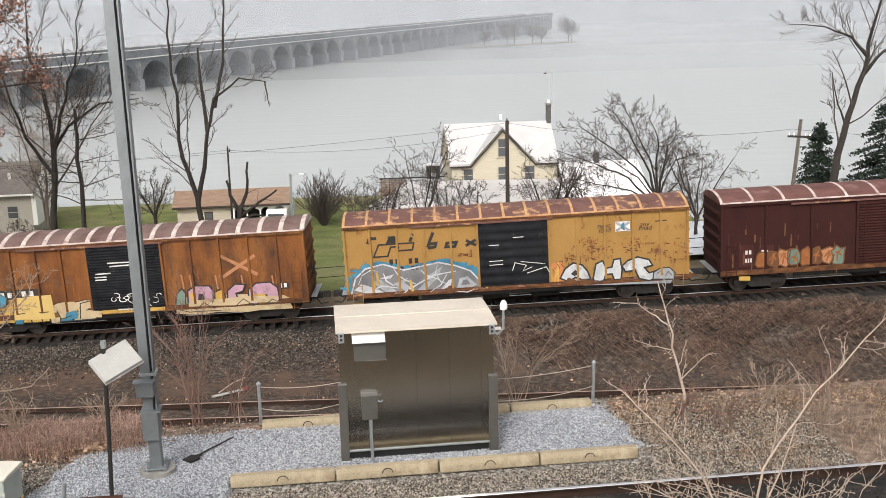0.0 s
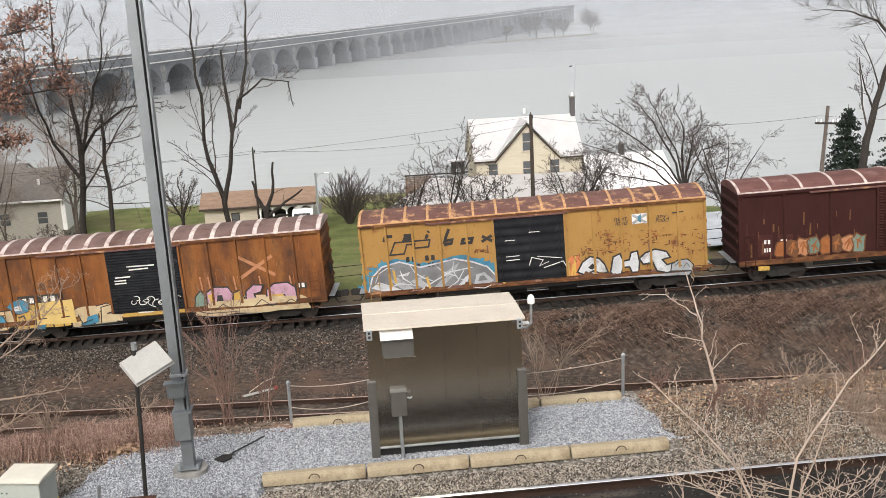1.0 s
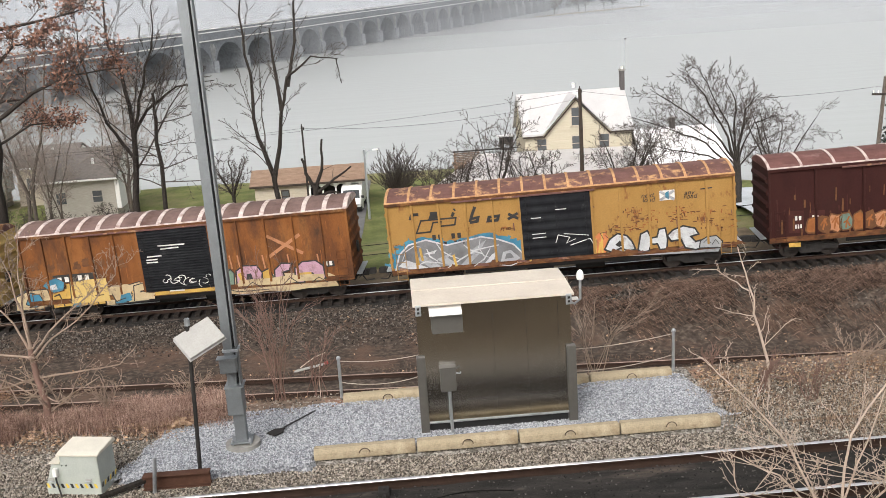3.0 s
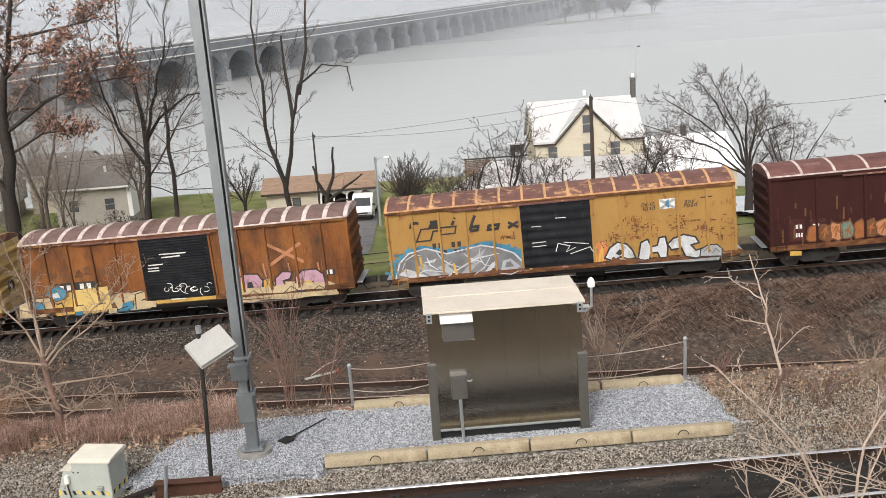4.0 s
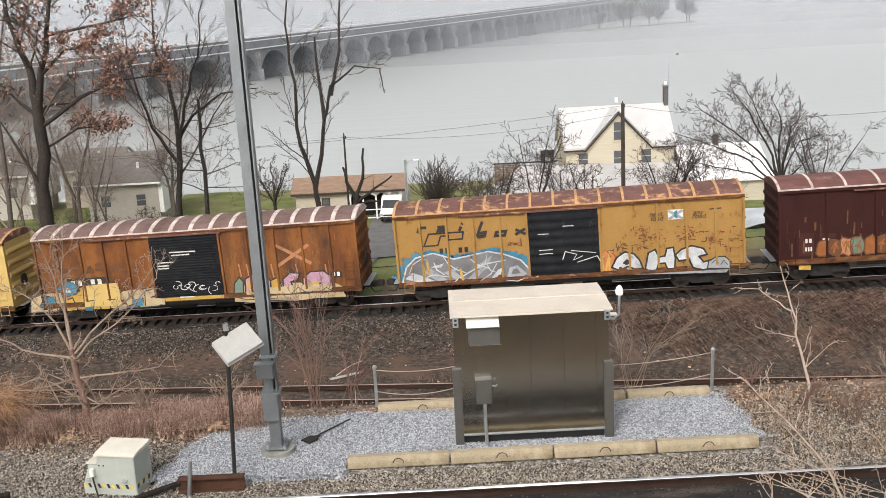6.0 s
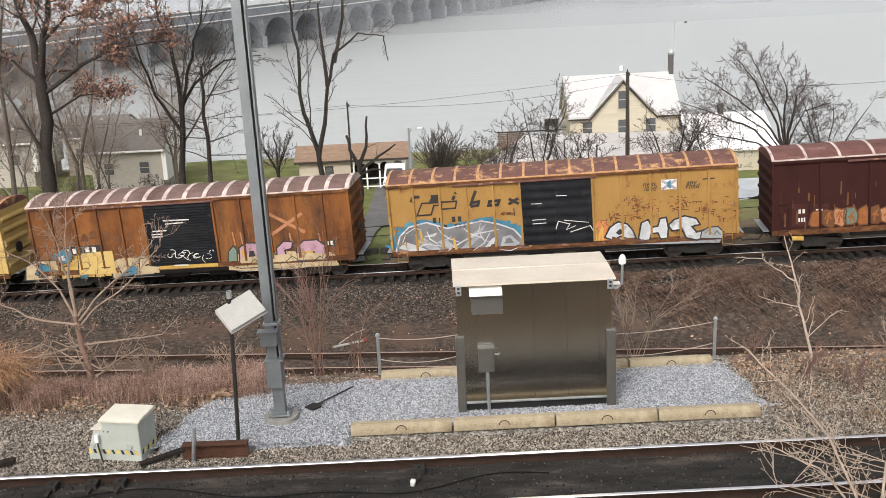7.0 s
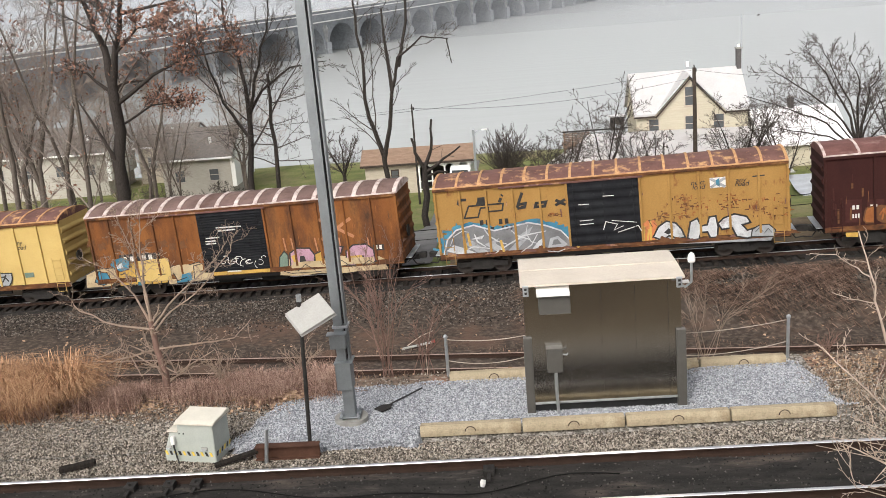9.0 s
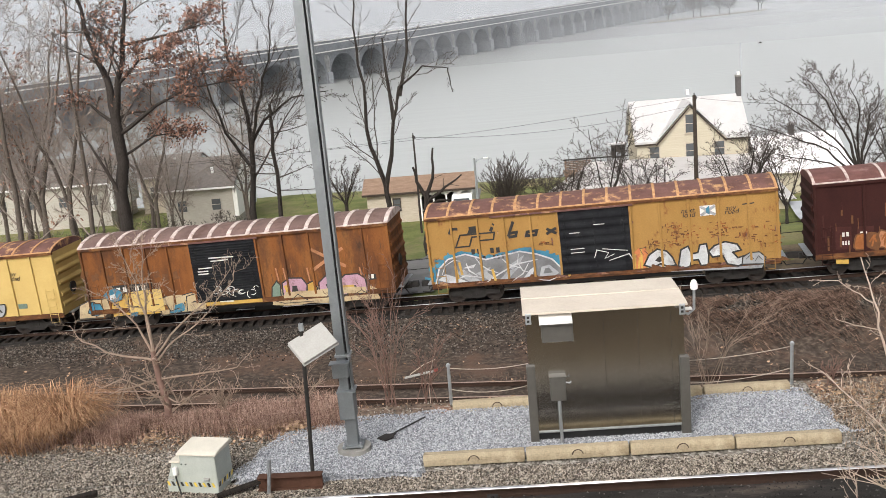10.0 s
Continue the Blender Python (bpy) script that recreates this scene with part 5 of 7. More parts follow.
# ---- plants ----
class Twigs:
    """Collects tapered tubes; writes them out as one mesh."""
    def __init__(self):
        self.v, self.f = [], []

    def tube(self, pts, radii, sides):
        base = len(self.v)
        for i, p in enumerate(pts):
            d = (pts[min(i + 1, len(pts) - 1)] - pts[max(i - 1, 0)])
            if d.length < 1e-6:
                d = Vector((0, 0, 1))
            d.normalize()
            a = d.cross(Vector((0.31, 0.83, 0.47))).normalized()
            b = d.cross(a)
            for k in range(sides):
                t = 2 * math.pi * k / sides
                self.v.append(tuple(p + (a * math.cos(t) + b * math.sin(t)) * radii[i]))
        for i in range(len(pts) - 1):
            for k in range(sides):
                q = base + i * sides
                self.f.append((q + k, q + (k + 1) % sides, q + sides + (k + 1) % sides, q + sides + k))

    def leaf(self, p, size):
        k = len(self.v)
        a = Vector((random.uniform(-1, 1), random.uniform(-1, 1), random.uniform(-1, 1))).normalized() * size
        b = Vector((random.uniform(-1, 1), random.uniform(-1, 1), random.uniform(-1, 1))).normalized() * size * 0.5
        for q in (-a, b, a, -b):
            self.v.append(tuple(p + q))
        self.f.append((k, k + 1, k + 2, k + 3))

    def settle(self, name, mat, parent, smooth=True):
        me = bpy.data.meshes.new(name)
        me.from_pydata(self.v, [], self.f)
        me.materials.append(mat)
        if smooth:
            me.polygons.foreach_set("use_smooth", [True] * len(me.polygons))
        me.update()
        ob = new(name, me)
        ob.parent = parent
        return ob


def limb(p, d, length, wander, lift, k=6):
    pts, q, d = [p.copy()], p.copy(), d.normalized()
    for i in range(k):
        d = (d + Vector((random.gauss(0, wander), random.gauss(0, wander), random.gauss(0, wander) + lift))).normalized()
        q = q + d * (length / k)
        pts.append(q.copy())
    return pts


def sprout(out, pts, r0, r1, level, levels, kids, shrink, spread, wander, lift, tips, minr):
    k = len(pts) - 1
    out[min(level, 1)].tube(pts, [r0 + (r1 - r0) * i / k for i in range(k + 1)], 8 if level == 0 else 5 if level == 1 else 3)
    tips.append(pts[-1])
    if level >= levels:
        return
    span = sum(((pts[i + 1] - pts[i]).length for i in range(k)), 0.0)
    n = kids[min(level, len(kids) - 1)]
    for j in range(n):
        t = 0.28 + 0.7 * (j + random.random()) / n
        i = min(k - 1, int(t * k))
        p = pts[i].lerp(pts[i + 1], t * k - i)
        d = (pts[i + 1] - pts[i]).normalized()
        side = d.cross(Vector((random.gauss(0, 1), random.gauss(0, 1), random.gauss(0, 1)))).normalized()
        a = radians(spread) * random.uniform(0.6, 1.25)
        c = d * math.cos(a) + side * math.sin(a)
        r = max(minr, (r0 + (r1 - r0) * t) * 0.36 * random.uniform(0.6, 1.1))
        length = span * shrink * random.uniform(0.6, 1.15) * (1.15 - 0.55 * t)
        sprout(out, limb(p, c, length, wander, lift, 5), r, max(minr * 0.6, r * 0.35), level + 1, levels, kids, shrink, spread, wander, lift, tips, minr)


def tree(name, label, x, y, stems, seed, r=0.2, levels=4, kids=(7, 6, 5, 4), shrink=0.55, spread=48, wander=0.12, lift=0.05, minr=0.012, bark=None, twig=None, leaves=0, category="tree", group="", zoff=0.0, leafsize=0.09, leafspan=None, leafspread=0.18):
    """A bare tree: stems are lists of (dx, dy, z above the base) that the trunk and main limbs follow."""
    random.seed(seed)
    z = land(x, y) + zoff
    t = thing(name, pose(x, y, z), label, category, group)
    out, tips = [Twigs(), Twigs()], []
    for i, s in enumerate(stems):
        pts = [Vector(p) for p in s[0]]
        fine = []
        for a, b in zip(pts, pts[1:]):
            for q in range(3):
                fine.append(a.lerp(b, q / 3) + Vector((random.gauss(0, 0.022), random.gauss(0, 0.022), random.gauss(0, 0.015))) * ((b - a).length * (1 if q else 0.2) if fine else 0))
        fine.append(pts[-1])
        low = category in ("sapling", "shrub", "bush") and i > 0
        sprout([out[1], out[1]] if low else out, fine, s[1], s[2], 0, levels, s[3] if len(s) > 3 else kids, shrink, spread, wander, lift, tips, minr)
    out[0].settle("trunk", bark or M["bark"], t)
    tagged(out[1].settle("crown", twig or M["twig"], t), kind="stuff")
    if leaves:
        lf = Twigs()
        pick = [p for p in tips if leafspan is None or leafspan(p)]
        for _ in range(leaves):
            p = random.choice(pick)
            lf.leaf(p + Vector((random.gauss(0, leafspread), random.gauss(0, leafspread), random.gauss(0, leafspread * 0.7))), leafsize * random.uniform(0.6, 1.4))
        tagged(lf.settle("leaves", M["oakleaf"], t, False), "brown dead leaves clinging to the twigs", kind="stuff")
    return t


# ---- the stone arch bridge ----
M["bridge_stone"] = material("grey_weathered_stone", [(0.3, (0.19, 0.2, 0.215)), (0.7, (0.25, 0.26, 0.275))], 0.15, 0.9, bump=0.2, fine=1.2)
M["bridge_pale"] = material("pale_leached_stone", [(0.3, (0.2, 0.2, 0.2)), (0.7, (0.4, 0.4, 0.39))], 0.3, 0.9, bump=0.2, fine=1.2)


def bridge():
    b = thing("stone_arch_bridge", pose(-47.3, 377.3, -15.1, 0, -0.55, 68.1), "long grey stone railway bridge of many round arches over the river", "bridge")
    span, pier, top = 20.3, 2.4, 12.1
    n0, n1 = -12, 40
    r, spring = (span - pier) / 2, 3.2
    outline = [(0, -4), (0, top), (span, top), (span, -4), (span - pier / 2, -4), (span - pier / 2, spring)]
    outline += [(span / 2 + r * math.cos(math.pi * i / 14), spring + min(r, 7.4) * math.sin(math.pi * i / 14)) for i in range(1, 14)]
    outline += [(pier / 2, spring), (pier / 2, -4)]

    def shared(name, bm, mat):
        me = bpy.data.meshes.new(name)
        bm.to_mesh(me)
        bm.free()
        me.materials.append(mat)
        return me

    arch = shared("arch_span", prism(bmesh.new(), outline, -7.9, 7.9, "y"), M["bridge_stone"])
    bm = bmesh.new()
    prism(bm, [(-1.0, -8.5), (0, -9.6), (1.0, -8.5), (1.0, -7.91), (-1.0, -7.91)], -4, 5.2, "z")
    cut = shared("cutwater", bm, M["bridge_stone"])
    # lime leached from the joints over each pier
    bm = prism(bmesh.new(), [(-0.5, 1.0), (0.4, 1.0), (0.9, 6.5), (1.7, 9.4), (0.8, 10.6), (-1.2, 10.9), (-2.0, 9.6), (-0.8, 6.0)], -7.97, -7.92, "y")
    lime = shared("lime_stain", bm, M["bridge_pale"])
    for i in range(n0, n1):
        for name, me in (("arch_span", arch), ("cutwater", cut), ("lime_stain", lime)):
            o = new(name, me)
            o.parent = b
            o.location = (i * span, 0, 0)
    x0, x1 = n0 * span, n1 * span
    part("parapet", boxes((x0, x1, -8.5, -7.9, top - 0.1, top + 2.1), (x0, x1, 7.9, 8.5, top - 0.1, top + 2.1)), M["bridge_stone"], b)
    part("coping", boxes((x0, x1, -8.75, -7.8, top - 0.45, top - 0.104)), M["white"], b, "pale stone coping course")
    part("deck", boxes((x0, x1, -7.88, 7.88, top + 0.004, top + 0.5)), M["ballast"], b)
    for y in (-8.2, 8.2):
        part("guard_rail", boxes((x0, x1, y - 0.2, y + 0.2, top + 2.104, top + 2.4)), M["white"], b)


bridge()

M["clapboard"] = material("cream_clapboard", [(0.3, (0.42, 0.375, 0.285)), (0.7, (0.5, 0.45, 0.35))], 1.5, 0.75, bump=0.25, stretch=(0.3, 0.3, 9))
M["metal_white"] = material("white_metal_roof", [(0.3, (0.43, 0.415, 0.41)), (0.7, (0.5, 0.485, 0.48))], 0.6, 0.6, bump=0.05, spot=(0.45, 0.42, 0.39), spot_scale=0.9, spot_at=(0.55, 0.75))
# paler copy of the white metal roof; stronger sky light is painted in
M["porch_white_lit"] = material("white_porch_roof_lit", [(0.3, (0.72, 0.7, 0.69)), (0.7, (0.82, 0.8, 0.79))], 0.8, 0.6, bump=0.05, spot=(0.6, 0.57, 0.54), spot_scale=0.6, spot_at=(0.55, 0.75))
M["trim_brown"] = plain("brown_trim", (0.055, 0.042, 0.034), 0.7)
M["glass"] = plain("dark_window_glass", (0.09, 0.095, 0.1), 0.15, var=0.1)
M["slate"] = plain("grey_brown_shingles", (0.165, 0.146, 0.132), 0.9, scale=3, fine=14)
M["tanroof"] = material("tan_shingle_roof", [(0.3, (0.2, 0.13, 0.09)), (0.7, (0.29, 0.2, 0.145))], 1.2, 0.9, bump=0.3, stretch=(1, 3, 3), fine=9)
M["tanwall"] = plain("tan_siding", (0.46, 0.4, 0.32), 0.8, stretch=(0.4, 0.4, 8))
M["greywall"] = plain("pale_grey_siding", (0.42, 0.39, 0.34), 0.8, stretch=(0.4, 0.4, 8))
M["brick"] = plain("grey_brown_brick", (0.1, 0.092, 0.09), 0.9, scale=6)
M["deckwood"] = material("weathered_deck_wood", [(0.3, (0.13, 0.085, 0.06)), (0.7, (0.26, 0.18, 0.13))], 3, 0.9, stretch=(1, 1, 6))


# ---- far shore and island ----
HOUSES = [(-109, 30, -14), (-34, 26, -8), (-18, 16, -9), (50, 26, -7), (203, 24, -3), (226, 18, -2), (240, 22, 0), (300, 14, 3), (90, 14, -5), (-75, 12, -11)]
for i, (x, w, zb) in enumerate(HOUSES):
    h = thing("far_house", pose(x * 1.09, 1790, zb * 1.09 - 2), "small white house among trees on the far shore", "house", "far shore houses")
    part("wall", boxes((-w / 2, w / 2, -5, 5, -9, 5)), M["white"], h)
    part("roof", prism(bmesh.new(), [(-6, 5), (6, 5), (0, 9)], -w / 2 - 0.5, w / 2 + 0.5, "x"), M["metal_white"] if i % 2 else M["footing"], h)
bm = bmesh.new()
vs = []
for i in range(25):
    t = i / 24
    wd = 2.6 * math.sin(math.pi * min(1, t * 1.02)) ** 0.5 * (0.4 + 0.6 * t)
    c = Vector((96 + 92 * t, 658 + 72 * t, -14))
    vs.append([bm.verts.new(c + Vector((0.5 * o * wd, -1.6 * o * wd, (-0.4 if abs(o) == 1 else 0.55)))) for o in (-1, -0.45, 0.45, 1)])
for a, b in zip(vs, vs[1:]):
    for k in range(3):
        bm.faces.new((a[k], b[k], b[k + 1], a[k + 1]))
ob = part("river_island", bm, M["scrub"], smooth=True)
tagged(ob, "low brown brushy island in the river", "island", "", "structure")


def bare(name, label, x, y, h, seed, r, spreadw=0.35, stems=1, zoff=0.0, levels=3, kids=(9, 6, 4), minr=0.012, fork=0.3, cat="tree", **k):
    """A bare tree grown from its height: one or more stems that part at the fork."""
    random.seed(seed)
    st = []
    for i in range(stems):
        a = random.uniform(0, 6.28) if stems > 2 else math.pi * i + random.uniform(-0.4, 0.4)
        o = h * spreadw * (0.9 if stems > 1 else 0.15) * random.uniform(0.6, 1.1)
        f = h * fork * (1 if stems > 1 else 0.5)
        st.append(([(0, 0, -0.3), (0.02 * h * math.cos(a) * (i > 0), 0, f), (o * 0.5 * math.cos(a), o * 0.5 * math.sin(a), h * 0.6), (o * math.cos(a), o * math.sin(a), h * random.uniform(0.88, 1.0))], r * (1 if i == 0 else 0.8), r * 0.18))
    return tree(name, label, x, y, st, seed + 1, r=r, levels=levels, kids=kids, minr=minr, zoff=zoff, category=cat, **k)


for i, (t, h) in enumerate(((0.16, 9), (0.36, 13), (0.42, 14), (0.58, 12), (0.66, 10), (0.92, 15), (0.95, 13))):
    x, y = 96 + 92 * t, 658 + 72 * t
    bare("island_tree", "bare tree on the river island", x, y, h, 60 + i, 0.22, 0.45, 3, zoff=-13.4 - land(x, y), levels=2, kids=(14, 9), minr=0.08, group="island trees")

# ---- houses on the near bank ----
def window(parent, x, y, z, w, h, trim):
    f = part("window", boxes((x - w / 2 - 0.1, x + w / 2 + 0.1, y - 0.05, y - 0.002, z - 0.1, z + h + 0.12)), trim, parent)
    part("pane", boxes((x - w / 2, x + w / 2, y - 0.062, y - 0.051, z, z + h / 2 - 0.03)), M["glass"], f)
    part("pane", boxes((x - w / 2, x + w / 2, y - 0.062, y - 0.051, z + h / 2 + 0.03, z + h)), M["glass"], f)
    part("sill", boxes((x - w / 2 - 0.16, x + w / 2 + 0.16, y - 0.14, y - 0.003, z - 0.17, z - 0.101)), trim, f)


def farmhouse():
    h = thing("farmhouse", pose(0, 0, 0), "cream clapboard house with steep white metal roof and front gable", "house")
    part("wall", boxes((13.2, 24.0, 101, 108, -12.4, -7.05)), M["clapboard"], h)
    bm = bmesh.new()
    for x0, x1 in ((12.95, 15.0), (21.9, 24.15)):
        prism(bm, [(100.6, -7.25), (104.5, -3.6), (108.4, -7.25), (108.4, -7.05), (104.5, -3.38), (100.6, -7.05)], x0, x1, "x")
    prism(bm, [(104.4, -3.7), (104.5, -3.6), (108.4, -7.25), (108.4, -7.05), (104.5, -3.38), (104.4, -3.47)], 15.0, 21.9, "x")
    for a, c in (((15.0, 100.6, -7.05), (18.4, 104.2, -3.68)), ((21.9, 100.6, -7.05), (18.4, 104.2, -3.68))):
        vs = [bm.verts.new(p) for p in (a, c, (c[0], 104.5, -3.38), (a[0], 104.5, -3.38))]
        fc = bm.faces.new(vs)
    part("roof", bm, M["metal_white"], h, "steep white metal roof")
    part("end_gable", prism(bmesh.new(), [(101, -7.05), (108, -7.05), (104.5, -3.5)], 13.21, 23.99, "x"), M["clapboard"], h)
    bm = bmesh.new()
    prism(bm, [(15.4, -7.04), (21.6, -7.04), (18.4, -3.8)], 100.93, 103.6, "y")
    part("front_gable", bm, M["clapboard"], h)
    bm = bmesh.new()
    prism(bm, [(14.95, -7.3), (18.4, -3.6), (21.95, -7.3), (21.95, -7.1), (18.4, -3.42), (14.95, -7.1)], 100.75, 104.4, "y")
    part("gable_roof", bm, M["metal_white"], h)
    bm = bmesh.new()
    prism(bm, [(15.0, -7.42), (18.4, -3.8), (21.9, -7.42), (21.8, -7.55), (18.4, -3.98), (15.1, -7.55)], 100.66, 100.745, "y")
    part("barge_board", bm, M["trim_brown"], h)
    part("eave_board", boxes((12.95, 15.0, 100.55, 100.62, -7.42, -7.26)), M["trim_brown"], h)
    part("eave_board", boxes((21.8, 24.15, 100.55, 100.62, -7.42, -7.26)), M["trim_brown"], h)
    window(h, 18.45, 100.93, -6.45, 0.95, 1.75, M["tanwall"])
    window(h, 18.45, 100.998, -9.0, 0.95, 1.45, M["tanwall"])
    window(h, 21.2, 100.998, -8.85, 0.95, 1.3, M["tanwall"])
    window(h, 14.9, 100.998, -8.85, 0.9, 1.2, M["tanwall"])
    c = part("chimney", boxes((23.7, 24.2, 104.2, 104.8, -4.4, -1.7), bevel=0.02), M["brick"], h)
    part("chimney_cap", boxes((23.63, 24.27, 104.12, 104.88, -1.7, -1.55)), M["footing"], c)
    part("flue", tube(bmesh.new(), [(23.95, 104.5, -1.55), (23.95, 104.5, -1.25)], 0.14, 10), M["white"], c)
    part("aerial", tube(bmesh.new(), [(24.1, 104.0, -8), (24.15, 104.0, 1.6)], 0.025, 5), M["galv"], h)
    part("roof_vent", tube(bmesh.new(), [(18.9, 104.5, -3.1), (18.9, 104.5, -2.6)], 0.16, 8), M["white"], h)
    # low white roofs in front and to the side
    bm = bmesh.new()
    for q in (([(8.6, 100.9, -8.6), (24.4, 100.9, -8.95), (25.5, 89.8, -11.5), (4.6, 89.8, -11.45)]), ([(8.6, 100.9, -8.6), (4.6, 89.8, -11.45), (4.3, 104, -11.9)])):
        bm.faces.new([bm.verts.new(v) for v in q])
    bmesh.ops.solidify(bm, geom=list(bm.faces), thickness=0.18)
    part("porch_roof", bm, M["porch_white_lit"], h, "broad low white metal porch roof")
    part("porch_wall", boxes((5.6, 25.0, 90.6, 100.8, -13.2, -11.75)), M["clapboard"], h)
    part("side_wing_roof", prism(bmesh.new(), [(96.5, -10.4), (101.5, -7.6), (107, -10.4), (107, -10.2), (101.5, -7.4), (96.5, -10.2)], 24.2, 32.6, "x"), M["porch_white_lit"], h)
    part("side_wing_wall", boxes((24.3, 32.3, 97, 106.5, -12.6, -10.42)), M["clapboard"], h)
    c = part("wing_chimney", boxes((28.0, 28.5, 101.2, 101.8, -7.8, -6.5)), M["brick"], h)
    part("chimney_cap", boxes((27.95, 28.55, 101.15, 101.85, -6.5, -6.4)), M["footing"], c)
    # wooden balcony at the end of the house
    for i in range(9):
        part("balcony_board", boxes((6.0, 8.6, 101.0 - 0.05, 101.0, -9.9 + i * 0.17, -9.78 + i * 0.17)), M["deckwood"], h)
    part("balcony_floor", boxes((6.0, 12.3, 101.1, 104.5, -10.0, -9.85)), M["deckwood"], h)
    part("balcony_rail", boxes((5.9, 12.3, 100.9, 101.06, -8.32, -8.2)), M["darksteel_and_shade"], h)
    for x in (6.1, 8.5):
        part("balcony_post", boxes((x - 0.08, x + 0.08, 101.1, 101.3, -12.6, -8.21)), M["deckwood"], h)
    ac = part("air_unit", boxes((10.6, 11.9, 100.0, 100.7, -8.3, -7.0), bevel=0.05), M["darksteel_and_shade"], h)
    part("air_unit_panel", boxes((11.0, 11.5, 99.97, 99.999, -8.1, -7.7)), M["galv"], ac)
    part("air_unit_cover", boxes((10.3, 12.0, 99.9, 100.8, -6.98, -6.85)), M["metal_white"], ac)


def garden_shed():
    s = thing("garden_shed", pose(0, 0, 0), "long tan shed with shingle roof and arched white porch", "shed")
    part("wall", boxes((-13.5, -8.3, 97, 101.5, -12.6, -9.5)), M["tanwall"], s)
    # porch recess: its shade is put into the dark colour of this wall
    part("back_wall", boxes((-8.3, -3.2, 99.4, 101.5, -12.6, -9.5)), M["darksteel_and_shade"], s)
    part("roof", prism(bmesh.new(), [(96.6, -9.62), (99.25, -8.5), (101.9, -9.62), (101.9, -9.5), (99.25, -8.35), (96.6, -9.48)], -13.9, -2.9, "x"), M["tanroof"], s, "tan shingled roof")
    part("fascia", boxes((-13.9, -2.9, 96.52, 96.595, -9.7, -9.5)), M["trim_brown"], s)
    part("end_gable", prism(bmesh.new(), [(97, -9.62), (101.5, -9.62), (99.25, -8.6)], -13.45, -3.2, "x"), M["tanwall"], s)
    for i in range(5):
        x = -8.25 + i * 1.24
        part("porch_post", boxes((x - 0.07, x + 0.07, 96.95, 97.1, -12.5, -9.63)), M["white"], s)
        if i < 4:
            pts = [(x + 0.07, -9.64), (x + 0.07, -10.25)] + [(x + 0.62 - 0.55 * math.cos(math.pi * k / 8), -10.25 + 0.42 * math.sin(math.pi * k / 8)) for k in range(9)] + [(x + 1.17, -10.25), (x + 1.17, -9.64)]
            bm = bmesh.new()
            vs = [bm.verts.new((u, 97.0, v)) for u, v in pts]
            f = bm.faces.new(vs)
            bmesh.ops.triangulate(bm, faces=[f])
            bmesh.ops.solidify(bm, geom=list(bm.faces), thickness=0.06)
            part("porch_arch", bm, M["white"], s)
            for z in (-11.5, -12.3):
                part("porch_rail", boxes((x + 0.07, x + 1.17, 97.0, 97.05, z, z + 0.1)), M["white"], s)
    window(s, -10.6, 97, -11.2, 0.6, 1.0, M["trim_brown"])


def bank_house(x0, x1, y, eave, ridge, wall, label, gable):
    h = thing("bank_house", pose(0, 0, 0), label, "house", "houses on the river bank")
    d = 8.0
    part("wall", boxes((x0, x1, y, y + d, -13, eave)), wall, h)
    part("roof", prism(bmesh.new(), [(y - 0.5, eave - 0.2), (y + d / 2, ridge - 0.15), (y + d + 0.5, eave - 0.2), (y + d + 0.5, eave), (y + d / 2, ridge), (y - 0.5, eave)], x0 - 0.4, x1 + 0.4, "x"), M["slate"], h)
    part("gable", prism(bmesh.new(), [(y + 0.03, eave - 3.2), (y + d - 0.03, eave - 3.2), (y + d - 0.03, eave - 0.3), (y + d / 2, ridge - 0.3), (y + 0.03, eave - 0.3)], x1 - 0.5, x1 + 0.42, "x"), gable, h)
    part("gutter", boxes((x0 - 0.4, x1 + 0.4, y - 0.6, y - 0.505, eave - 0.22, eave - 0.05)), M["white"], h)
    part("vent_pipe", tube(bmesh.new(), [(x1 - 2.2, y + 1.6, eave + 0.6), (x1 - 2.2, y + 1.6, eave + 1.7)], 0.14, 8), M["white"], h)
    k = max(2, int((x1 - x0) / 3))
    for i in range(k):
        window(h, x0 + (x1 - x0) * (i + 0.5) / k, y, eave - 2.4, 0.9, 1.1, M["greywall"])


farmhouse()
garden_shed()
bank_house(-34.4, -27.4, 100, -8.0, -5.5, M["greywall"], "grey-sided house with dark shingle roof and white gable", M["white"])
bank_house(-56, -42.5, 106, -7.6, -5.2, M["greywall"], "grey house with dark roof behind bare trees", M["white"])
bank_house(-41, -35.0, 112, -8.2, -6.4, M["tanwall"], "tan house by the water behind bare trees", M["white"])

# drive beside the lawn, and the van on it
bm = bmesh.new()
rows = []
for y in axis([(49, 112, 2)]):
    c = -4.9 + 0.02 * (y - 70)
    rows.append([bm.verts.new((c + o, y, land(c + o, y) + 0.25 * noise.noise(((c + o) * 0.06, y * 0.06, 4)) + 0.07)) for o in (-1.9, 1.4)])
for a, b in zip(rows, rows[1:]):
    bm.faces.new((a[0], a[1], b[1], b[0]))
tagged(part("driveway_road", bm, M["asphalt"]), "narrow asphalt drive between the lawns", "road", "", "structure")


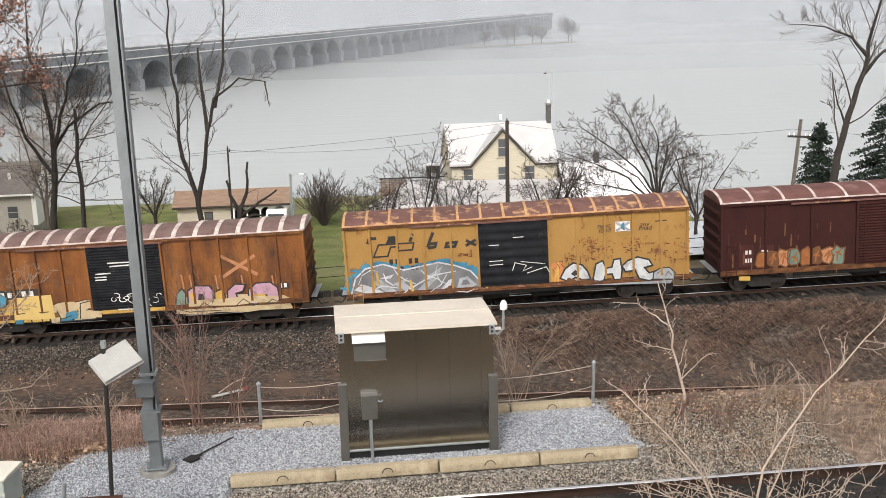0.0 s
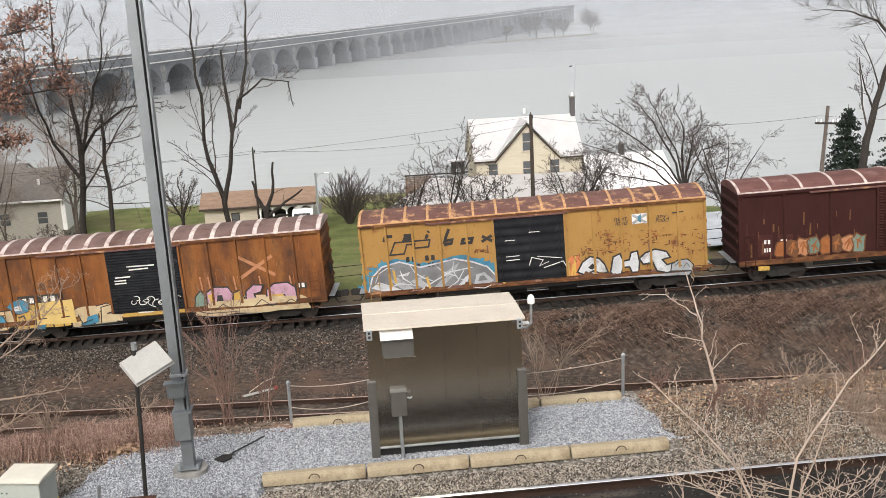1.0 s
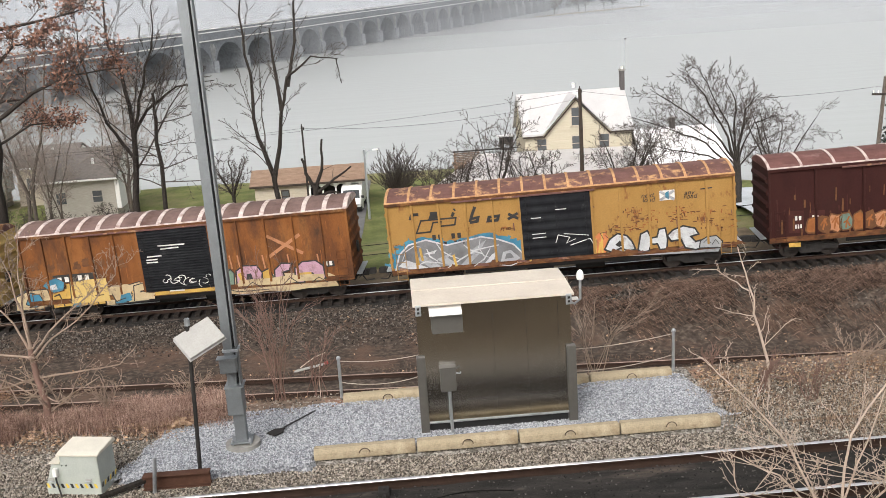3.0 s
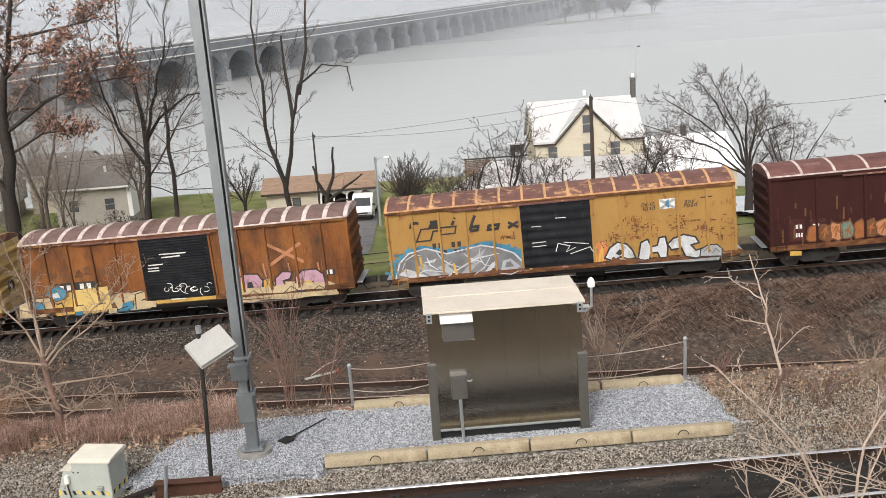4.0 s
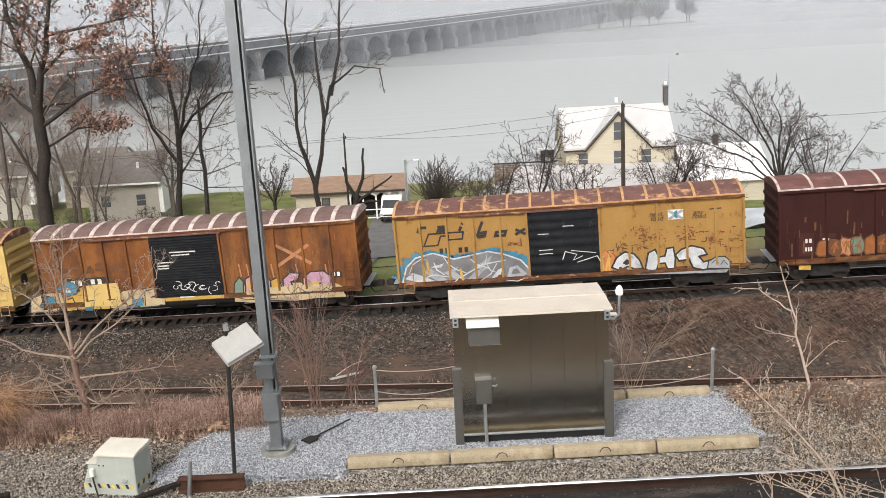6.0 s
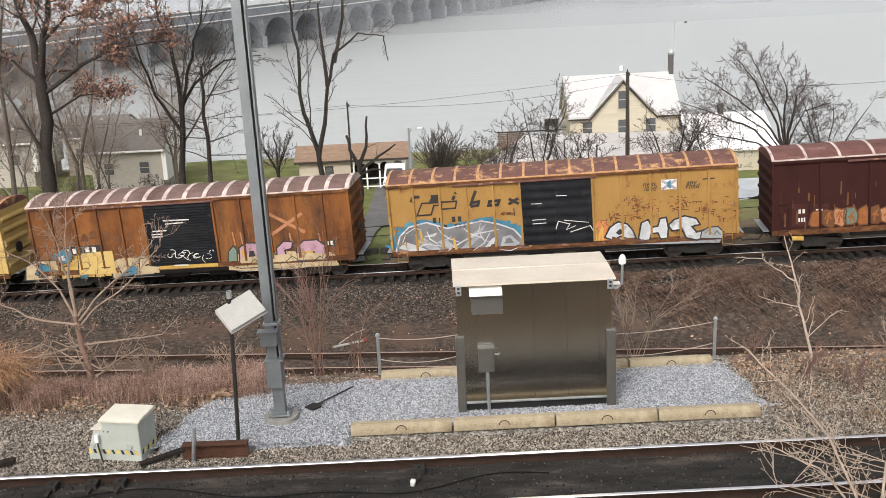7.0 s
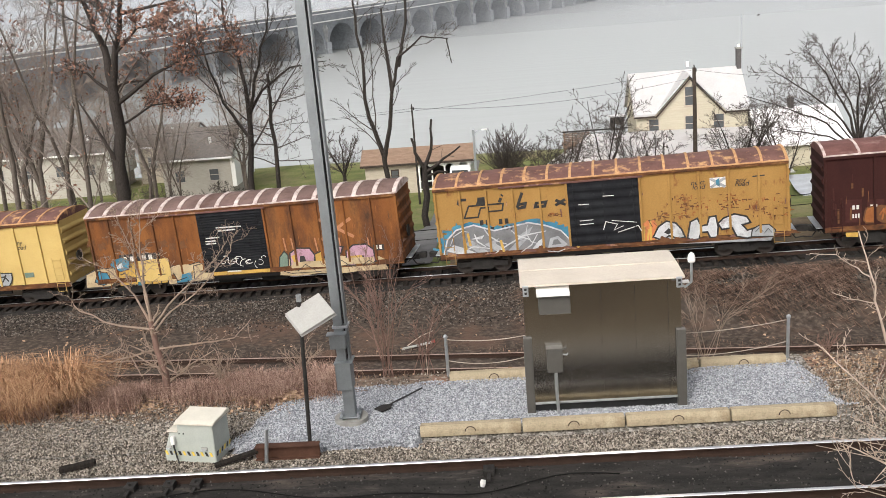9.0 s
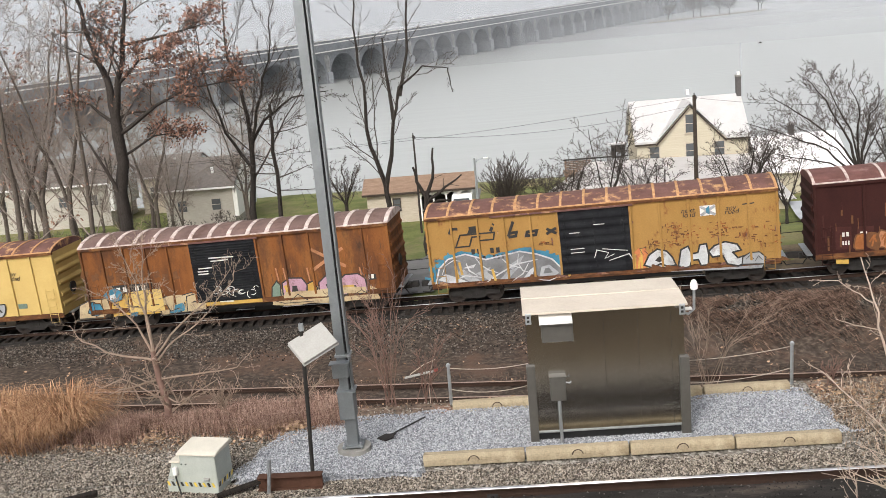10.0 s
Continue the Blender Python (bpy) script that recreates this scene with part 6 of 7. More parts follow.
bm = bmesh.new()
rows = []
for y in axis([(50.5, 92, 2)]):
    rows.append([bm.verts.new((x + 0.16 * (y - 60), y, land(x + 0.16 * (y - 60), y) + 0.3)) for x in (20.2, 24, 28, 32, 36, 40)])
for a, b in zip(rows, rows[1:]):
    for k in range(5):
        bm.faces.new((a[k], a[k + 1], b[k + 1], b[k]))
M["yard"] = plain("pale_concrete_yard", (0.46, 0.48, 0.5), 0.9, scale=0.4, fine=6)
tagged(part("concrete_yard_pavement", bm, M["yard"]), "pale concrete yard behind the freight cars", "yard", "", "structure")


def van():
    z = land(-4.4, 95) + 0.1
    v = thing("van", pose(-4.4, 95, z, 0, 0, -6), "white delivery van parked on the drive, nose towards the tracks", "van")
    bm = bmesh.new()
    prism(bm, [(-0.2, 0.45), (-0.3, 0.7), (-0.25, 0.95), (0.55, 1.2), (1.2, 1.95), (1.7, 2.3), (5.0, 2.35), (5.1, 0.45)], -0.98, 0.98, "x")
    bmesh.ops.bevel(bm, geom=list(bm.edges), offset=0.09, segments=3, affect="EDGES")
    part("body", bm, M["white"], v, smooth=False)
    bm = bmesh.new()
    vs = [bm.verts.new(p) for p in ((-0.84, 0.56, 1.235), (0.84, 0.56, 1.235), (0.76, 1.17, 1.945), (-0.76, 1.17, 1.945))]
    bm.faces.new(vs)
    bmesh.ops.solidify(bm, geom=list(bm.faces), thickness=-0.025)
    part("windscreen", bm, M["glass"], v)
    part("grille", boxes((-0.62, 0.62, -0.34, -0.27, 0.68, 0.82), bevel=0.01), M["black"], v)
    part("bumper", boxes((-0.98, 0.98, -0.38, -0.2, 0.4, 0.58), bevel=0.04), M["darksteel_and_shade"], v)
    for s in (-1, 1):
        part("headlight", boxes((s * 0.78 - 0.14, s * 0.78 + 0.14, -0.33, -0.24, 0.72, 0.9), bevel=0.02), M["galv"], v)
        part("mirror", boxes((s * 1.12 - 0.12, s * 1.12 + 0.12, 0.55, 0.65, 1.25, 1.5), bevel=0.02), M["black"], v)
        for y in (0.6, 4.0):
            w = part("wheel", tube(bmesh.new(), [(s * 0.78, y, 0.34), (s * 0.98, y, 0.34)], 0.34, 18), M["black"], v)
            part("hub_cap", tube(bmesh.new(), [(s * 0.98, y, 0.34), (s * 1.0, y, 0.34)], 0.19, 12), M["galv"], w)


van()


# ---- poles and wires ----
def wood_pole(x, y, top, label, r=0.14, arm=0.0, lean=0.0, mat=None):
    z = land(x, y)
    p = thing("utility_pole", pose(x, y, z, 0, lean, 0), label, "utility pole", "utility poles")
    h = top - z
    part("pole", tube(bmesh.new(), [(0, 0, -0.4), (0, 0, h)], [r * 1.2, r * 0.85], 10), mat or M["bark"], p)
    if arm:
        a = part("crossarm", boxes((-arm, arm, -0.16, -0.03, h - 1.4, h - 1.24), bevel=0.01), M["bark"], p)
        for u in (-arm + 0.1, -arm / 2, arm / 2, arm - 0.1):
            part("insulator", tube(bmesh.new(), [(u, -0.1, h - 1.24), (u, -0.1, h - 1.02)], [0.05, 0.035], 8), M["white"], a)
    else:
        part("insulator", tube(bmesh.new(), [(0.15, 0, h - 0.35), (0.15, 0, h - 0.1)], [0.06, 0.05], 8), M["darksteel_and_shade"], p)
        part("insulator", tube(bmesh.new(), [(0, 0, h), (0, 0, h + 0.2)], [0.05, 0.035], 8), M["darksteel_and_shade"], p)
    return p


wood_pole(15.9, 85, -1.2, "dark wooden utility pole in front of the farmhouse", 0.17, mat=M["trim_brown"])
wood_pole(36.4, 75, -0.85, "grey wooden utility pole with crossarm, leaning", 0.15, 0.95, 4.0, M["wood_bark"])
wood_pole(-8.0, 92, -3.5, "thin dark pole behind the shed", 0.09)
lp = thing("yard_lamp", pose(-2.62, 92, land(-2.62, 92)), "grey yard lamp post with curved arm by the shed", "lamp post")
hh = -6.0 - land(-2.62, 92)
part("pole", tube(bmesh.new(), [(0, 0, 0), (0, 0, hh)], [0.13, 0.1], 10), M["galv"], lp)
a = part("arm", tube(bmesh.new(), [(0, 0, hh - 0.5), (0.35, 0, hh - 0.15), (0.9, 0, hh - 0.05)], 0.035, 6), M["galv"], lp)
part("lamp_head", boxes((0.75, 1.25, -0.12, 0.12, hh - 0.14, hh - 0.02), bevel=0.04), M["white"], a)
for a, b, s in (((-70, 88, -1.5), (15.9, 85, -1.4), 2.2), ((15.9, 85, -1.4), (36.4, 75, -1.6), 0.8), ((36.4, 75, -1.6), (80, 66, -1.0), 1.4), ((-70, 88, -3.2), (-8, 92, -3.7), 1.0), ((-8, 92, -3.7), (15.9, 85, -2.0), 0.8), ((15.9, 85, -1.4), (18.5, 100.9, -5.0), 0.3)):
    sagging("power_line", a, b, s, 0.011, M["darksteel_and_shade"], "thin dark power line strung along the river bank", "wire", k=24)
sagging("fence_wire", (-40, 52.5, -6.8), (40, 48.5, -3.5), 0.05, 0.02, M["darksteel_and_shade"], "dark fence cable behind the train", "wire")
sagging("fence_wire", (-40, 52.5, -6.3), (40, 48.5, -3.0), 0.05, 0.02, M["darksteel_and_shade"], "dark fence cable behind the train", "wire")

# ---- drifting log on the river ----
log = thing("floating_log", pose(82, 363, -14), "small dark log drifting on the river", "log")
bm = tube(bmesh.new(), [(-0.5, 0, 0.0), (0, 0.05, 0.12), (0.5, 0, 0.1)], [0.22, 0.3, 0.2], 8)
part("trunk", bm, M["bark"], log)
part("stub", tube(bmesh.new(), [(0.15, 0, 0.2), (0.25, 0, 0.55)], [0.12, 0.08], 6), M["bark"], log)


# ---- trees on the bank ----
tree("bare_tree", "tall forked bare tree with a broken hanging twig", -8.2, 70, [
    ([(0, 0, -0.3), (0.0, 0, 3.0), (-0.1, 0, 5.6), (-0.9, 0.2, 8.2), (-1.0, 0.2, 12.5), (-1.3, 0.4, 16.5), (-1.1, 0.3, 20.5)], 0.24, 0.03, (14, 8, 6)),
    ([(-0.1, 0, 5.2), (0.5, 0, 7.5), (0.9, -0.2, 10), (1.5, -0.3, 12.2), (3.2, -0.4, 13.5), (5.0, -0.4, 13.2)], 0.18, 0.025, (10, 7, 5)),
    ([(0.9, -0.2, 10), (0.7, 0.2, 12.5), (0.6, 0.4, 15.5)], 0.15, 0.06, (7, 6, 4)),
    ([(1.5, -0.3, 11.6), (2.2, 0.2, 14.5), (2.5, 0.3, 18), (2.6, 0.2, 21)], 0.13, 0.03, (9, 6, 4)),
    ([(4.9, -0.4, 13.2), (5.0, -0.4, 12.4), (5.1, -0.4, 11.6)], 0.05, 0.02, (5, 3)),
], 11, r=0.3, levels=3, shrink=0.3, spread=38, wander=0.12, lift=0.06, minr=0.013)
tree("pollard_stump", "short dead tree cut back to bare stubs", -6.5, 80, [
    ([(0, 0, -0.3), (0.1, 0, 3.6), (0.2, 0, 4.8)], 0.3, 0.22, (0,)),
    ([(0.2, 0, 4.6), (-0.5, 0, 6.0), (-0.7, 0, 7.2)], 0.17, 0.09, (1,)),
    ([(0.2, 0, 4.6), (0.8, 0, 6.2), (1.0, 0, 8.6)], 0.17, 0.08, (2,)),
    ([(0.3, 0, 4.4), (1.7, 0, 5.4), (3.1, 0, 6.3)], 0.15, 0.06, (2,)),
    ([(0.2, 0, 4.0), (1.2, 0, 4.4), (2.0, 0, 4.3)], 0.12, 0.06, (1,)),
], 5, levels=1, shrink=0.3)
tree("bare_tree", "bare spreading tree behind the cars", -15.4, 60, [
    ([(0, 0, -0.3), (0.1, 0, 4.5), (0.5, 0, 8.2), (0.3, 0.3, 10.8), (-0.4, 0.6, 14.5), (-0.2, 0.6, 17.5)], 0.23, 0.02, (14, 9, 6)),
    ([(0.5, 0, 7.8), (1.1, -0.2, 10.2), (2.2, -0.4, 13.0), (3.0, -0.3, 16.5)], 0.12, 0.02, (13, 9, 6)),
    ([(0.5, 0, 8.2), (1.4, 0.3, 9.6), (3.2, 0.4, 10.8), (5.4, 0.4, 11.0)], 0.11, 0.02, (12, 8, 5)),
    ([(0.3, 0, 7.0), (-1.0, 0.3, 9.0), (-1.8, 0.4, 12), (-2.0, 0.4, 15.5)], 0.11, 0.02, (12, 8, 5)),
], 19, levels=3, shrink=0.36, spread=40, lift=0.08, minr=0.012)
tree("bare_tree", "slim bare tree with level twiggy branches", -13.6, 60, [([(0, 0, -0.3), (0.0, 0, 5), (0.1, 0, 9.0), (0.1, 0, 10.5)], 0.16, 0.07, (24, 8, 5))], 23, levels=3, shrink=0.38, spread=72, wander=0.13, lift=0.02, minr=0.012)
oak_crown = [
    ([(0, 0, -0.3), (-0.05, 0, 5), (-0.1, 0, 9.4), (-0.15, 0, 10.6)], 0.38, 0.27, (5, 5, 4)),
    ([(-0.15, 0, 10.4), (-0.5, 0.2, 12.5), (-1.6, 0.4, 15.2), (-2.4, 0.5, 18.5)], 0.24, 0.05, (13, 9, 6)),
    ([(-0.12, 0, 10.4), (0.25, -0.2, 12.5), (0.7, 0, 15.2), (1.3, 0.3, 19)], 0.22, 0.05, (12, 9, 6)),
    ([(-0.05, 0, 9.4), (2.3, -0.3, 10.9), (4.3, -0.5, 11.7), (6.9, -0.5, 11.9)], 0.13, 0.02, (15, 9, 6)),
    ([(0.25, -0.2, 12.2), (1.6, -0.5, 13.4), (3.6, -0.8, 13.6)], 0.1, 0.02, (13, 8, 5)),
    ([(0.6, 0, 14.2), (3.3, 0.4, 14.6), (5.6, 0.5, 15.1)], 0.1, 0.02, (13, 8, 5)),
    ([(-0.1, 0, 10.0), (-1.6, 0.3, 11.2), (-3.0, 0.4, 11.6)], 0.11, 0.02, (10, 8, 5)),
    ([(0.0, 0, 8.2), (1.8, 0.5, 9.2), (4.0, 0.8, 9.3)], 0.08, 0.02, (11, 8, 5)),
]
oak_crown = [([(x + 0.08 * z, y, z) for x, y, z in line], *rest) for line, *rest in oak_crown]
tree("oak_tree", "big oak keeping some brown dead leaves", -21.6, 55, oak_crown, 31, levels=3, shrink=0.38, spread=50, minr=0.018, leaves=6500, leafsize=0.1, leafspan=lambda p: p.z > 7.5 and (p.x > 0.8 or random.random() < 0.22), leafspread=0.28)
for i, (x, y, h, r, st) in enumerate(((-24.6, 58, 20, 0.2, 1), (-26.4, 60, 19, 0.18, 2), (-28.0, 56, 21, 0.22, 1), (-31, 66, 19, 0.2, 2), (-36, 74, 20, 0.24, 2), (-29, 82, 17, 0.2, 2), (-40, 84, 18, 0.2, 3), (-24, 92, 14, 0.16, 3), (-34, 64, 21, 0.22, 2), (-46, 90, 18, 0.22, 2))):
    bare("woodland_tree", "bare grey-brown woodland tree on the river bank", x, y, h, 100 + i, r, 0.22, st, kids=(17, 10, 6), minr=0.013, shrink=0.36, group="woodland trees", fork=0.35, bark=M["wood_bark"], twig=M["wood_twig"], **({"leaves": 900, "leafsize": 0.12} if i in (2, 3) else {}))
for i in range(16):
    random.seed(500 + i)
    bare("woodland_tree", "slender bare tree in the woods on the river bank", random.uniform(-48, -23), random.uniform(66, 112), random.uniform(9, 17), 520 + i, random.uniform(0.08, 0.14), 0.25, random.choice((1, 2)), kids=(15, 9, 5), minr=0.015, shrink=0.36, group="woodland trees", fork=0.3, bark=M["wood_bark"], twig=M["wood_twig"])
random.seed(640)
SPREAD = [([(0, 0, -0.3), (0.1, 0, 1.6), (0.0, 0, 3.2)], 0.3, 0.22, (0,))]
for dx, dz, r in [(q[0] * 0.86, q[1] * 0.84, q[2]) for q in ((-6.2, 7.6, 0.11), (-4.6, 9.6, 0.12), (-2.2, 10.9, 0.13), (-0.6, 11.0, 0.1), (1.6, 10.0, 0.13), (3.6, 9.0, 0.11), (5.4, 7.2, 0.1), (6.4, 5.4, 0.08), (-5.8, 5.4, 0.09), (-3.4, 7.6, 0.08), (2.6, 7.0, 0.08))]:
    dx = dx * 0.92 - 1.9
    SPREAD.append(([(0, 0, random.uniform(2.4, 3.2)), (dx * 0.3, random.uniform(-0.6, 0.6), 3.0 + (dz - 3) * 0.42), (dx * 0.65, random.uniform(-1.2, 1.2), 3.0 + (dz - 3) * 0.75), (dx, random.uniform(-1.6, 1.6), dz)], r * 0.72, 0.014, (14, 9, 6)))
tree("bare_tree", "wide spreading bare tree close behind the train", 22.0, 64, SPREAD, 641, levels=3, shrink=0.36, spread=46, wander=0.16, lift=0.05, minr=0.01)
for i, (x, y, h, st, sw) in enumerate(((15.8, 68, 6.6, 5, 0.55), (27.0, 70, 7.0, 5, 0.5))):
    bare("bare_tree", "low spreading bare tree close behind the train", x, y, h, 140 + i, 0.12, sw, st, kids=(12, 8, 5), minr=0.011, shrink=0.42, wander=0.2, spread=55, fork=0.28)
for i, (x, y, h, st, sw) in enumerate(((8.3, 84, 9.6, 4, 0.42), (5.2, 86, 7.0, 3, 0.5), (12.2, 80, 6.4, 4, 0.55), (10.4, 82, 7.0, 4, 0.5), (18.5, 80, 6.0, 4, 0.55), (22.5, 82, 6.6, 4, 0.5))):
    bare("fruit_tree", "small gnarled bare tree in front of the house", x, y, h, 170 + i, 0.12, sw, st, kids=(8, 6, 4), minr=0.018, shrink=0.44, spread=55, fork=0.25, group="gnarled garden trees")
random.seed(77)
bush = []
for i in range(46):
    a, q = i * 2.4, 2.9 * math.sqrt((i + 0.5) / 46)
    top = 4.9 * math.sqrt(max(0.12, 1 - (q / 3.3) ** 2)) * random.uniform(0.88, 1.05)
    bush.append(([(0.1 * math.cos(a), 0.1 * math.sin(a), -0.2), (q * 0.3 * math.cos(a), q * 0.3 * math.sin(a), top * 0.35), (q * math.cos(a), q * math.sin(a), top)], 0.05, 0.012, (10, 6)))
tree("bush", "dense bare rounded bush on the lawn", 0.2, 100, bush, 78, levels=2, shrink=0.4, spread=30, lift=0.1, minr=0.015, category="bush", bark=M["twig"])
bare("small_tree", "small round bare tree on the lawn", -16.0, 100, 5.6, 201, 0.16, 0.42, 5, kids=(9, 6, 4), minr=0.018, shrink=0.42, fork=0.3)
for i, x in enumerate((-24, -21.5, -27, -30, -33.5, -36, 3.4, 5.0)):
    bare("shrub", "tangled bare shrub at the foot of the bank", x, 86 - (i % 3) * 4 if x < 0 else 97, 3.6, 210 + i, 0.06, 0.7, 6, kids=(8, 6, 4), minr=0.016, shrink=0.5, spread=60, fork=0.12, cat="shrub", group="tangled shrubs")
tree("bare_tree", "tall leaning bare tree with peeling bark near the poles", 40.0, 75, [
    ([(0, 0, -0.3), (0.1, 0, 5.2), (0.9, 0, 9.5), (2.0, 0, 13.0), (2.4, 0, 16.0), (3.2, 0, 20)], 0.36, 0.06, (12, 9, 6)),
    ([(2.2, 0, 14.0), (0.6, -0.3, 15.6), (-1.6, -0.4, 16.4), (-4.8, -0.5, 16.6)], 0.13, 0.02, (14, 9, 6)),
    ([(0.8, 0, 8.8), (0.0, 0, 10.5), (-0.6, 0, 13.0)], 0.1, 0.02, (9, 7, 5)),
    ([(2.0, 0, 12.8), (3.6, 0.2, 14.5), (6.0, 0.2, 15.0)], 0.17, 0.03, (11, 8, 5)),
], 43, levels=3, shrink=0.36, spread=44, minr=0.012)


def spruce(x, y, top, w, seed):
    random.seed(seed)
    z = land(x, y)
    h = top - z
    t = thing("spruce_tree", pose(x, y, z), "dark green spruce tree by the utility pole", "tree", "spruce trees")
    part("trunk", tube(bmesh.new(), [(0, 0, -0.2), (0, 0, h)], [0.2, 0.02], 8), M["bark"], t)
    lf = Twigs()
    rings = int(h * 2.2)
    for i in range(rings):
        f = (i + random.uniform(-0.3, 0.3)) / rings
        for q in range(int(7 + 9 * (1 - f))):
            rad = w * (1 - f) ** 0.85 * random.uniform(0.55, 1.12) + 0.12
            a = random.uniform(0, 6.28)
            p0 = Vector((0, 0, 0.4 + f * (h - 0.4)))
            tip = p0 + Vector((rad * math.cos(a), rad * math.sin(a), -0.34 * rad + random.uniform(-0.2, 0.2)))
            k = int(5 + rad * 6)
            for m in range(k):
                p = p0.lerp(tip, 0.15 + 0.85 * m / (k - 1))
                for side in range(4):
                    lf.leaf(p + Vector((random.gauss(0, 0.13), random.gauss(0, 0.13), random.gauss(0, 0.07) - 0.05)), 0.15)
    lf.settle("foliage", M["needle"], t, False)


spruce(41.3, 80, -1.4, 4.0, 1)
spruce(48.6, 82, 0.5, 6.4, 2)
spruce(54.0, 80, 1.4, 6.0, 3)

# ---- shrubs beside the tracks ----
random.seed(88)
SAP = [([(0, 0, -0.1), (0.05, 0, 0.5), (-0.05, 0, 1.0), (-0.08, 0, 1.6)], 0.085, 0.05, (20, 6, 3)),
       ([(-0.08, 0, 1.5), (-0.35, 0.1, 2.1), (-0.75, 0.1, 2.6), (-1.3, 0.1, 2.95)], 0.026, 0.005, (16, 6, 3)),
       ([(-0.08, 0, 1.5), (-0.15, 0.1, 2.3), (-0.25, 0.1, 3.0), (-0.5, 0.1, 3.9)], 0.028, 0.005, (16, 6, 3)),
       ([(-0.06, 0, 1.55), (-0.1, 0, 2.4), (-0.05, 0, 3.2), (0.1, 0, 4.0)], 0.024, 0.005, (16, 6, 3)),
       ([(-0.02, 0, 1.5), (0.55, -0.1, 2.1), (1.2, -0.1, 2.6), (1.65, 0, 3.1)], 0.024, 0.005, (16, 6, 3)),
       ([(0.0, 0, 1.4), (0.4, -0.1, 1.8), (0.9, -0.1, 2.1), (1.7, 0, 2.9), (1.75, 0, 3.2)], 0.022, 0.005, (11, 5, 3)),
       ([(-0.05, 0, 1.4), (-0.75, 0.1, 1.5), (-1.5, 0.1, 1.85), (-1.7, 0.1, 2.2)], 0.026, 0.006, (10, 5, 3)),
       ([(0, 0, 1.0), (-0.9, 0.1, 0.8), (-1.6, 0, 0.6)], 0.022, 0.006, (9, 4, 2)),
       ([(0, 0, 1.0), (0.9, 0.1, 1.05), (1.5, 0.1, 1.1), (1.9, 0, 1.5)], 0.02, 0.006, (8, 4, 2))]
SAP += [([(0, 0, random.uniform(0.2, 1.1)), (q * 0.5, random.uniform(-0.3, 0.3), random.uniform(0.4, 1.2)), (q * 0.9, random.uniform(-0.4, 0.3), random.uniform(0.3, 1.4)), (q, random.uniform(-0.4, 0.3), random.uniform(0.0, 1.2))], 0.016, 0.005, (7, 4, 2)) for q in (-1.4, -1.0, -0.7, -0.4, 0.4, 0.6, 0.9, 1.3)]
tree("sapling", "bare reddish sapling with tangled spreading pale twigs beside the pad", -7.0, 18.75, SAP, 51, levels=3, shrink=0.34, spread=52, wander=0.26, lift=0.02, minr=0.0045, bark=M["redtwig"], twig=M["saptwig"], category="sapling")
tree("sapling", "thin pale leaning sapling beside the pad", 6.72, 17.75, [([(0, 0, -0.1), (-0.03, 0, 0.5), (-0.22, 0, 1.2), (-0.4, 0, 2.0), (-0.62, 0, 2.75)], 0.033, 0.009, (8, 5, 3)), ([(-0.4, 0, 1.9), (-0.75, 0, 2.15), (-1.0, 0, 2.35), (-1.45, 0, 2.4)], 0.012, 0.005, (8, 4)), ([(-0.3, 0, 1.4), (-0.7, 0, 1.5), (-1.05, 0, 1.65)], 0.01, 0.005, (6, 4)), ([(-0.1, 0, 0.8), (0.3, 0, 1.2), (0.5, 0, 1.3)], 0.008, 0.004, (5, 3))], 52, levels=3, shrink=0.24, spread=42, wander=0.2, minr=0.004, bark=M["paletwig"], twig=M["paletwig"], category="sapling")
random.seed(90)
FG = [([(0, 0, -0.1), (-0.15, 0, 0.45), (-0.57, 0, 1.37), (-1.1, 0, 2.03), (-1.7, 0, 2.68)], 0.024, 0.006, (15, 6, 3)),
      ([(0.1, 0, 0.0), (0.3, 0, 1.42), (1.0, 0, 2.5), (1.95, 0, 3.5)], 0.022, 0.007, (15, 5, 3)),
      ([(0, 0, 0.1), (-0.6, 0.2, 0.8), (-1.4, 0.3, 1.2)], 0.02, 0.006, (6, 4, 3)),
      ([(0.1, 0, 0.0), (0.5, 0.2, 0.9), (0.9, 0.3, 1.9)], 0.02, 0.006, (6, 4, 3))]
FG += [([(random.uniform(-0.8, 1.6), random.uniform(-0.2, 0.3), -0.1), (random.uniform(-1.2, 1.8), 0.1, 0.6), (random.uniform(-1.8, 2.4), 0.2, random.uniform(0.8, 1.6))], 0.009, 0.004, (7, 4)) for i in range(18)]
tree("shrub", "pale bare shrub in front of the near track", 5.6, 12.6, FG, 53, levels=3, shrink=0.22, spread=46, wander=0.24, minr=0.0045, bark=M["paletwig"], twig=M["paletwig"], category="shrub")


def stem_shrub(x, y, h, n, spread, seed, label, mats, zoff=0.0):
    random.seed(seed)
    st = []
    for i in range(n):
        a = random.uniform(0, 6.28)
        q = h * spread * random.uniform(0.2, 1.0)
        st.append(([(random.gauss(0, 0.1), random.gauss(0, 0.1), -0.15), (q * 0.35 * math.cos(a), q * 0.3 * math.sin(a), h * 0.45), (q * math.cos(a), q * 0.6 * math.sin(a), h * random.uniform(0.6, 1.0))], 0.009, 0.0035, (6, 4)))
    return tree("shrub", label, x, y, st, seed, levels=2, shrink=0.34, spread=35, minr=0.005, bark=mats[0], twig=mats[1], category="shrub", group="dry shrubs by the tracks", zoff=zoff)


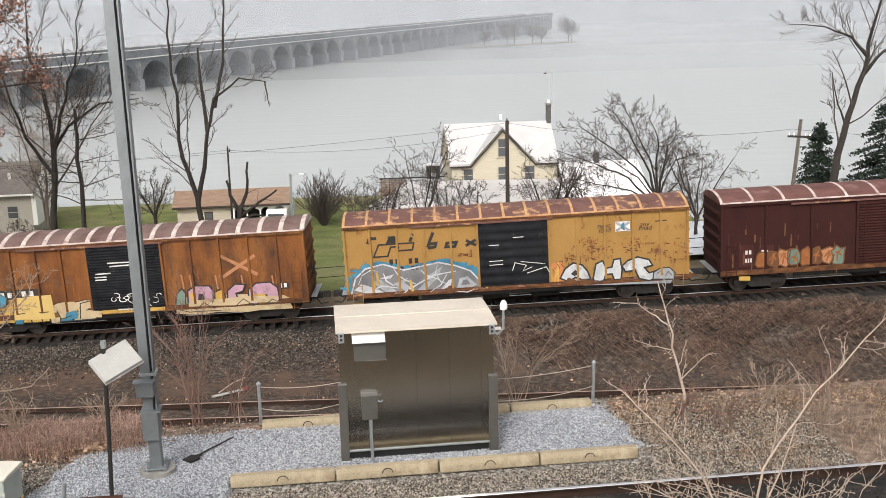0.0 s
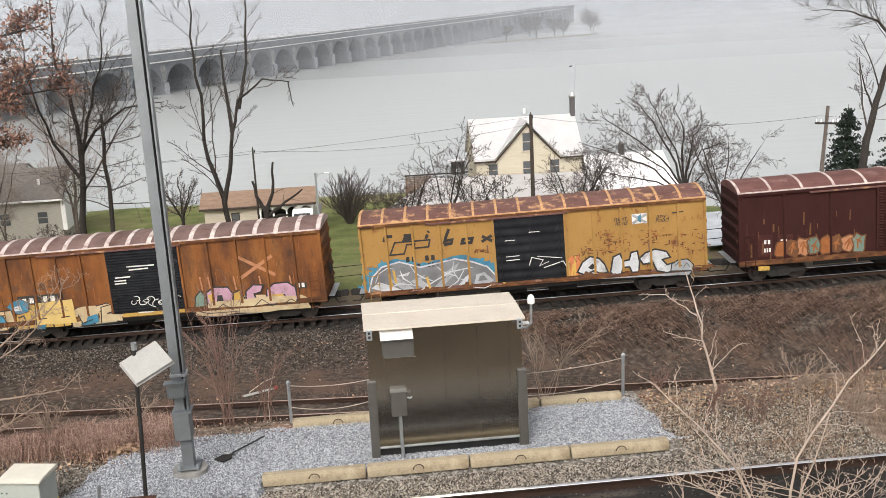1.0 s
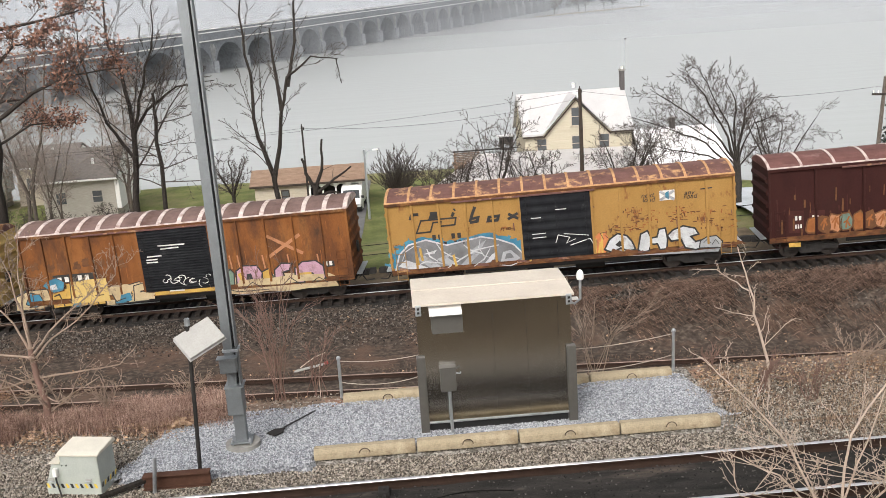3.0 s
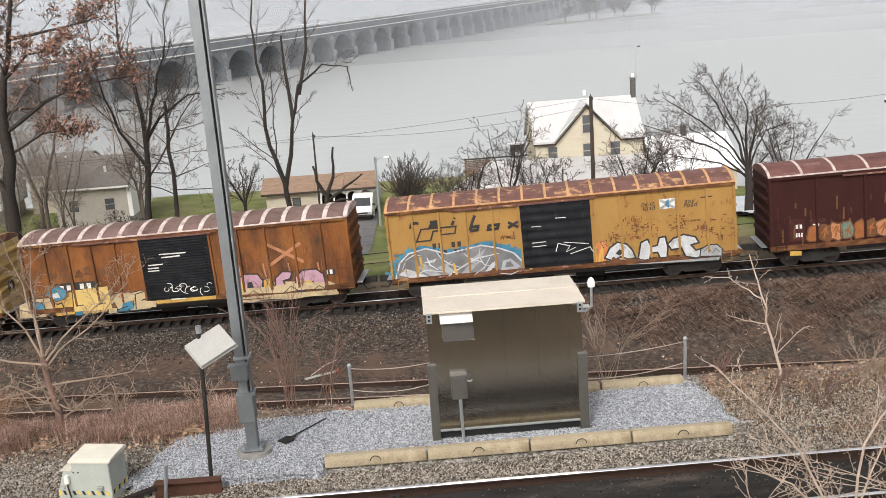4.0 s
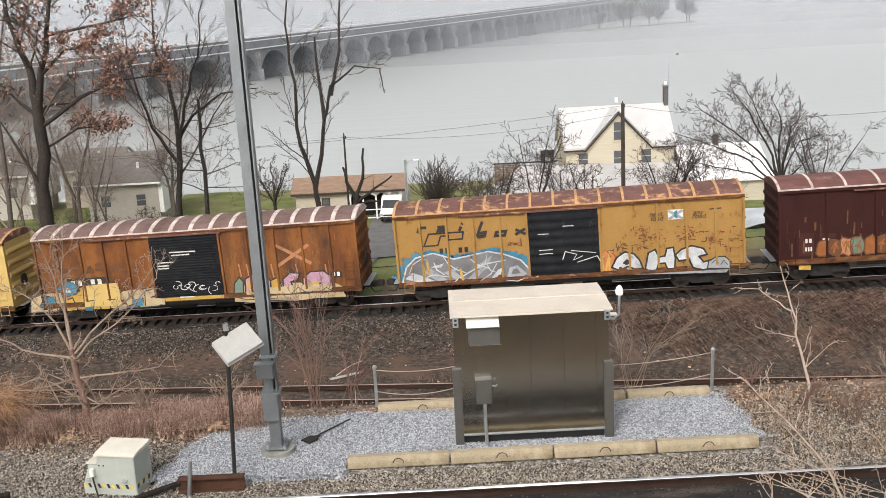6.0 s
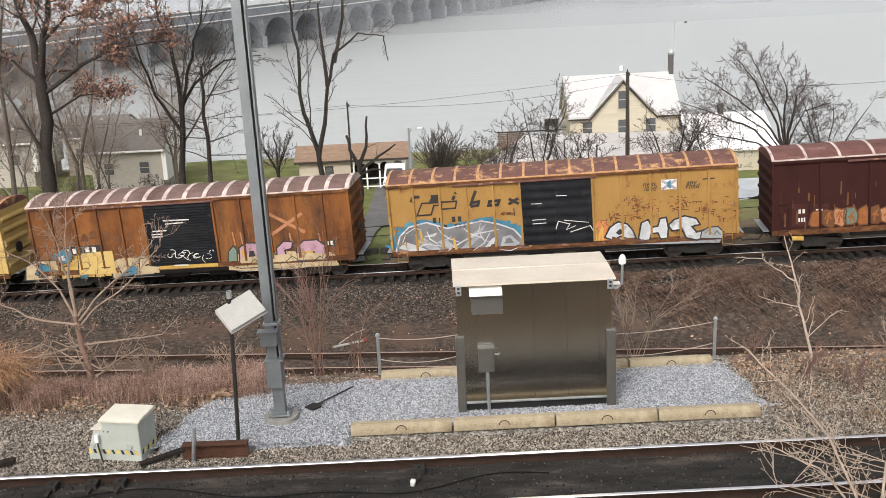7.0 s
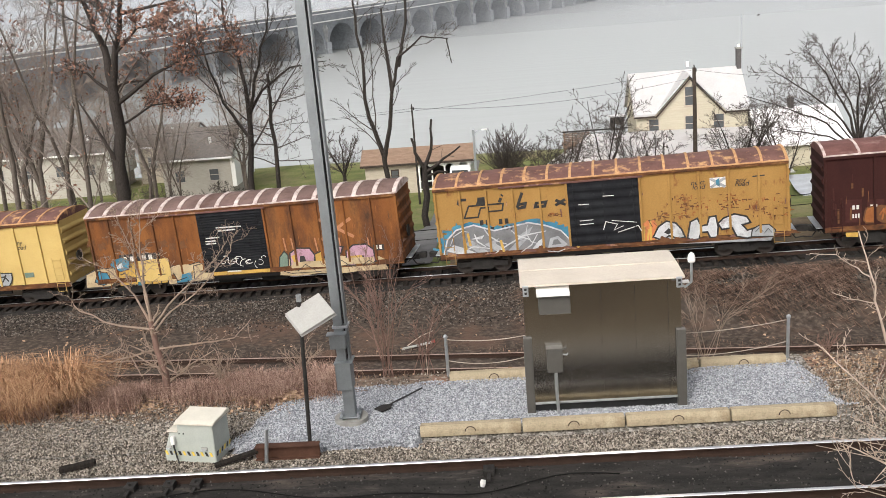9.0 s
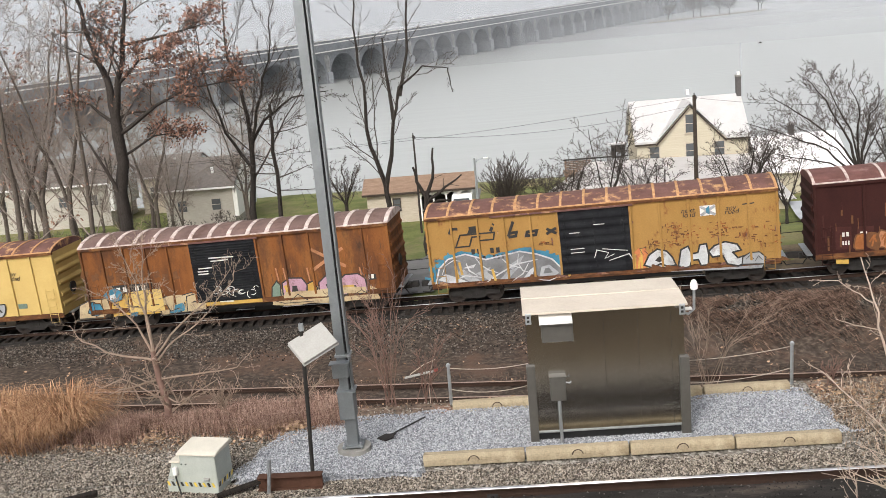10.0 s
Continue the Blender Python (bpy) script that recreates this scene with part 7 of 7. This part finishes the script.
stem_shrub(-2.6, 19.35, 3.0, 13, 0.42, 61, "dry many-stemmed shrub behind the gravel pad", (M["redtwig"], M["redtwig"]))
stem_shrub(-1.9, 19.6, 1.5, 9, 0.6, 62, "dry many-stemmed shrub behind the gravel pad", (M["paletwig"], M["redtwig"]))
stem_shrub(3.75, 19.6, 2.1, 8, 0.95, 63, "pale branching shrub behind the shelter", (M["saptwig"], M["saptwig"]))
for i, (x, y, h) in enumerate(((7.2, 17.0, 0.9), (8.4, 17.9, 0.9), (6.5, 17.6, 0.7), (8.8, 16.6, 0.9), (5.9, 18.7, 0.5), (-5.9, 19.0, 0.8), (-8.3, 18.9, 0.9), (-4.4, 19.4, 0.9), (9.8, 18.2, 0.9))):
    stem_shrub(x, y, h, 9, 0.9, 300 + i, "low dry twiggy shrub by the tracks", (M["redtwig"], M["saptwig"] if i % 2 else M["redtwig"]))


# ---- grass, brush and fallen leaves: stuff ----
def blades(name, count, place, h, w, mat, label, comb=None, droop=0.5, rise=1.0):
    v, f = [], []
    for _ in range(count):
        x, y, s = place()
        z = land(x, y) - 0.03
        a = random.uniform(0, 6.28)
        d = Vector((math.cos(a), math.sin(a), 0)) * droop
        if comb:
            d = Vector(comb) * random.uniform(0.5, 1.3) + d * 0.35
        hh = h * s * random.uniform(0.5, 1.2)
        side = Vector((math.cos(a + 1.57), math.sin(a + 1.57), 0)) * w * random.uniform(0.6, 1.3)
        p = Vector((x, y, z))
        k = len(v)
        m = p + d * hh * 0.35 + Vector((0, 0, hh * 0.6 * rise))
        t = p + d * hh + Vector((0, 0, hh * rise * (0.95 - 0.5 * min(1, d.length))))
        v += [tuple(p - side), tuple(p + side), tuple(m + side * 0.7), tuple(m - side * 0.7), tuple(t)]
        f += [(k, k + 1, k + 2, k + 3), (k + 3, k + 2, k + 4)]
    return mesh_stuff(name, v, f, mat, label, "dry grass")


random.seed(399)


def clump(x0, x1, y0, y1, n, r):
    cs = [(random.uniform(x0, x1), random.uniform(y0, y1), random.uniform(0.6, 1.1)) for _ in range(n)]
    def place():
        c = random.choice(cs)
        return c[0] + random.gauss(0, r), c[1] + random.gauss(0, r), c[2]
    return place


blades("undergrowth", 9000, clump(-46, -17.5, 60, 84, 90, 0.9), 1.9, 0.02, M["redbrush"], "brown leafless undergrowth below the woodland trees", droop=0.6)
blades("undergrowth", 5000, clump(-30, -12, 53, 60, 60, 0.7), 1.2, 0.014, M["drygrass"], "straw-coloured undergrowth behind the train", droop=0.7)
blades("tall_dry_grass", 9000, clump(-12.8, -8.7, 18.0, 19.6, 26, 0.17), 1.35, 0.008, M["tallgrass"], "tall straw-coloured dry grass beside the tracks", droop=1.05)
blades("brush", 22000, clump(-10.0, -3.6, 18.1, 19.8, 44, 0.2), 0.5, 0.0045, M["redbrush"], "low reddish-brown dry brush along the slope", droop=0.7)
blades("brush", 5000, clump(-3.6, 5.6, 19.7, 21.5, 34, 0.3), 0.16, 0.006, M["brush"], "low reddish-brown dry brush behind the pad", droop=0.7)
blades("weeds", 4500, clump(5.6, 11.5, 15.6, 18.6, 44, 0.3), 0.24, 0.005, M["drygrass"], "sparse straw-coloured weeds on stony ground", droop=0.9)
blades("slope_brush", 9000, clump(-16, 16, 21.5, 31, 90, 0.9), 0.35, 0.014, M["brush"], "dry brush on the slope between the tracks", droop=0.7)


def mid_place():
    x = random.uniform(-20, 20)
    return x, track2_y(x) + random.choice((random.gauss(0.7, 0.35), random.gauss(-2.6, 0.6))), random.uniform(0.3, 1)


blades("track_weeds", 7000, mid_place, 0.22, 0.012, M["brush"], "dry weeds along the rusty track", droop=0.8)


def mat_place():
    while True:
        x = random.uniform(0.5, 27)
        y = train_y(x) - random.triangular(2.0, 8.0, 3.6)
        if y > track2_y(x) + 0.8 and noise.noise((x * 0.45, y * 0.6, 3)) > random.uniform(-0.35, 0.15) and random.random() < 0.35 + 0.65 * step(x, 1, 7):
            return x, y, random.uniform(0.6, 1.1)


blades("matted_grass", 22000, mat_place, 0.9, 0.013, M["matgrass"], "matted brown grass combed down the railway bank", comb=(-1.0, -0.45, -0.12), droop=0.9, rise=0.6)


def leaf_place():
    x = random.uniform(-10.5, -4.0) if random.random() < 0.6 else random.uniform(5.5, 11)
    return x, random.gauss(18.3, 0.4)


v, f = [], []
for _ in range(2600):
    x, y = leaf_place()
    if random.random() < 0.3:
        x, y = random.uniform(-12, 11), random.uniform(19.3, 21)
    z = land(x, y) + random.uniform(0.0, 0.05)
    k = len(v)
    a = random.uniform(0, 6.28)
    for q in range(4):
        r = 0.05 * random.uniform(0.5, 1.2) * (1 if q % 2 else 0.6)
        v.append((x + r * math.cos(a + q * 1.57), y + r * math.sin(a + q * 1.57), z + random.uniform(-0.015, 0.02)))
    f.append((k, k + 1, k + 2, k + 3))
for _ in range(500):
    x, y = random.gauss(-4.6, 0.28), random.gauss(18.15, 0.1)
    z = land(x, y) + random.uniform(0.02, 0.14)
    k = len(v)
    a = random.uniform(0, 6.28)
    for q in range(4):
        r = 0.06 * random.uniform(0.5, 1.2)
        v.append((x + r * math.cos(a + q * 1.57), y + r * math.sin(a + q * 1.57), z + random.uniform(-0.015, 0.02)))
    f.append((k, k + 1, k + 2, k + 3))
mesh_stuff("fallen_leaves", v, f, M["leaflitter"], "pale fallen leaves and litter along the brush", "leaves")
v, f = [], []
for _ in range(220):
    x, y = random.uniform(-22, 24), random.uniform(36.5, 44)
    z = land(x, y) + 0.04
    k = len(v)
    a = random.uniform(0, 6.28)
    for q in range(4):
        r = 0.065 * random.uniform(0.5, 1.3)
        v.append((x + r * math.cos(a + q * 1.57), y + r * math.sin(a + q * 1.57), z + random.uniform(-0.03, 0.05)))
    f.append((k, k + 1, k + 2, k + 3))
mesh_stuff("bank_litter", v, f, M["leaflitter"], "pale scraps and leaves scattered on the bank", "litter")


# ---- what moves ----
ROLL = [(0, 0), (0.5, -0.21), (1, -0.45), (1.5, -0.69), (2, -0.94), (2.5, -1.2), (3.2, -1.55), (4, -1.94), (4.5, -2.18), (5, -2.41), (5.5, -2.64), (6.2, -2.97), (7, -3.33), (7.5, -3.53), (8, -3.75), (8.5, -3.98), (9, -4.19), (9.5, -4.44), (10, -4.67)]


def motions():
    for car, x in CARS:
        walk(car, [(t, on_rails(x + d)) for t, d in ROLL])
    for w, u in WHEELS:
        walk(w, [(t, pose(u, 0, 0.44, 0, math.degrees(d / 0.44), 0)) for t, d in ROLL])

    walk(log, [(t, pose(82 + 0.84 * t, 363 - 0.2 * t, -14)) for t in (0, 2.5, 5, 7.5, 10)])


motions()
